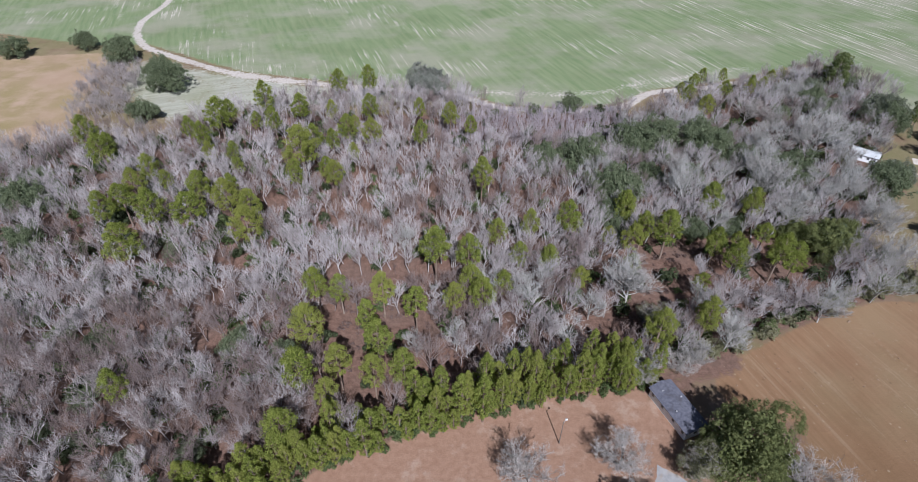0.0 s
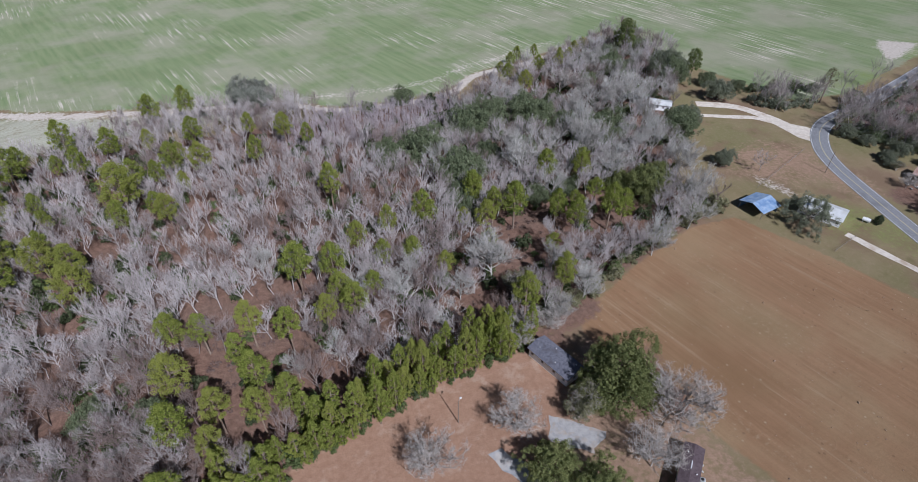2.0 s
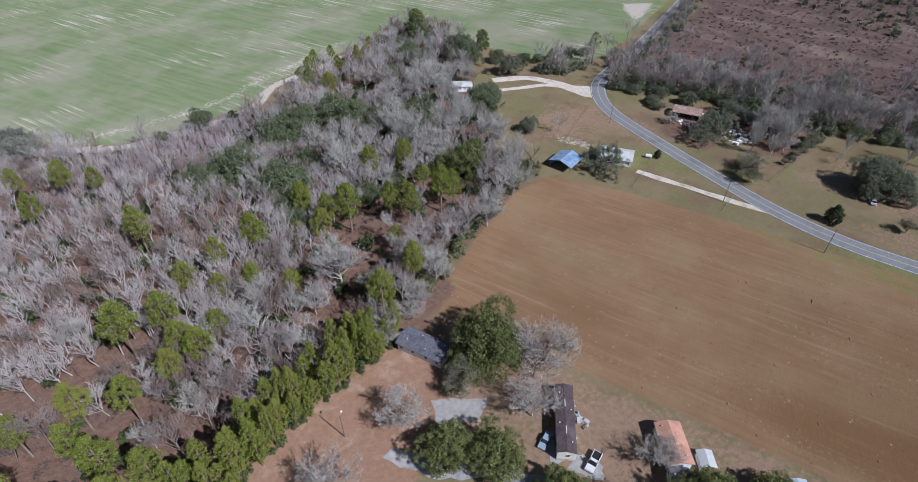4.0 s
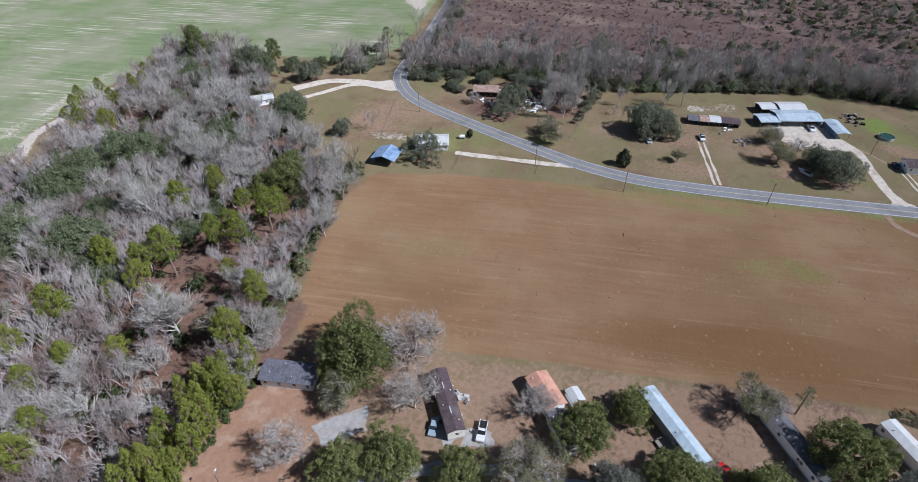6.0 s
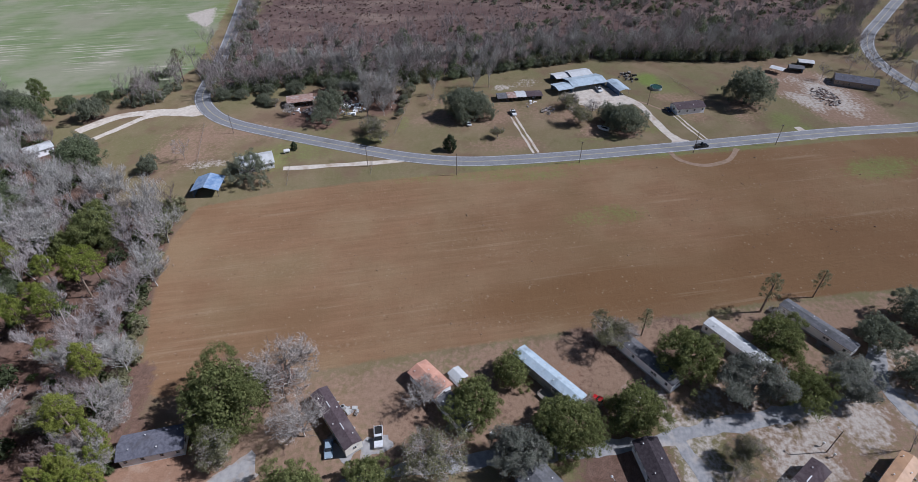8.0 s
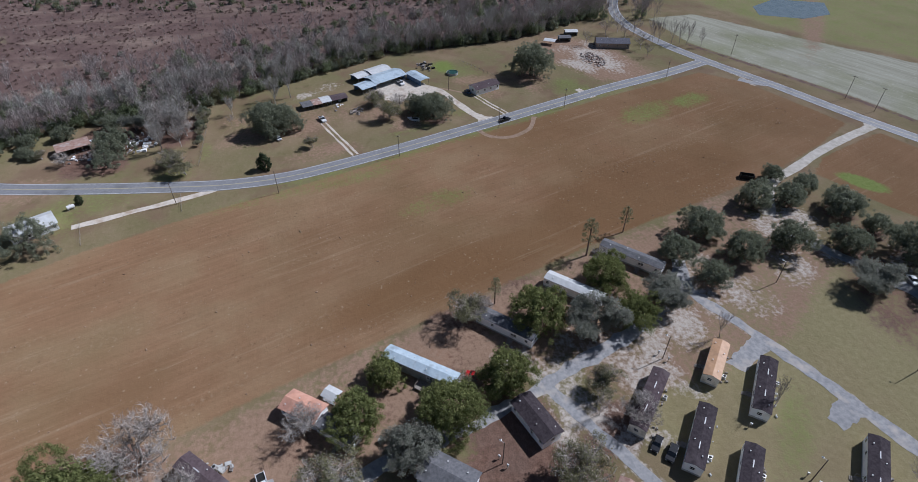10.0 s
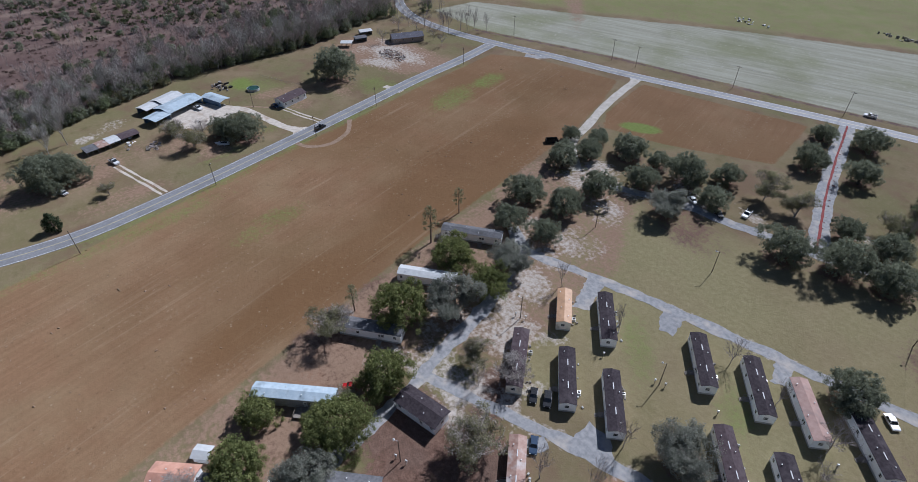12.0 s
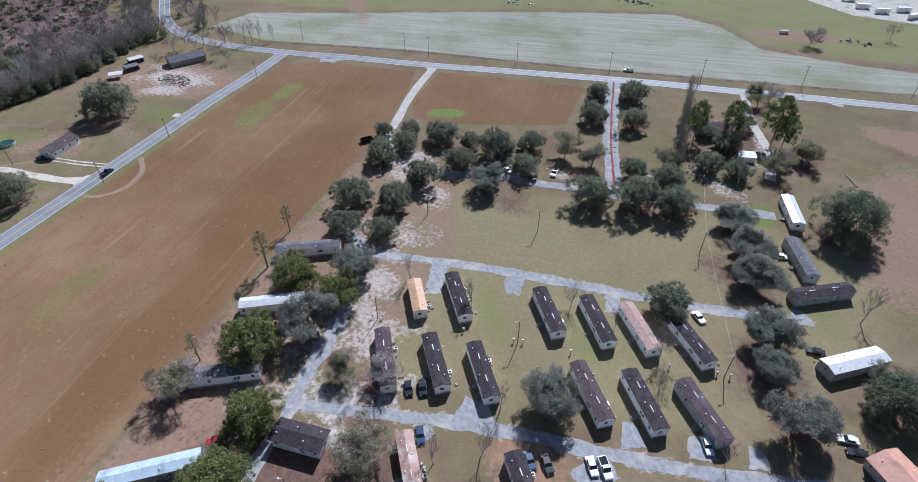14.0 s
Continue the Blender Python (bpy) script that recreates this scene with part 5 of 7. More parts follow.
# a planted row of pines along the dirt yard
row = curve([(50, 85), (44, 82.5), (17, 78), (0, 72.5), (-24, 63.5), (-55, 47.5)], 1.0)
nrm = sides_of(row)
for rank, (off, gap) in enumerate(((0.6, 3.0), (3.4, 3.0), (6.2, 3.0), (9.4, 4.0))):
    for i in range(rank, len(row), int(gap)):
        p = row[i] - nrm[i] * (off + RNG.uniform(-1.2, 1.2))
        if RNG.uniform() < (0.92, 0.85, 0.72, 0.45)[rank]:
            plant("row_pine", p[0] + RNG.uniform(-0.5, 0.5), p[1], RNG.uniform(1.5, 2.6), "planted row of pines", "", RNG.uniform(0.85, 1.45))


def scatter(poly, count, gap, rng, keep=None, clear=0.55):
    """Random spots inside an outline, apart from one another and from the trees that stand already."""
    pts = np.array(poly)
    lo, hi = pts.min(0), pts.max(0)
    cell, out = {}, []
    for x, y, r in PLACED:
        cell.setdefault((int(x // 8), int(y // 8)), []).append((x, y, r * clear + gap * 0.4))
    tries = 0
    while len(out) < count and tries < count * 30:
        tries += 1
        x, y = rng.uniform(lo, hi)
        if not inside(poly, np.array([x]), np.array([y]))[0] or (keep and rng.uniform() > keep(x, y)):
            continue
        i, j = int(x // 8), int(y // 8)
        if any(math.hypot(x - a, y - b) < c for di in (-1, 0, 1) for dj in (-1, 0, 1) for a, b, c in cell.get((i + di, j + dj), ())):
            continue
        cell.setdefault((i, j), []).append((x, y, gap))
        out.append((x, y))
    return out


def thickness(x, y):
    """How densely the wood stands: open in the clearings."""
    d = 1.0
    for cx, cy, rx, ry in ((-22, 118, 18, 8), (-22, 98, 18, 11), (84, 131, 32, 12), (124, 222, 10, 16), (58, 118, 20, 13), (40, 101, 14, 6), (-22, 83, 16, 8), (92, 116, 16, 6), (156, 222, 15, 9), (110, 131, 9, 8)):
        if ((x - cx) / rx) ** 2 + ((y - cy) / ry) ** 2 < 1:
            d = 0.012
    if -8 < x < 74 and 204 < y < 242:
        d = 0.006
    return d


def open_or_not(x, y):
    return 0.0 if thickness(x, y) < 0.5 else 1.0


PLACED += [(163, 192, 14), (156, 182, 9), (200, 150, 12)]
for x, y, r in [(80.9, 163.4, 8.6), (109.9, 167.6, 10.0), (135.8, 162.9, 8.6), (137.8, 143.6, 8.0), (109.9, 148.6, 8.2), (142.9, 193.5, 10.5), (153, 201, 8.5), (133, 198, 8.0), (48.5, 112.1, 8.6), (36.9, 107.1, 5.2),
                (28.9, 96.4, 5.4), (20.8, 110.7, 7.5), (8, 116, 6.0), (121.9, 114.6, 7.0), (102.1, 106.5, 5.8), (71.3, 96.0, 5.4)]:
    plant("pale_tree", x, y, r, "pale trees of the wood", " in a winter wood", 0.78)
for x, y, r in [(129.7, 227.9, 8.0), (136, 216, 6.5), (122, 206, 6.0)]:
    plant("bushy_tree", x, y, r, "bare trees of the wood", " in a winter wood", 1.1)
for x, y, r in [(101.6, 199.1, 11.0), (114, 188, 8.0), (161.5, 177.2, 8.6),  (129.9, 183.8, 9.0), (57.5, 166.8, 10.0), (76.0, 198.0, 10.5), (88, 180, 6.5)]:
    plant("wood_oak", x, y, r, "evergreen oaks of the wood", " in a winter wood", 1.0)
for x, y, r in [(89.1, 160.4, 4.2), (101.7, 155.1, 4.6), (81.2, 135.0, 3.4), (86.6, 128.5, 4.2), (99.1, 129.9, 3.8), (90.0, 137.7, 2.8), (68.5, 142.4, 4.4), (110.3, 227.8, 5.0), (106.9, 241.4, 4.6), (66.8, 102.2, 3.8),
                (35.0, 116.3, 4.0), (27.0, 123.3, 4.0), (37.8, 141.8, 4.2), (55.2, 147.7, 5.2), (48.1, 136.8, 3.6), (52.9, 96.8, 4.0)]:
    plant("pine", x, y, r * 0.8, "pines of the wood", " beside a clearing", 0.85)
for x, y, r in [(122.7, 266.6, 2.9), (134.5, 269.8, 2.6), (125.7, 246.1, 3.4), (145.4, 261.0, 2.6), (149.9, 258.9, 2.6), (116.1, 260.6, 2.8), (108, 254, 2.4), (140, 251, 3.0), (158, 268, 2.6), (166, 274, 2.4)]:
    plant("pine", x, y, r, "slim pines at the wood's edge", " along a sandy track", 0.95)
for x, y, r in [(118.4, 136, 8.2), (126.5, 141, 6.6), (111, 142.5, 6.0)]:
    plant("green_oak", x, y, r, "evergreen oaks of the wood", " at the wood's edge", 1.2)
plant("olive_oak", 55.2, 104.5, 5.2, "", " in a winter wood")
for x, y in scatter(east_wood, 16, 8.5, RNG, open_or_not, 0.7):
    plant("wood_oak", x, y, RNG.uniform(3.8, 6.8), "evergreen oaks of the wood", " in a winter wood", 1.2)
for x, y in scatter(east_wood, 22, 7.5, RNG, open_or_not, 0.55):
    plant("pale_tree", x, y, RNG.uniform(4.0, 6.5), "pale trees of the wood", " in a winter wood", 0.95)
for x, y in scatter([(-130, 30), (-55, 52), (-60, 110), (-130, 170), (-165, 180)], 26, 8.0, RNG, None, 0.6):
    plant("wood_oak", x, y, RNG.uniform(3.0, 5.0), "evergreen oaks of the wood", " below leafless trees", 0.85)
for x, y in scatter([(-150, 190), (-100, 225), (0, 225), (10, 205), (-60, 165), (-130, 150)], 22, 9.0, RNG, None, 0.6):
    plant("pine", x, y, RNG.uniform(2.6, 4.0), "pines of the wood", " in a winter wood", 1.1)
for x, y in scatter([(40, 105), (96, 112), (125, 135), (90, 150), (40, 140)], 5, 7.0, RNG, None, 0.6):
    plant("pine", x, y, RNG.uniform(2.5, 3.5), "pines of the wood", " in a winter wood", 0.8)

near_wood = [(-120, 36), (-55, 50), (-24, 66), (0, 76), (44, 86), (96, 106), (134, 137), (100, 160), (-60, 130), (-130, 110)]
wood_spots = sorted(scatter(near_wood, 430, 3.0, RNG, thickness), key=lambda q: q[1] - 0.2 * q[0])
# dark trees mostly in the west, deepening that part's shade by colour
for x, y in wood_spots[:290]:
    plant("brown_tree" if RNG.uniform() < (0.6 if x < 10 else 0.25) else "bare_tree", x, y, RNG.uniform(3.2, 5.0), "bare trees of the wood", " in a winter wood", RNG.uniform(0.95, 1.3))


def strew(name, protos, spots, material, label, category, scale, group=""):
    """Many plants joined into one mesh."""
    vs, fs, base = [], [], 0
    for x, y in spots:
        v, f = protos[RNG.integers(len(protos))]
        a, s = RNG.uniform(0, 2 * math.pi), RNG.uniform(*scale)
        c, n = math.cos(a) * s, math.sin(a) * s
        w = np.stack([v[:, 0] * c - v[:, 1] * n + x, v[:, 0] * n + v[:, 1] * c + y, v[:, 2] * s * RNG.uniform(0.9, 1.15)], 1)
        vs.append(w)
        fs.append(f + base)
        base += len(v)
    return tagged(new(name, to_mesh(name, np.concatenate(vs), np.concatenate(fs), material)), label, category, kind="stuff")


def joined(arrays):
    (tv, tf), (bv, bf) = arrays
    return np.concatenate([tv, bv]), np.concatenate([tf, bf + len(tv)])


FAR_BARE = [joined(bare_arrays(s, height=13.0, radius=4.2, spread=0.5, levels=(8, 6, 6), thick=0.17, twig=0.05, blades_from=1)) for s in (321, 322, 323)]
LIGHT_BARE = [joined(bare_arrays(s, height=13.5, radius=3.9, spread=0.45, levels=(9, 6, 5, 2), thick=0.21, twig=0.042, blades_from=2)) for s in (301, 302, 303, 304, 305, 306)]
SAPLING = [joined(bare_arrays(s, height=6.0, radius=1.1, spread=0.3, levels=(7, 5), thick=0.06, twig=0.035, blades_from=1)) for s in (311, 312, 313)]
far_wood = scatter(FOREST, 1150, 3.3, RNG, lambda x, y: 0.0 if inside(near_wood, np.array([x]), np.array([y]))[0] or x < -215 else thickness(x, y))
far_wood += scatter([(-100, 236), (-72, 252), (-48, 258), (-20, 260), (4, 256), (12, 243), (4, 237)], 80, 3.2, RNG, None, 0.3)
strew("bare_woods", LIGHT_BARE, far_wood[::2] + wood_spots[290:], BARK_BARE, "leafless grey hardwoods standing close", "woods", (0.8, 1.15))
strew("brown_woods", LIGHT_BARE, far_wood[1::4], BARK_BROWN, "leafless brownish hardwoods standing close", "woods", (0.75, 1.1))
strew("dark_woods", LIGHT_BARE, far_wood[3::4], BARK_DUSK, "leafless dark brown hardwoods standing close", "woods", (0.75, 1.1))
thicket = [(-8, 242), (72, 242), (78, 206), (8, 204)]
strew("sapling_thicket", SAPLING, [(x, y) for x, y in zip(RNG.uniform(-8, 76, 1600), RNG.uniform(205, 242, 1600))], bark("lavender_twig", (0.40, 0.35, 0.36), (0.52, 0.47, 0.48), (0.44, 0.39, 0.40)),
      "dense thicket of thin grey saplings", "thicket", (0.7, 1.2))


def bush(seed, n, per, radius, rise, size):
    rng = np.random.default_rng(seed)
    return leafy(dome_clumps(n, radius, rise, rise * 0.35, rng, radius * 0.45, -0.1, 0.2), per, size, rng)


BUSH = [bush(s, 10, 26, 1.7, 1.9, 0.24) for s in (401, 402, 403)]
TALLBUSH = [bush(s, 22, 22, 2.6, 4.6, 0.27) for s in (421, 422, 423)]
SCRUB = [bush(s, 5, 8, 1.3, 0.45, 0.26) for s in (411, 412, 413)]
# undergrowth in the wood and along the field's edge
under = scatter(FOREST, 1150, 1.8, RNG, lambda x, y: (0.95 if x < -50 or (60 < x and y > 140) else 0.3) if x > -190 else 0, 0.0)
low_wood = scatter(FOREST, 1000, 2.4, RNG, lambda x, y: 0.0 if x < -190 else max(0.03, thickness(x, y)), 0.0)
strew("wood_saplings", SAPLING, low_wood, BARK_RED, "thin brown saplings below leafless trees", "undergrowth", (0.5, 1.15))
edge = []
for p in curve([(60, 92), (73, 94.5), (98, 106), (122, 115), (142, 120), (137, 136)], 1.2):
    edge += [(p[0] + RNG.uniform(-3.4, 0.6), p[1] + RNG.uniform(0.0, 4.0))]
litter_brush = scatter([(-45, 84), (-40, 126), (0, 126), (40, 140), (90, 152), (108, 135), (100, 110), (60, 96), (0, 84)], 520, 1.2, RNG, None, 0.0)
strew("row_skirt", BUSH, [(q[0] - n[0] * o, q[1] - n[1] * o) for q, n, o in zip(row, nrm, RNG.uniform(-0.4, 4, len(row)))], LEAF_SHRUB, "evergreen bushes below a planted row of pines", "undergrowth", (0.4, 0.9))
strew("dry_brush", SCRUB, litter_brush, LEAF_SCRUB, "low dry brush and fallen twigs on leaf litter", "brush", (0.35, 1.1))
strew("hedgerow_greens", TALLBUSH, [(39.5 - 0.21 * k + RNG.uniform(-0.8, 0.8), -261 + 0.98 * k) for k in range(0, 66, 4)], LEAF_WOOD_OAK, "dark vines and evergreen growth in a hedgerow", "hedge", (0.4, 0.95))
strew("undergrowth", BUSH, under[::2], LEAF_SHRUB, "evergreen undergrowth between the trunks", "undergrowth", (0.7, 1.8))
# evergreen undergrowth, partly put in dark to stand for shaded gaps
strew("dark_undergrowth", BUSH, under[1::2], LEAF_UNDER, "dark evergreen undergrowth between the trunks", "undergrowth", (0.8, 2.0))
strew("hedge_growth", BUSH, edge, LEAF_OLIVE, "vine-covered olive growth along a field edge", "hedge", (0.45, 1.5))
strew("hedge_greens", BUSH, [(x - RNG.uniform(-1, 4), y + RNG.uniform(0, 4)) for x, y in edge[::2]], LEAF_SHRUB, "evergreen bushes along a field edge", "hedge", (0.5, 1.4))

LEAF_RED = foliage("red_shrub_leaf", (0.120, 0.030, 0.028), (0.200, 0.055, 0.048), (0.290, 0.110, 0.085), 0.4)
strew("median_shrubs", SCRUB, [(80 - 39 * t + RNG.uniform(-0.2, 0.2), -270 + 97 * t) for t in np.linspace(0.02, 0.98, 26)], LEAF_RED, "low reddish shrubs down an avenue median", "shrubs", (0.2, 0.42))

# marsh beyond the road
front = curve([(227, 152), (246, 130), (257, 90), (264, 58), (276, 33), (292, 2), (306, -30), (314, -70), (318, -112), (338, -160), (352, -184)], 2.0)
fn = sides_of(front)
belt = [tuple(front[i] + fn[i] * (-2 + 70 * RNG.uniform() ** 2.2)) for i in RNG.integers(0, len(front), 1150)]
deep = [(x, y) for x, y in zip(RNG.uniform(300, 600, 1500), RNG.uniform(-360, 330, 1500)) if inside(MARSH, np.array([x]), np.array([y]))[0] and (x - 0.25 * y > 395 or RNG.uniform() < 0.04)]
verge = [(RNG.uniform(205, 228) + t, RNG.uniform(184, 196) - 0.55 * t) for t in RNG.uniform(0, 22, 60)] + [(x, 0.33 * x + 84 - RNG.uniform(4, 16)) for x in RNG.uniform(245, 420, 120)]
bend = curve([(300, -196), (330, -191), (368, -202), (413, -230), (470, -266)], 2.0)
bn = sides_of(bend)
bend_trees = [tuple(bend[i] + bn[i] * RNG.choice((-1, 1, 1)) * RNG.uniform(8, 26)) for i in RNG.integers(14, len(bend), 190)]
# far thicket, its dark leaves standing in for a cloud's shade
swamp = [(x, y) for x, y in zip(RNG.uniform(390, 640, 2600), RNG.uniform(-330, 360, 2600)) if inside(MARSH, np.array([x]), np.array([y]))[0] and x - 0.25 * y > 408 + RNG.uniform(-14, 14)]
strew("swamp_thicket", SCRUB, swamp, LEAF_UNDER, "evergreen thicket in a far marsh, coloured dark for cloud shade", "thicket", (1.0, 2.5))
strew("bend_trees", TALLBUSH, bend_trees[::3], LEAF_WOOD_OAK, "dark evergreen trees at a highway bend", "woods", (0.6, 1.2))
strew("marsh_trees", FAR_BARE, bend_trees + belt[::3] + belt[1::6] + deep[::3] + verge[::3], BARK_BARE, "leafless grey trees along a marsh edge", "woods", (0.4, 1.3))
edge_greens = [tuple(front[i] + fn[i] * RNG.uniform(-3, 12)) for i in RNG.integers(0, len(front), 230)]
strew("marsh_oaks", TALLBUSH, edge_greens[::2] + belt[3::8], LEAF_WOOD_OAK, "evergreen oaks along a marsh edge", "woods", (0.6, 1.25))
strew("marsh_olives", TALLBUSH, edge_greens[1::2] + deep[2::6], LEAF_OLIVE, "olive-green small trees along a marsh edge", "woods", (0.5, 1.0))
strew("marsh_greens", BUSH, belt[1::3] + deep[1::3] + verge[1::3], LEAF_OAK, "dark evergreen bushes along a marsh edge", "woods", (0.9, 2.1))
scrub = [(x, y) for x, y in zip(RNG.uniform(235, 600, 17000), RNG.uniform(-330, 330, 17000)) if RNG.uniform() < 1.3 - (x - 235) / 420]
scrub = [s for s, k in zip(scrub, inside(MARSH, np.array([p[0] for p in scrub]), np.array([p[1] for p in scrub]))) if k]
strew("marsh_scrub", SCRUB, scrub[:5000], LEAF_SCRUB, "low reddish-brown marsh scrub", "scrub", (0.3, 1.0))
strew("marsh_saplings", SAPLING, scrub[5000:7000], BARK_MARSH, "thin grey saplings scattered over a marsh", "scrub", (0.35, 0.9))
lone = [(-150 - RNG.uniform(0, 26) - 0.35 * t, 224 + t) for t in RNG.uniform(0, 62, 120)]
strew("field_corner_thicket", FAR_BARE, lone, BARK_BROWN, "grey leafless thicket at a field corner", "thicket", (0.55, 0.85))

# ---- buildings ----
SHARED = {}


def shared(key, make):
    if key not in SHARED:
        SHARED[key] = make()
    return SHARED[key]


def window(parent, x, y, z, turn, w=0.9, h=1.0):
    """A framed window on a wall; turn says which way it faces."""
    def frame_mesh():
        g = Geo()
        for sx in (-1, 1):
            g.box(sx * (w / 2 - 0.04), 0, 0, 0.08, 0.07, h)
        for sz in (-1, 0, 1):
            g.box(0, 0, sz * (h / 2 - 0.04), w - 0.16, 0.06, 0.07)
        return g.mesh("window_frame", TRIM)
    ob = part("window", shared(("frame", w, h), frame_mesh), None, parent)
    ob.matrix_local = pose(x, y, z, 0, 0, turn)
    part("pane", shared(("pane", w, h), lambda: Geo().box(0, 0.0, 0, w - 0.12, 0.03, h - 0.1).mesh("pane", GLASS)), None, ob)
    return ob


def gable_roof(L, W, eave, ridge, over, thick):
    g = Geo()
    h = W / 2 + over
    drop = (ridge - eave) * over / (W / 2)
    g.prism([(-h, eave - drop), (-h, eave - drop + thick), (0, ridge + thick), (h, eave - drop + thick), (h, eave - drop), (0, ridge)], "x", -L / 2 - over, L / 2 + over)
    return g


def gable_body(L, W, base, eave, ridge):
    g = Geo()
    g.prism([(-W / 2, base), (W / 2, base), (W / 2, eave), (0, ridge), (-W / 2, eave)], "x", -L / 2, L / 2)
    return g


def home(name, x, y, L, ang, W, roof, wall, label, category="house", group="", ridge=3.8, eave=3.25, porch=1, vents=True, caps=True, skirt=True, over=0.12, windows=4):
    ob = thing(name, pose(x, y, 0, 0, 0, ang), label, category, group)
    rng = random.Random(int(abs(x * 7 + y * 13)))
    base = 0.62 if skirt else 0.0
    part("wall", gable_body(L, W, base, eave, ridge), wall, ob)
    if skirt:
        part("skirting", Geo().box(0, 0, base / 2 - 0.02, L - 0.06, W - 0.06, base + 0.04), SKIRT, ob)
    roof_ob = part("roof", gable_roof(L, W, eave, ridge, over, 0.10), roof, ob)
    if caps:
        for c in (-L * 0.2, L * 0.2):
            g = Geo()
            g.prism([(-0.12, ridge + 0.085), (-0.12, ridge + 0.12), (0, ridge + 0.15), (0.12, ridge + 0.12), (0.12, ridge + 0.085)], "x", c - L * 0.055, c + L * 0.055)
            part("ridge_cap", g, RIDGE, roof_ob, "pale metal ridge cap")
    if vents:
        for k in range(4):
            s = 1 if k % 2 else -1
            xx, yy = L * (-0.36 + 0.24 * k) + rng.uniform(-0.6, 0.6), s * W * rng.uniform(0.2, 0.34)
            zz = ridge - abs(yy) / (W / 2) * (ridge - eave) + 0.1
            g = Geo().tube([(xx, yy, zz - 0.05), (xx, yy, zz + 0.28)], [0.06, 0.06], 6)
            part("roof_vent", g.box(xx, yy, zz + 0.29, 0.24, 0.24, 0.07), TRIM, roof_ob)
    z = base + (eave - base) * 0.58
    for k in range(windows):
        xx = L * (-0.42 + 0.84 * k / max(1, windows - 1))
        for s in (-1, 1):
            if s == (-1 if ang > 100 else 1) and k == (windows - 1) * 2 // 3:
                continue
            window(ob, xx + rng.uniform(-0.3, 0.3), s * (W / 2 + 0.015), z, 0 if s < 0 else 180)
    for s in (-1, 1):
        window(ob, s * (L / 2 + 0.015), -0.2, z, 90, 1.1, 1.0)
    for s in ((-1, 1) if porch == 2 else (-1 if ang > 100 else 1,) if porch else ()):
        xx = -L * 0.16 * s
        door = part("door", Geo().box(xx, s * (W / 2 + 0.03), base + 1.02, 0.92, 0.06, 2.04), TRIM, ob)
        part("door_pane", Geo().box(xx, s * (W / 2 + 0.07), base + 1.5, 0.5, 0.03, 0.6), GLASS, door)
        if skirt:
            stoop = part("stoop", Geo().box(xx, s * (W / 2 + 0.75), base / 2 + 0.26, 1.5, 1.4, 0.09), WOOD_GREY, ob, "grey wooden stoop")
            for i in range(3):
                part("step", Geo().box(xx, s * (W / 2 + 1.6 + 0.28 * i), base - 0.16 * (i + 1) - 0.02, 1.1, 0.3, 0.06), WOOD_GREY, stoop)
            for px in (-0.7, 0.7):
                part("post", Geo().box(xx + px, s * (W / 2 + 1.4), base / 2 + 0.4, 0.08, 0.08, base + 1.0), WOOD_GREY, stoop)
                part("handrail", Geo().box(xx + px, s * (W / 2 + 0.75), base + 0.85, 0.06, 1.35, 0.06), WOOD_GREY, stoop)
    return ob


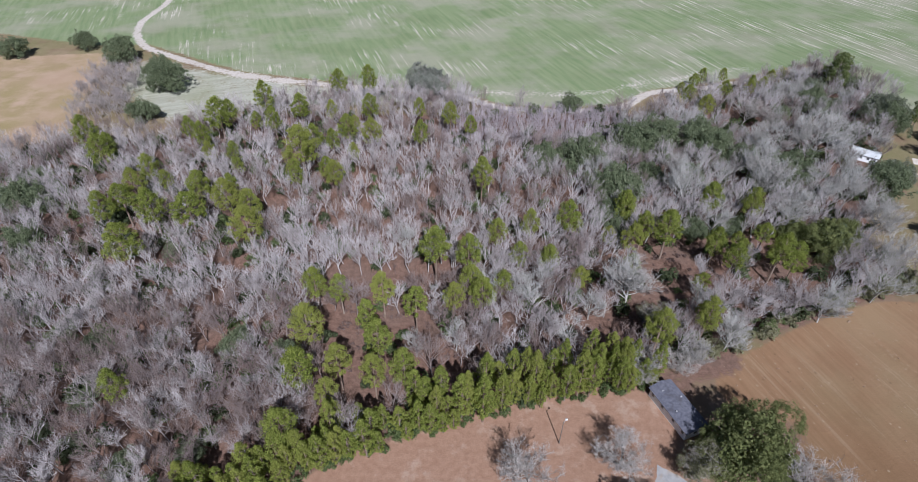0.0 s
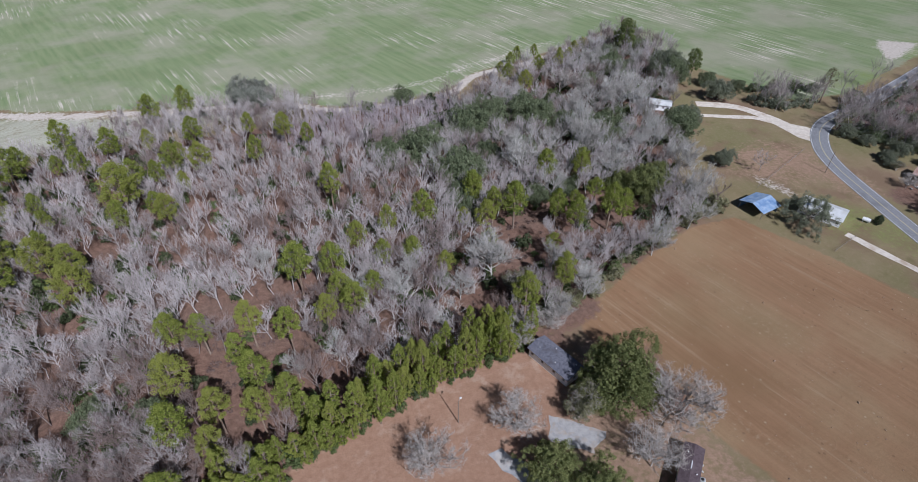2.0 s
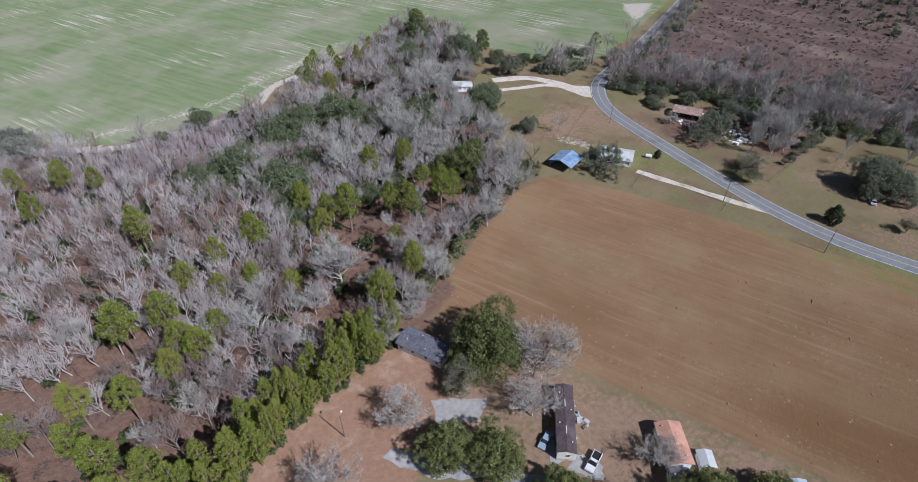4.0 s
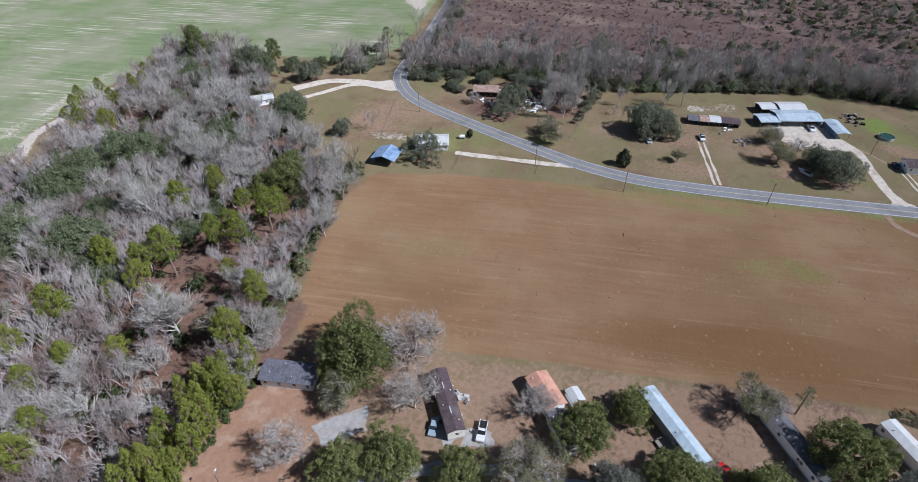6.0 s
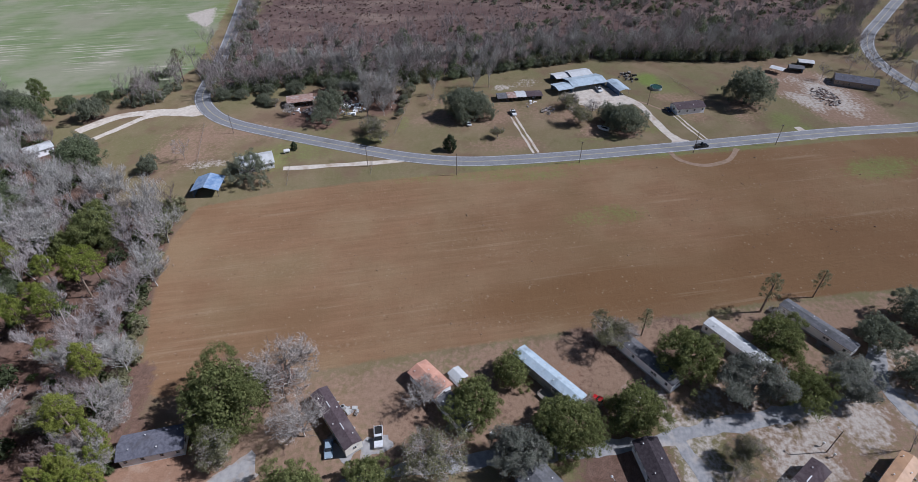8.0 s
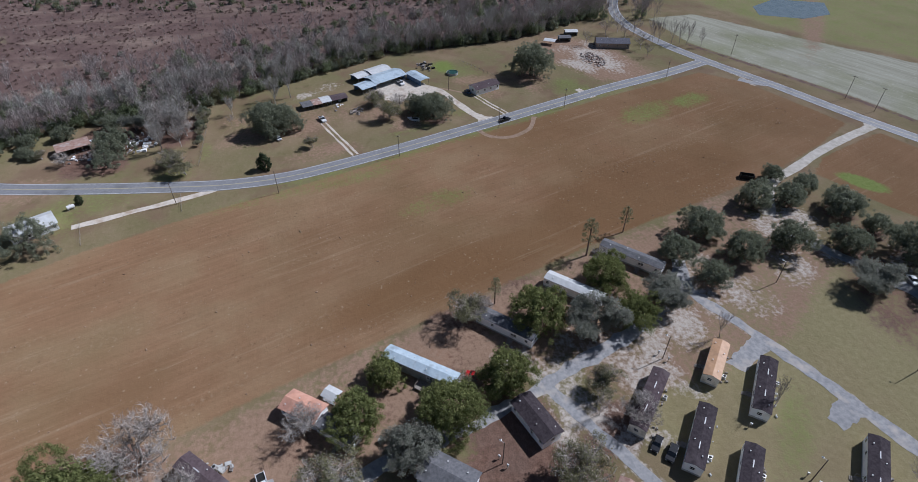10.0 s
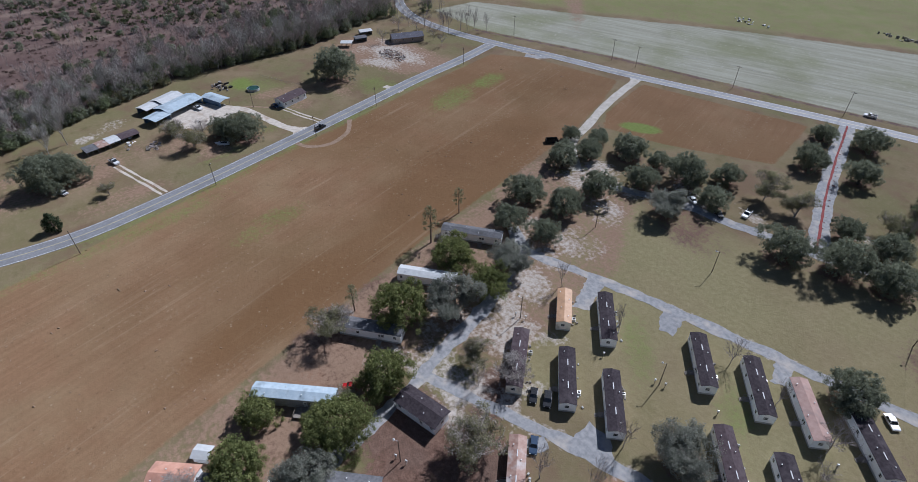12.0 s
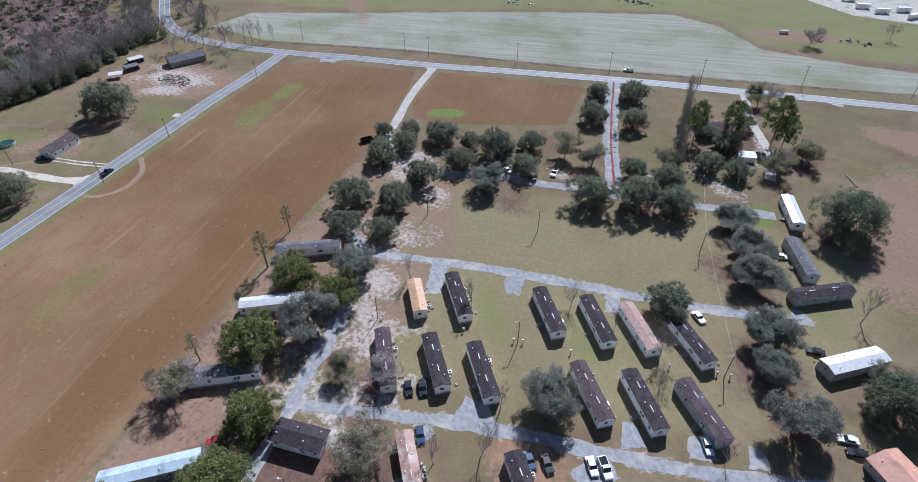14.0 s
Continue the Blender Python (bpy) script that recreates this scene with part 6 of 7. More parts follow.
PARK_HOMES = [
    ("mobile_home", 61.1, -62.1, 20.0, 131, 4.05, ROOF_PURPLE, WALL_CREAM, "mobile home with a dusty brown roof under branches"),
    ("mobile_home", 49.6, -68.6, 18.3, 134, 4.05, ROOF_DARK, WALL_WHITE, "white mobile home with a dark shingle roof"),
    ("mobile_home", 37.9, -72.7, 18.5, 134, 4.05, ROOF_DARK, WALL_WHITE, "white mobile home with a dark shingle roof"),
    ("mobile_home", 33.3, -100.8, 18.3, 132, 4.05, ROOF_DARK, WALL_WHITE, "white mobile home with a dark shingle roof"),
    ("mobile_home", 20.5, -105.2, 18.6, 131, 4.05, ROOF_DARK, WALL_WHITE, "white mobile home with a dark shingle roof"),
    ("mobile_home", 9.8, -109.0, 18.3, 133, 4.05, ROOF_FADED, WALL_WHITE, "white mobile home with a faded salmon roof"),
    ("mobile_home", -3.4, -112.4, 18.0, 136, 4.05, ROOF_DARK, WALL_WHITE, "white mobile home with a dark roof under an oak"),
    ("mobile_home", 12.4, -82.1, 18.4, 134, 4.05, ROOF_PURPLE, WALL_WHITE, "white mobile home with a dull brown roof"),
    ("mobile_home", 0.8, -86.9, 18.2, 132, 4.05, ROOF_DARK, WALL_WHITE, "white mobile home with a dark shingle roof"),
    ("mobile_home", -11.8, -91.9, 18.3, 135, 4.05, ROOF_PURPLE, WALL_GREY, "grey mobile home with a brown shingle roof"),
    ("mobile_home", 58.1, -91.7, 18.8, 134, 4.05, ROOF_DARK, WALL_WHITE, "white mobile home with a dark shingle roof"),
    ("mobile_home", 67.7, -84.5, 14.2, 132, 4.0, ROOF_TAN, WALL_CREAM, "short mobile home with a tan-orange roof"),
    ("mobile_home", 13.9, -51.5, 18.0, 135, 4.05, ROOF_DARK, WALL_WHITE, "white mobile home with a dark roof beside parked cars"),
    ("mobile_home", 38.0, -42.6, 16.0, 134, 3.8, ROOF_RUST, WALL_CREAM, "mobile home with a pinkish weathered roof"),
    ("mobile_home", 110.9, -83.8, 20.3, 41, 4.15, ROOF_GREY, WALL_WHITE, "long white mobile home with a grey roof at a field edge"),
    ("mobile_home", 101.5, -60.3, 18.0, 42.7, 4.05, ROOF_WHITE, WALL_WHITE, "white mobile home with a white metal roof"),
    ("mobile_home", 92.2, -36.5, 17.6, 43, 4.05, ROOF_GREY, WALL_WHITE, "white mobile home with a grey roof in oak shade"),
    ("mobile_home", 83.8, -11.0, 20.6, 49.5, 4.15, ROOF_BLUE, WALL_GREY, "long mobile home with a pale blue metal roof"),
    ("mobile_home", 70.4, 10.6, 10.0, 45, 4.05, ROOF_GREY, WALL_WHITE, "white trailer half hidden by an oak"),
    ("mobile_home", 64.5, 38.0, 17.8, 44.2, 4.15, ROOF_PURPLE, WALL_CREAM, "cream mobile home with a plum-brown roof"),
    ("mobile_home", -16.2, -192.6, 17.4, 111.5, 4.05, ROOF_WHITE, WALL_WHITE, "white mobile home with a white metal roof"),
    ("mobile_home", -22.6, -166.6, 18.4, 118, 4.05, ROOF_GREY, WALL_GREY, "grey mobile home with a dark roof beside a big oak"),
    ("mobile_home", -30.0, -152.7, 18.4, 43, 4.2, ROOF_DARK, WALL_GREY, "grey mobile home with a dark roof on a lawn"),
    ("mobile_home", -40.2, -128.9, 17.4, 48, 5.0, ROOF_WHITE, WALL_GREY, "grey mobile home with a bright white metal roof"),
]
PARK_HOMES = [(n, x + 0.2, y - 0.7, L - 1.0, a + 3.5, W, r, w, lab) if a > 130 else (n, x, y, L, a, W, r, w, lab) for n, x, y, L, a, W, r, w, lab in PARK_HOMES]
for n, x, y, L, a, W, r, w, lab in PARK_HOMES:
    shiny = r in (ROOF_WHITE, ROOF_FADED, ROOF_BLUE, ROOF_TAN, ROOF_SALMON)
    home(n, x, y, L, a, W, r, w, lab, "mobile home", "mobile homes of the park", caps=not shiny and r is not ROOF_GREY, windows=5 if L > 16 else 3)
HOUSES = [
    ("house", 62.8, -34.5, 12.0, 18, 5.2, ROOF_DARK, WALL_WHITE, "double-wide white home with a dark shingle roof", 4.2),
    ("house", 78.4, 18.2, 9.6, 51, 5.2, ROOF_SALMON, WALL_WHITE, "white cabin with a salmon metal roof", 3.9),
    ("house", 52.6, 76.6, 13.2, -68.4, 5.8, ROOF_SLATE, WALL_WHITE, "white house with a slate-grey roof at a dirt yard", 4.0),
    ("house", 54.0, -11.5, 11.5, 48, 7.0, ROOF_GREY, WALL_WHITE, "small house with a grey roof among oaks", 4.1),
    ("house", -52.5, -98.5, 13.0, 140, 8.0, ROOF_SALMON, WALL_GREY, "grey house with a salmon roof", 4.4),
    ("cottage", 172.3, 106.6, 13.5, -60, 9.0, ROOF_WHITE, WALL_WHITE, "white cottage under a live oak", 4.2),
    ("house", 247.8, -73.3, 14.0, -69, 6.6, ROOF_PURPLE, WALL_WHITE, "low white house with a brown shingle roof", 4.2),
    ("house", 291.3, -164.1, 19.0, -107, 9.5, ROOF_SLATE, WALL_BRICK, "brown house before a tree belt", 4.6),
    ("house", 19.9, -244.6, 20.0, 30, 8.5, ROOF_PURPLE, WALL_BRICK, "dark-roofed house under tall pines", 4.4),
    ("house", 168.6, 199.2, 9.5, -36, 6.5, ROOF_WHITE, WALL_WHITE, "white-roofed house at the wood's edge", 3.9),
]
for n, x, y, L, a, W, r, w, lab, ridge in HOUSES:
    home(n, x, y, L, a, W, r, w, lab, "house", ridge=ridge, eave=ridge - W * 0.17 + 0.05, caps=False, vents=r is not ROOF_WHITE, skirt=False, over=0.45)


def unit(x, y, ang):
    """Air conditioner on its slab."""
    ob = thing("air_conditioner", pose(x, y, 0, 0, 0, ang), "pale grey air conditioner beside a mobile home", "appliance", "air conditioners")
    part("slab", Geo().box(0, 0, 0.03, 1.1, 1.1, 0.1), SKIRT, ob)
    part("casing", Geo().box(0, 0, 0.48, 0.85, 0.85, 0.8), METAL, ob)
    part("fan_grille", Geo().tube([(0, 0, 0.87), (0, 0, 0.92)], [0.36, 0.34], 12), RUBBER, ob)
    return ob


def rel(x, y, ang, u, v):
    c, s = math.cos(radians(ang)), math.sin(radians(ang))
    return x + u * c - v * s, y + u * s + v * c


first_unit = None
for i, (n, x, y, L, a, W, r, w, lab) in enumerate(PARK_HOMES):
    side = 1 if a > 100 else -1
    px_, py_ = rel(x, y, a, L * (0.18 if i % 2 else -0.22), side * (W / 2 + 1.0))
    if first_unit:
        copy_thing(first_unit, pose(px_, py_, 0, 0, 0, a))
    else:
        first_unit = unit(px_, py_, a)
    rng = random.Random(500 + i)
    g = Geo()
    for _ in range(6):
        u, v = rel(x, y, a, rng.uniform(-L * 0.46, L * 0.46), side * (W / 2 + rng.uniform(0.5, 1.9)))
        h = rng.uniform(0.15, 0.7)
        g.box(u, v, h / 2 - 0.01, rng.uniform(0.25, 0.7), rng.uniform(0.25, 0.6), h, rng.uniform(0, 180))
    tagged(new("yard_clutter", g.mesh("yard_clutter", (JUNK, SKIRT, WOOD_GREY)[i % 3])), "bins, boxes and odd things along a mobile home", "clutter", kind="stuff")


def shed(name, x, y, L, ang, W, roof, label, height=2.7, ridge=3.4, back=None, category="shed", group=""):
    """Open shed: posts, a roof, and a back wall where one shows."""
    ob = thing(name, pose(x, y, 0, 0, 0, ang), label, category, group)
    for i in range(3):
        for s in (-1, 1):
            part("post", shared(("post", height), lambda: Geo().box(0, 0, height / 2 - 0.05, 0.14, 0.14, height + 0.1).mesh("post", WOOD_GREY)), None, ob).location = (L * (i - 1) * 0.47, s * W * 0.46, 0)
    part("roof", gable_roof(L, W, height, ridge, 0.3, 0.08), roof, ob)
    if back:
        part("back_wall", Geo().box(0, W * 0.48, height / 2, L * 0.98, 0.08, height), back, ob)
        part("side_wall", Geo().box(L * 0.485, 0, height / 2, 0.08, W * 0.92, height), back, ob)
    return ob


SHEDS = [
    ("barn", 153.0, 116.2, 9.4, 12, 9.6, ROOF_BARN, "open barn with a blue metal roof at the field corner", 3.0, 4.6, WALL_BLUE),
    ("shed", 229.2, 109.5, 12.0, -66, 8.0, ROOF_RUST, "open shed with a pinkish tin roof and junk below", 2.8, 3.6, WALL_GREY),
    ("shed", 247.8, 14.0, 4.6, -75, 6.0, ROOF_GREY, "lean-to with a blue-grey tin roof", 2.0, 2.5, WALL_GREY),
    ("shed", 249.0, 9.4, 4.0, -75, 6.2, ROOF_RUST, "open shed with a rusty tin roof", 2.1, 2.7, WALL_GREY),
    ("shed", 250.6, 5.2, 4.4, -75, 6.5, ROOF_WHITE, "open shed with a pale rust-streaked roof", 2.2, 2.8, WALL_GREY),
    ("shed", 252.6, -1.2, 7.4, -75, 6.0, ROOF_PURPLE, "open shed with a dark brown roof", 2.0, 2.6, WALL_GREY),
    ("canopy", 302.3, -129.3, 6.4, -124, 4.5, ROOF_WHITE, "white metal canopy on posts", 2.5, 2.9, None),
    ("shed", 5.7, -225.4, 6.4, 25, 5.0, ROOF_WHITE, "small shed with a bright white roof", 2.4, 3.0, WALL_WHITE),
    ("carport", 162.2, 207.5, 7.0, -40, 5.5, ROOF_GREY, "grey carport at the wood's edge", 2.4, 2.8, WALL_GREY),
    ("shed", 81.2, 11.6, 3.6, 48, 3.0, ROOF_WHITE, "small white garden shed beside a home", 2.1, 2.6, WALL_WHITE),
    ("workshop", 270.0, -26.5, 19.0, -62, 11.0, ROOF_BLUE, "pale blue metal workshop open to a stone yard", 3.0, 4.2, WALL_BLUE),
    ("workshop_annex", 279.2, -23.5, 12.0, -62, 8.0, ROOF_WHITE, "white metal annex behind a workshop", 3.2, 4.0, WALL_BLUE),
    ("workshop_annex", 261.5, -15.2, 8.5, -60, 8.0, ROOF_BLUE, "pale blue lean-to beside a workshop", 2.8, 3.4, WALL_BLUE),
    ("workshop_annex", 275.0, -14.0, 7.5, -60, 7.0, ROOF_WHITE, "white metal lean-to behind a workshop", 2.8, 3.4, WALL_BLUE),
    ("long_shed", 267.0, -42.9, 13.0, 25, 5.6, ROOF_BLUE, "narrow shed with a pale blue roof", 2.8, 3.3, WALL_BLUE),
    ("shed", 315.1, -148.0, 7.5, -100, 5.0, ROOF_WHITE, "low shed with a pale roof by a tree belt", 2.4, 2.9, WALL_GREY),
    ("shed", 306.0, -140.0, 7.0, -100, 5.0, ROOF_GREY, "low grey shed by a tree belt", 2.4, 2.9, WALL_GREY),
]
for n, x, y, L, a, W, r, lab, h, rd, back in SHEDS:
    shed(n, x, y, L, a, W, r, lab, h, rd, back)


# ---- vehicles ----
def wheel_parts(parent, x, y, r=0.34, w=0.24):
    t = part("wheel", shared(("tyre", r), lambda: Geo().tube([(0, -w / 2, 0), (0, w / 2, 0)], [r, r], 12).mesh("tyre", RUBBER)), None, parent)
    t.location = (x, y, r)
    part("rim", shared(("rim", r), lambda: Geo().tube([(0, -w / 2 - 0.01, 0), (0, w / 2 + 0.01, 0)], [r * 0.6, r * 0.6], 10).mesh("rim", METAL)), None, t)


def car(name, x, y, ang, material, label, L=4.7, W=1.84, kind="sedan"):
    ob = thing(name, pose(x, y, 0.02, 0, 0, ang), label, "car")
    h = {"sedan": 1.45, "suv": 1.75, "pickup": 1.85, "van": 2.1}[kind]
    deck = h * 0.56
    g = Geo()
    g.prism([(-L / 2, 0.32), (L / 2, 0.32), (L / 2 - 0.02, deck * 0.82), (L / 2 - 0.25, deck * 0.95), (L * 0.22, deck), (-L * 0.36, deck), (-L / 2 + 0.08, deck * 0.96)], "y", -W / 2, W / 2)
    part("body", g, material, ob)
    a, b = {"sedan": (-0.32, 0.20), "suv": (-0.46, 0.22), "pickup": (-0.06, 0.22), "van": (-0.47, 0.30)}[kind]
    g = Geo()
    t = W / 2 - 0.2
    z0, z1 = deck - 0.02, h - 0.05
    xb, xf = a * L, b * L
    cab = [(xb, -W / 2 + 0.06, z0), (xf, -W / 2 + 0.06, z0), (xf, W / 2 - 0.06, z0), (xb, W / 2 - 0.06, z0),
           (xb + 0.32, -t, z1), (xf - 0.62, -t, z1), (xf - 0.62, t, z1), (xb + 0.32, t, z1)]
    g.v, g.f = cab, [(4, 5, 6, 7), (0, 1, 5, 4), (1, 2, 6, 5), (2, 3, 7, 6), (3, 0, 4, 7)]
    part("cabin_glass", g, GLASS, ob, "dark tinted glass")
    part("roof", Geo().box((xb + xf - 0.30) / 2, 0, z1 + 0.025, xf - xb - 0.92, 2 * t, 0.06), material, ob)
    for sx in (xb + 0.3, (xb + xf) / 2, xf - 0.45):
        for sy in (-1, 1):
            part("pillar", shared(("pillar", kind, material.name), lambda: Geo().box(0, 0, 0, 0.10, 0.05, z1 - z0).mesh("pillar", material)), material, ob).location = (sx, sy * (t + 0.075), (z0 + z1) / 2)
    if kind == "pickup":
        part("bed_liner", Geo().box(-L * 0.28, 0, deck + 0.012, L * 0.36, W - 0.3, 0.02), RUBBER, ob, "dark open bed")
        for s in (-1, 1):
            part("bed_side", Geo().box(-L * 0.28, s * (W / 2 - 0.07), deck + 0.14, L * 0.40, 0.1, 0.3), material, ob)
    for sx in (-0.31, 0.31):
        for sy in (-1, 1):
            wheel_parts(ob, sx * L, sy * (W / 2 - 0.1))
    for sy in (-1, 1):
        part("headlight", Geo().box(L / 2 - 0.03, sy * W * 0.36, deck * 0.74, 0.06, 0.32, 0.16), PLASTIC_WHITE, ob)
        part("taillight", Geo().box(-L / 2 + 0.03, sy * W * 0.38, deck * 0.78, 0.06, 0.24, 0.18), CAR_RED, ob)
        part("mirror", Geo().box(L * 0.14, sy * (W / 2 + 0.08), deck + 0.08, 0.16, 0.18, 0.12), material, ob)
    return ob


CARS = [
    (82.2, -163.2, 160, CAR_WHITE, "white car parked below oaks", "sedan", 4.6), (213.2, -73.5, -69, CAR_BLACK, "black pickup driving on the county road", "pickup", 5.6), (41.1, -51.0, 134, CAR_BLUE, "dark blue sedan on a concrete drive", "sedan", 4.7),
    (48.4, -61.7, 134, CAR_BLACK, "black wagon beside a mobile home", "suv", 4.8), (51.3, -59.7, 134, CAR_BLACK, "dark sedan half under branches", "sedan", 4.6),
    (17.0, -59.6, 138, CAR_BLUE, "dark blue sedan beside a mobile home", "sedan", 4.8), (13.4, -61.0, 138, CAR_BLACK, "black sedan on bare dirt", "sedan", 4.8),
    (4.9, -66.0, 132, CAR_WHITE, "white sedan parked at the lane", "sedan", 4.7), (2.3, -67.2, 132, CAR_WHITE, "white pickup parked at the lane", "pickup", 5.5),
    (-15.0, -85.3, 122, CAR_WHITE, "white sedan on a short drive", "sedan", 4.7), (-2.6, -124.6, 140, CAR_WHITE, "white sedan at the upper lane", "sedan", 4.6),
    (-16.9, -166.2, 20, CAR_WHITE, "white sedan by a grey trailer", "sedan", 4.6), (-31.9, -129.3, 15, CAR_BLACK, "black sedan on a gravel patch", "sedan", 4.6),
    (-41.5, -104.8, 20, CAR_WHITE, "white sedan beside an oak", "sedan", 4.7), (-43.6, -102.2, 20, CAR_BLACK, "dark sedan beside an oak", "sedan", 4.6),
    (79.6, -23.4, 60, CAR_RED, "small red car half hidden by an oak", "sedan", 3.5), (58.0, 37.8, 197.7, CAR_SILVER, "silver-blue sedan beside a mobile home", "sedan", 4.8),
    (62.4, 27.4, 195.8, CAR_WHITE, "white pickup on gravel beside a home", "pickup", 5.5), (233.0, 7.4, 200, CAR_WHITE, "white truck on a grass drive", "pickup", 5.4),
    (265.0, -33.6, 200, CAR_WHITE, "white truck in the stone yard", "pickup", 5.4), (246.4, -64.6, 195, CAR_BLUE, "blue car beside a brown house", "sedan", 4.6),
    (219.5, 27.0, 30, CAR_WHITE, "white car parked under a live oak", "sedan", 4.6), (65.8, -171.6, 100, CAR_WHITE, "white truck under the oaks", "pickup", 5.4), (71.5, -163.5, 150, CAR_BLACK, "dark car under the oaks", "sedan", 4.6),
]
for x, y, a, m, lab, kind, L in CARS:
    car("pickup_truck" if kind == "pickup" else "car", x, y, a, m, lab, L, 2.0 if kind in ("pickup", "suv") else 1.84, kind)


# ---- poles and small things ----
def pole(x, y, height, label, arm=0.0, turn=0.0, lamp=False, thick=0.13):
    ob = thing("light_pole" if lamp else "utility_pole", pose(x, y, 0, 0, 0, turn), label, "pole", "poles")
    part("shaft", Geo().tube([(0, 0, -0.3), (0, 0, height)], [thick, thick * 0.7], 8), POLE_WOOD, ob)
    if arm:
        part("crossarm", Geo().box(0, 0.1, height - 0.5, arm, 0.12, 0.14), POLE_WOOD, ob)
        for s in (-0.45, 0, 0.45):
            part("insulator", shared("insulator", lambda: Geo().tube([(0, 0, 0), (0, 0, 0.22)], [0.06, 0.08], 6).mesh("insulator", METAL)), None, ob).location = (s * arm, 0.1, height - 0.43)
    if lamp:
        part("arm", Geo().tube([(0, 0, height - 0.3), (0.9, 0, height + 0.05)], [0.05, 0.04], 6), METAL, ob)
        g = Geo()
        g.tube([(1.0, 0, height + 0.18), (1.0, 0, height + 0.02), (1.0, 0, height - 0.14)], [0.12, 0.3, 0.16], 8)
        part("lamp_head", g, PLASTIC_WHITE, ob, "pale lamp head")
    return ob


for x, y in [(261.7, -224.5), (197.2, -243.5), (182.0, -246), (134.8, -265.4), (86.5, -280.4), (42.5, -297), (-2.7, -316.6), (-50, -333)]:
    pole(x, y, 11.5, "tall wooden utility pole along the highway", 2.2, 20)
for x, y in [(176.7, 25.9), (193, -22.0), (207.8, -69.2), (219.6, -105.1), (239.0, -169.9), (178, 62), (196.5, 128), (231, -28.2), (252, -56)]:
    pole(x, y, 9.5, "wooden utility pole beside the county road", 1.2 if y < 0 else 0, -70)
for x, y in [(91.5, -122.4), (54.3, -135.4), (5.0, -154.4), (73.4, -73.8), (35.9, -88.1), (-13.6, -107.5), (23.3, 68.5), (55.2, -24.1)]:
    pole(x, y, 8.6, "wooden yard light pole on the lawn", 0, 40, True)


def wire(points, sag, label):
    ob = thing("power_line", Matrix.Identity(4), label, "cable")
    for a, b in zip(points[:-1], points[1:]):
        line = [tuple(Vector(a).lerp(Vector(b), t / 10) - Vector((0, 0, sag * 4 * (t / 10) * (1 - t / 10)))) for t in range(11)]
        part("span", Geo().tube(line, [0.022] * 11, 3), METAL, ob)
    return ob


wire([(13.0, -182.0, 8.6), (5.0, -154.4, 8.4), (-13.6, -107.5, 8.2)], 0.5, "thin bright cable between two light poles")
wire([(261.7, -224.5, 11.2), (197.2, -243.5, 11.2), (134.8, -265.4, 11.2), (86.5, -280.4, 11.2), (42.5, -297, 11.2), (-2.7, -316.6, 11.2), (-50, -333, 11.2)], 0.9, "thin cable along the highway poles")

meter = None
for x, y, a in [(36.9, -87.6, 40), (34.6, -88.7, 40), (50.3, -83.2, 40), (22.3, -92.7, 40), (-11.9, -107.0, 40), (-14.9, -108.0, 40), (-1.0, -102.6, 40), (72.2, -74.6, 40), (74.8, -73.2, 40), (56.4, -23.6, 40), (53.9, -24.8, 40)]:
    m = pose(x, y, 0, 0, 0, a)
    if meter:
        copy_thing(meter, m)
        continue
    meter = thing("meter_pedestal", m, "small white electric meter pedestal on a lawn", "utility box", "meter pedestals")
    part("post", Geo().box(0, 0, 0.6, 0.12, 0.12, 1.3), WOOD_GREY, meter)
    part("box", Geo().box(0, -0.14, 1.25, 0.5, 0.22, 0.7), PLASTIC_WHITE, meter)
    part("meter_dial", Geo().tube([(0, -0.24, 1.38), (0, -0.34, 1.38)], [0.11, 0.10], 10), GLASS, meter)

pool = thing("round_pool", pose(271.6, -62.4, 0), "round above-ground pool with green water", "pool")
g = Geo()
for k in range(24):
    a = 2 * math.pi * k / 24
    g.box(3.0 * math.cos(a), 3.0 * math.sin(a), 0.6, 0.08, 0.82, 1.2, math.degrees(a))
part("side", g, WALL_GREY, pool)
part("water", Geo().tube([(0, 0, 0.02), (0, 0, 0.98)], [2.95, 2.95], 24), WATER, pool)

tank = thing("gas_tank", pose(183.6, 98.2, 0, 0, 0, -60), "white gas tank on concrete feet", "tank")
part("vessel", Geo().tube([(-1.3, 0, 1.0), (-1.15, 0, 1.0), (1.15, 0, 1.0), (1.3, 0, 1.0)], [0.3, 0.72, 0.72, 0.3], 12), PLASTIC_WHITE, tank)
for s in (-0.8, 0.8):
    part("foot", Geo().box(s, 0, 0.18, 0.3, 1.0, 0.44), SKIRT, tank)
part("dome", Geo().tube([(0, 0, 1.68), (0, 0, 1.9)], [0.2, 0.16], 8), PLASTIC_WHITE, tank)
plant("cedar", 186.5, 96.0, 1.6, "", " beside a gas tank")

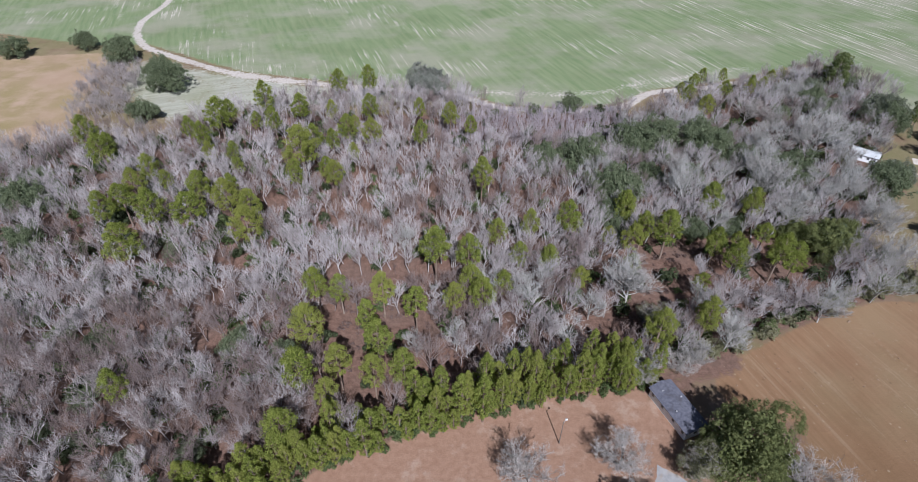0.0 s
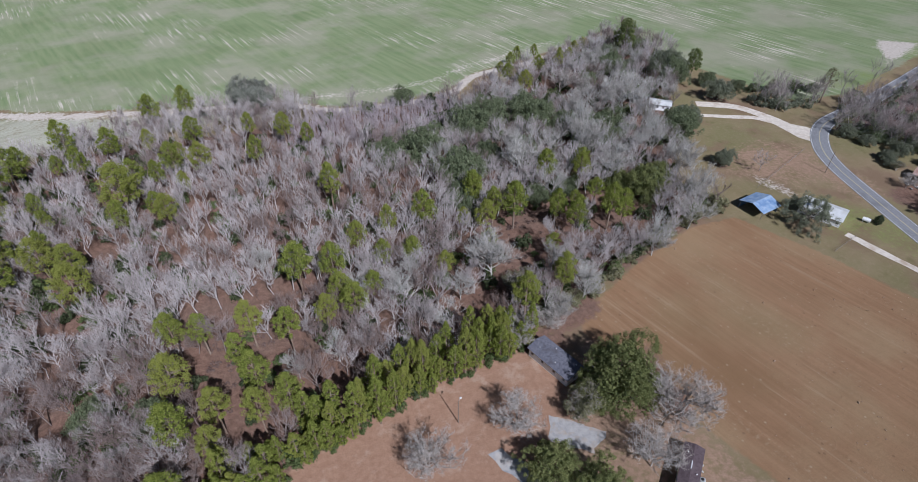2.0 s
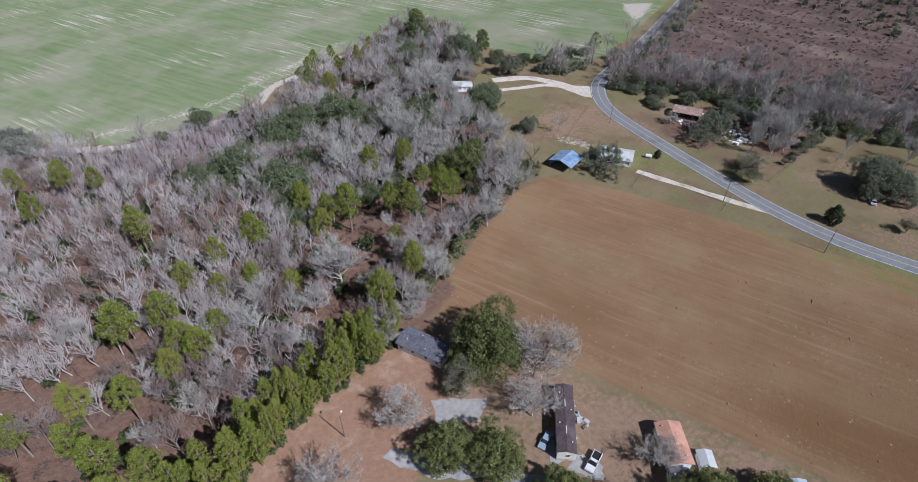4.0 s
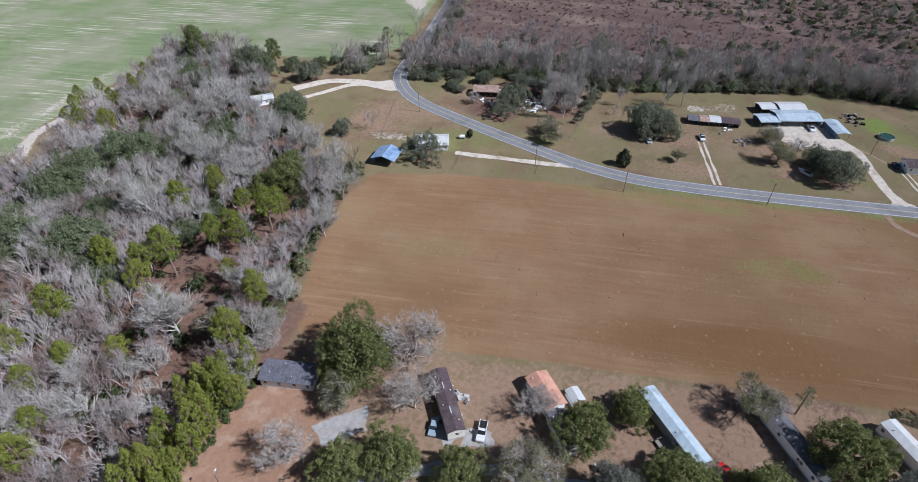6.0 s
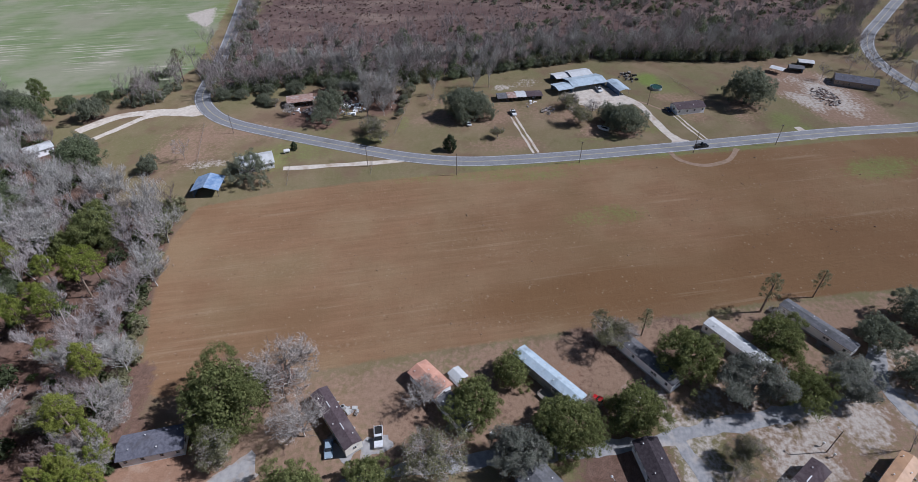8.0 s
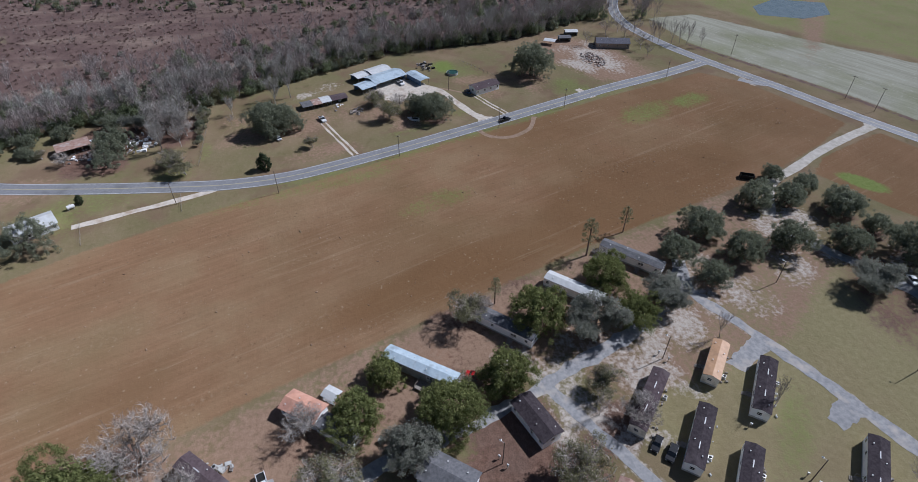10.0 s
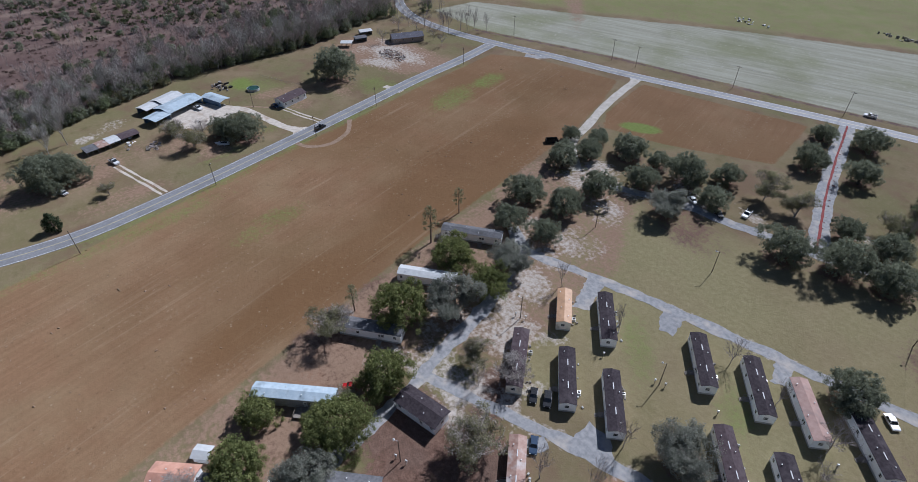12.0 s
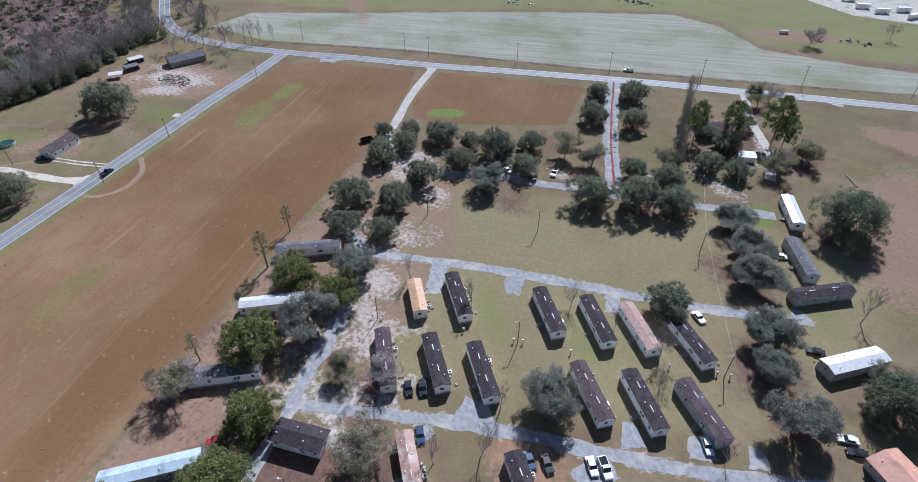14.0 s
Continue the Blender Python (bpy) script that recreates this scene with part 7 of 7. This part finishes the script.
boat = thing("boat", pose(222.8, -33.2, 0, 0, 0, 60), "small white motor boat on a trailer under an oak", "boat")
g = Geo()
g.v = [(-2.6, -1, 0.5), (1.2, -1, 0.5), (3.0, 0, 0.8), (1.2, 1, 0.5), (-2.6, 1, 0.5), (-2.6, -1.1, 1.3), (1.3, -1.1, 1.35), (3.3, 0, 1.5), (1.3, 1.1, 1.35), (-2.6, 1.1, 1.3)]
g.f = [(4, 3, 2, 1, 0), (0, 1, 6, 5), (1, 2, 7, 6), (2, 3, 8, 7), (3, 4, 9, 8), (4, 0, 5, 9), (5, 6, 7, 8, 9)]
part("hull", g, PLASTIC_WHITE, boat)
part("cockpit", Geo().box(-0.7, 0, 1.36, 2.6, 1.5, 0.04), RUBBER, boat, "dark open cockpit")
part("windscreen", Geo().box(0.8, 0, 1.6, 0.08, 1.5, 0.45), GLASS, boat)
part("trailer_frame", Geo().box(-0.3, 0, 0.42, 5.2, 1.2, 0.1), METAL, boat)
for s in (-1, 1):
    wheel_parts(boat, -0.8, s * 0.9, 0.3, 0.2)

dump = thing("dumpster", pose(145.0, -150.5, 0, 0, 0, 60), "open black metal waste container at a field edge", "container")
for sx, sy, lx, ly in ((0, -1.2, 5.0, 0.1), (0, 1.2, 5.0, 0.1), (-2.45, 0, 0.1, 2.3), (2.45, 0, 0.1, 2.3)):
    part("side_panel", Geo().box(sx, sy, 0.95, lx, ly, 1.7), RUBBER, dump)
part("floor_panel", Geo().box(0, 0, 0.12, 4.8, 2.3, 0.1), RUBBER, dump)


def junk(name, cx, cy, rx, ry, n, tall, label, materials, seed):
    """A heap of odd pieces lying about."""
    rng = random.Random(seed)
    for j, mat in enumerate(materials):
        g = Geo()
        for _ in range(n // len(materials)):
            a, r = rng.uniform(0, 6.28), math.sqrt(rng.uniform(0, 1))
            sx, sy, sz = rng.uniform(0.3, 1.3 + tall * 0.5), rng.uniform(0.2, 0.8 + tall * 0.3), rng.uniform(0.15, tall)
            g.box(cx + math.cos(a) * r * rx, cy + math.sin(a) * r * ry, sz / 2 - 0.02, sx, sy, sz, rng.uniform(0, 180))
        tagged(new(name, g.mesh(name, mat)), label, "debris", kind="stuff")


junk("scrap_heap", 229, 84, 9, 7, 56, 1.2, "white scrap and old tarps under a tree", (WALL_WHITE, JUNK), 3)
junk("scrap_heap", 226, 106, 11, 8, 50, 0.8, "household junk around a shed", (WALL_WHITE, JUNK), 5)
junk("burnt_debris", 274, -144, 11, 6, 150, 0.5, "dark charred debris on bare sand", (JUNK, BARK_RED), 7)
junk("scrap_heap", 250, 1, 9, 4, 22, 0.7, "odd junk beside open sheds", (JUNK, WALL_WHITE), 9)
junk("scrap_heap", 284, -50, 7, 5, 26, 1.3, "dark machinery scrap beside a long shed", (JUNK, RUBBER), 21)
junk("brush_pile", 238.5, -8.5, 4, 3, 30, 0.8, "grey brush and branches piled on a lawn", (BARK_BROWN, WOOD_GREY), 23)
junk("scrap_heap", 78.8, -12.6, 4, 2, 14, 0.9, "dark clutter beside a home", (RUBBER, JUNK), 11)
junk("field_scrap", 190, -368, 12, 5, 24, 1.6, "scrap pieces in a far pasture", (JUNK, WALL_WHITE), 13)
junk("field_scrap", 120, -415, 14, 5, 24, 1.6, "scrap pieces in a far pasture", (JUNK, WOOD_GREY), 15)
junk("field_scrap", -20, -408, 9, 5, 20, 1.4, "brush and scrap in a far pasture", (JUNK, WOOD_GREY), 17)
junk("yard_clutter", 68.6, 36.4, 1.0, 2.6, 22, 0.7, "clutter along a home's back wall", (SKIRT, JUNK), 19)

# clods and dry tufts lying on the ploughed field
rng = np.random.default_rng(31)
spots = rng.uniform((66, -215), (245, 115), (3000, 2))
spots = spots[inside([(x, y) for x, y in BROWN], spots[:, 0], spots[:, 1])]
for name, some, mat, lab in (("pale_clods", spots[: len(spots) * 39 // 40], TRACK_DIRT, "pale clods and dry tufts on a ploughed field"), ("dark_clods", spots[len(spots) * 39 // 40:], BARK_RED, "dark clods of earth on a ploughed field")):
    g = Geo()
    for x, y in some:
        r = rng.uniform(0.05, 0.15) * (1.7 if rng.uniform() < 0.06 else 1)
        a, b = rng.normal(0, 0.55, 2) * r * 2
        g.tube([(x - a, y - b, -0.02), (x - a * 0.4, y - b * 0.3, r * 0.5), (x + a * 0.5, y + b * 0.5, r * 0.4), (x + a, y + b, -0.02)], [r * 0.5, r, r * 0.8, r * 0.4], 4)
    tagged(new(name, g.mesh(name, mat)), lab, "soil", kind="stuff")

# far lot with parked trailers
tagged(new("far_lot", Geo().slab([(30, -500), (-15, -468), (-60, -470), (-90, -560), (10, -580)], -0.05, 0.04).mesh("far_lot", SAND)), "pale open lot beyond the pasture", "lot", kind="structure")
for x, y, a in [(-18, -490, 20), (-30, -484, 25), (-42, -496, 30), (-8, -505, 10), (-48, -482, 60)]:
    t = thing("box_trailer", pose(x, y, 0, 0, 0, a), "white box trailer parked on a far lot", "trailer", "far trailers")
    part("box", Geo().box(0, 0, 2.0, 9.0, 2.5, 2.6), PLASTIC_WHITE, t)
    for sx in (-3.2, -2.2):
        for sy in (-1.0, 1.0):
            wheel_parts(t, sx, sy, 0.5, 0.3)
    part("landing_leg", Geo().box(3.2, 0, 0.35, 0.15, 1.6, 0.75), METAL, t)
t = thing("gas_tank", pose(19, -402, 0, 0, 0, 30), "long white tank in a red dirt patch", "tank")
part("vessel", Geo().tube([(-3, 0, 1.2), (-2.7, 0, 1.2), (2.7, 0, 1.2), (3, 0, 1.2)], [0.5, 1.0, 1.0, 0.5], 12), PLASTIC_WHITE, t)
for s in (-1.8, 1.8):
    part("foot", Geo().box(s, 0, 0.2, 0.4, 1.4, 0.5), SKIRT, t)


# ---- fences ----
def fence(a, b, label, gap=3.0, height=1.25):
    d = Vector((b[0] - a[0], b[1] - a[1], 0))
    n = max(2, int(d.length / gap))
    ob = thing("fence", pose(a[0], a[1], 0, 0, 0, math.degrees(math.atan2(d.y, d.x))), label, "fence", "fences")
    step = d.length / n
    for i in range(n + 1):
        part("post", shared(("fence_post", height), lambda: Geo().box(0, 0, height / 2 - 0.1, 0.10, 0.10, height + 0.2).mesh("post", WOOD_GREY)), None, ob).location = (i * step, 0, 0)
    for z in (0.5, 1.05):
        part("rail", Geo().box(d.length / 2, 0.08, z, d.length, 0.03, 0.04), WOOD_GREY, ob)
    return ob


fence((202.3, 144.7), (163.4, 127.8), "grey wooden fence across a roadside lawn")
fence((172.7, 92.6), (160.3, 89.0), "grey fence from a sandy drive to a field")
fence((185.0, 61.5), (172.6, 59.4), "grey fence from a sandy drive to a field")
fence((204, 57.4), (250, 58.0), "grey fence between two roadside lawns")
fence((288.0, -70.4), (262, -84.0), "grey fence on a lawn beside a brown house")

tagged(new("pond", Geo().slab([(322, -288), (308, -312), (312, -336), (336, -352), (352, -322), (340, -296)], -0.05, 0.03).mesh("pond", POND)), "still pond in a far pasture", "pond", kind="structure")
car("car", 78.6, -288.6, 20, CAR_WHITE, "white truck beyond the highway crossing", 5.4, 2.0, "pickup")
log = thing("fallen_log", pose(-32, -231.5, 0, 0, 0, -60), "pale fallen log on the grass", "log")
part("stem", Geo().tube([(-5, 0, 0.25), (0, 0.2, 0.3), (5, 0, 0.22)], [0.28, 0.24, 0.12], 7), BARK_WHITE, log)
part("branch", Geo().tube([(1, 0.1, 0.3), (3, 1.4, 0.4)], [0.12, 0.05], 5), BARK_WHITE, log)
bulb = thing("gas_tank", pose(66.5, 1.5, 0, 0, 0, 40), "small white gas tank beside a trailer", "tank")
part("vessel", Geo().tube([(-0.8, 0, 0.7), (-0.65, 0, 0.7), (0.65, 0, 0.7), (0.8, 0, 0.7)], [0.2, 0.45, 0.45, 0.2], 12), PLASTIC_WHITE, bulb)
for s in (-0.4, 0.4):
    part("foot", Geo().box(s, 0, 0.12, 0.2, 0.6, 0.3), SKIRT, bulb)
deck = thing("wooden_deck", pose(78.6, -11.2, 0, 0, 0, 48), "dark wooden deck beside a long home", "deck")
part("floor", Geo().box(0, 0, 0.62, 5.0, 3.0, 0.12), WOOD_GREY, deck)
for sx in (-2.4, 0, 2.4):
    for sy in (-1.4, 1.4):
        part("post", Geo().box(sx, sy, 0.75, 0.12, 0.12, 1.6), WOOD_GREY, deck)
for sy, lx, ly, px in ((-1.4, 5.0, 0.08, 0), (0, 0.08, 2.9, -2.4), (0, 0.08, 2.9, 2.4)):
    part("rail", Geo().box(px, sy, 1.5, lx, ly, 0.1), WOOD_GREY, deck)
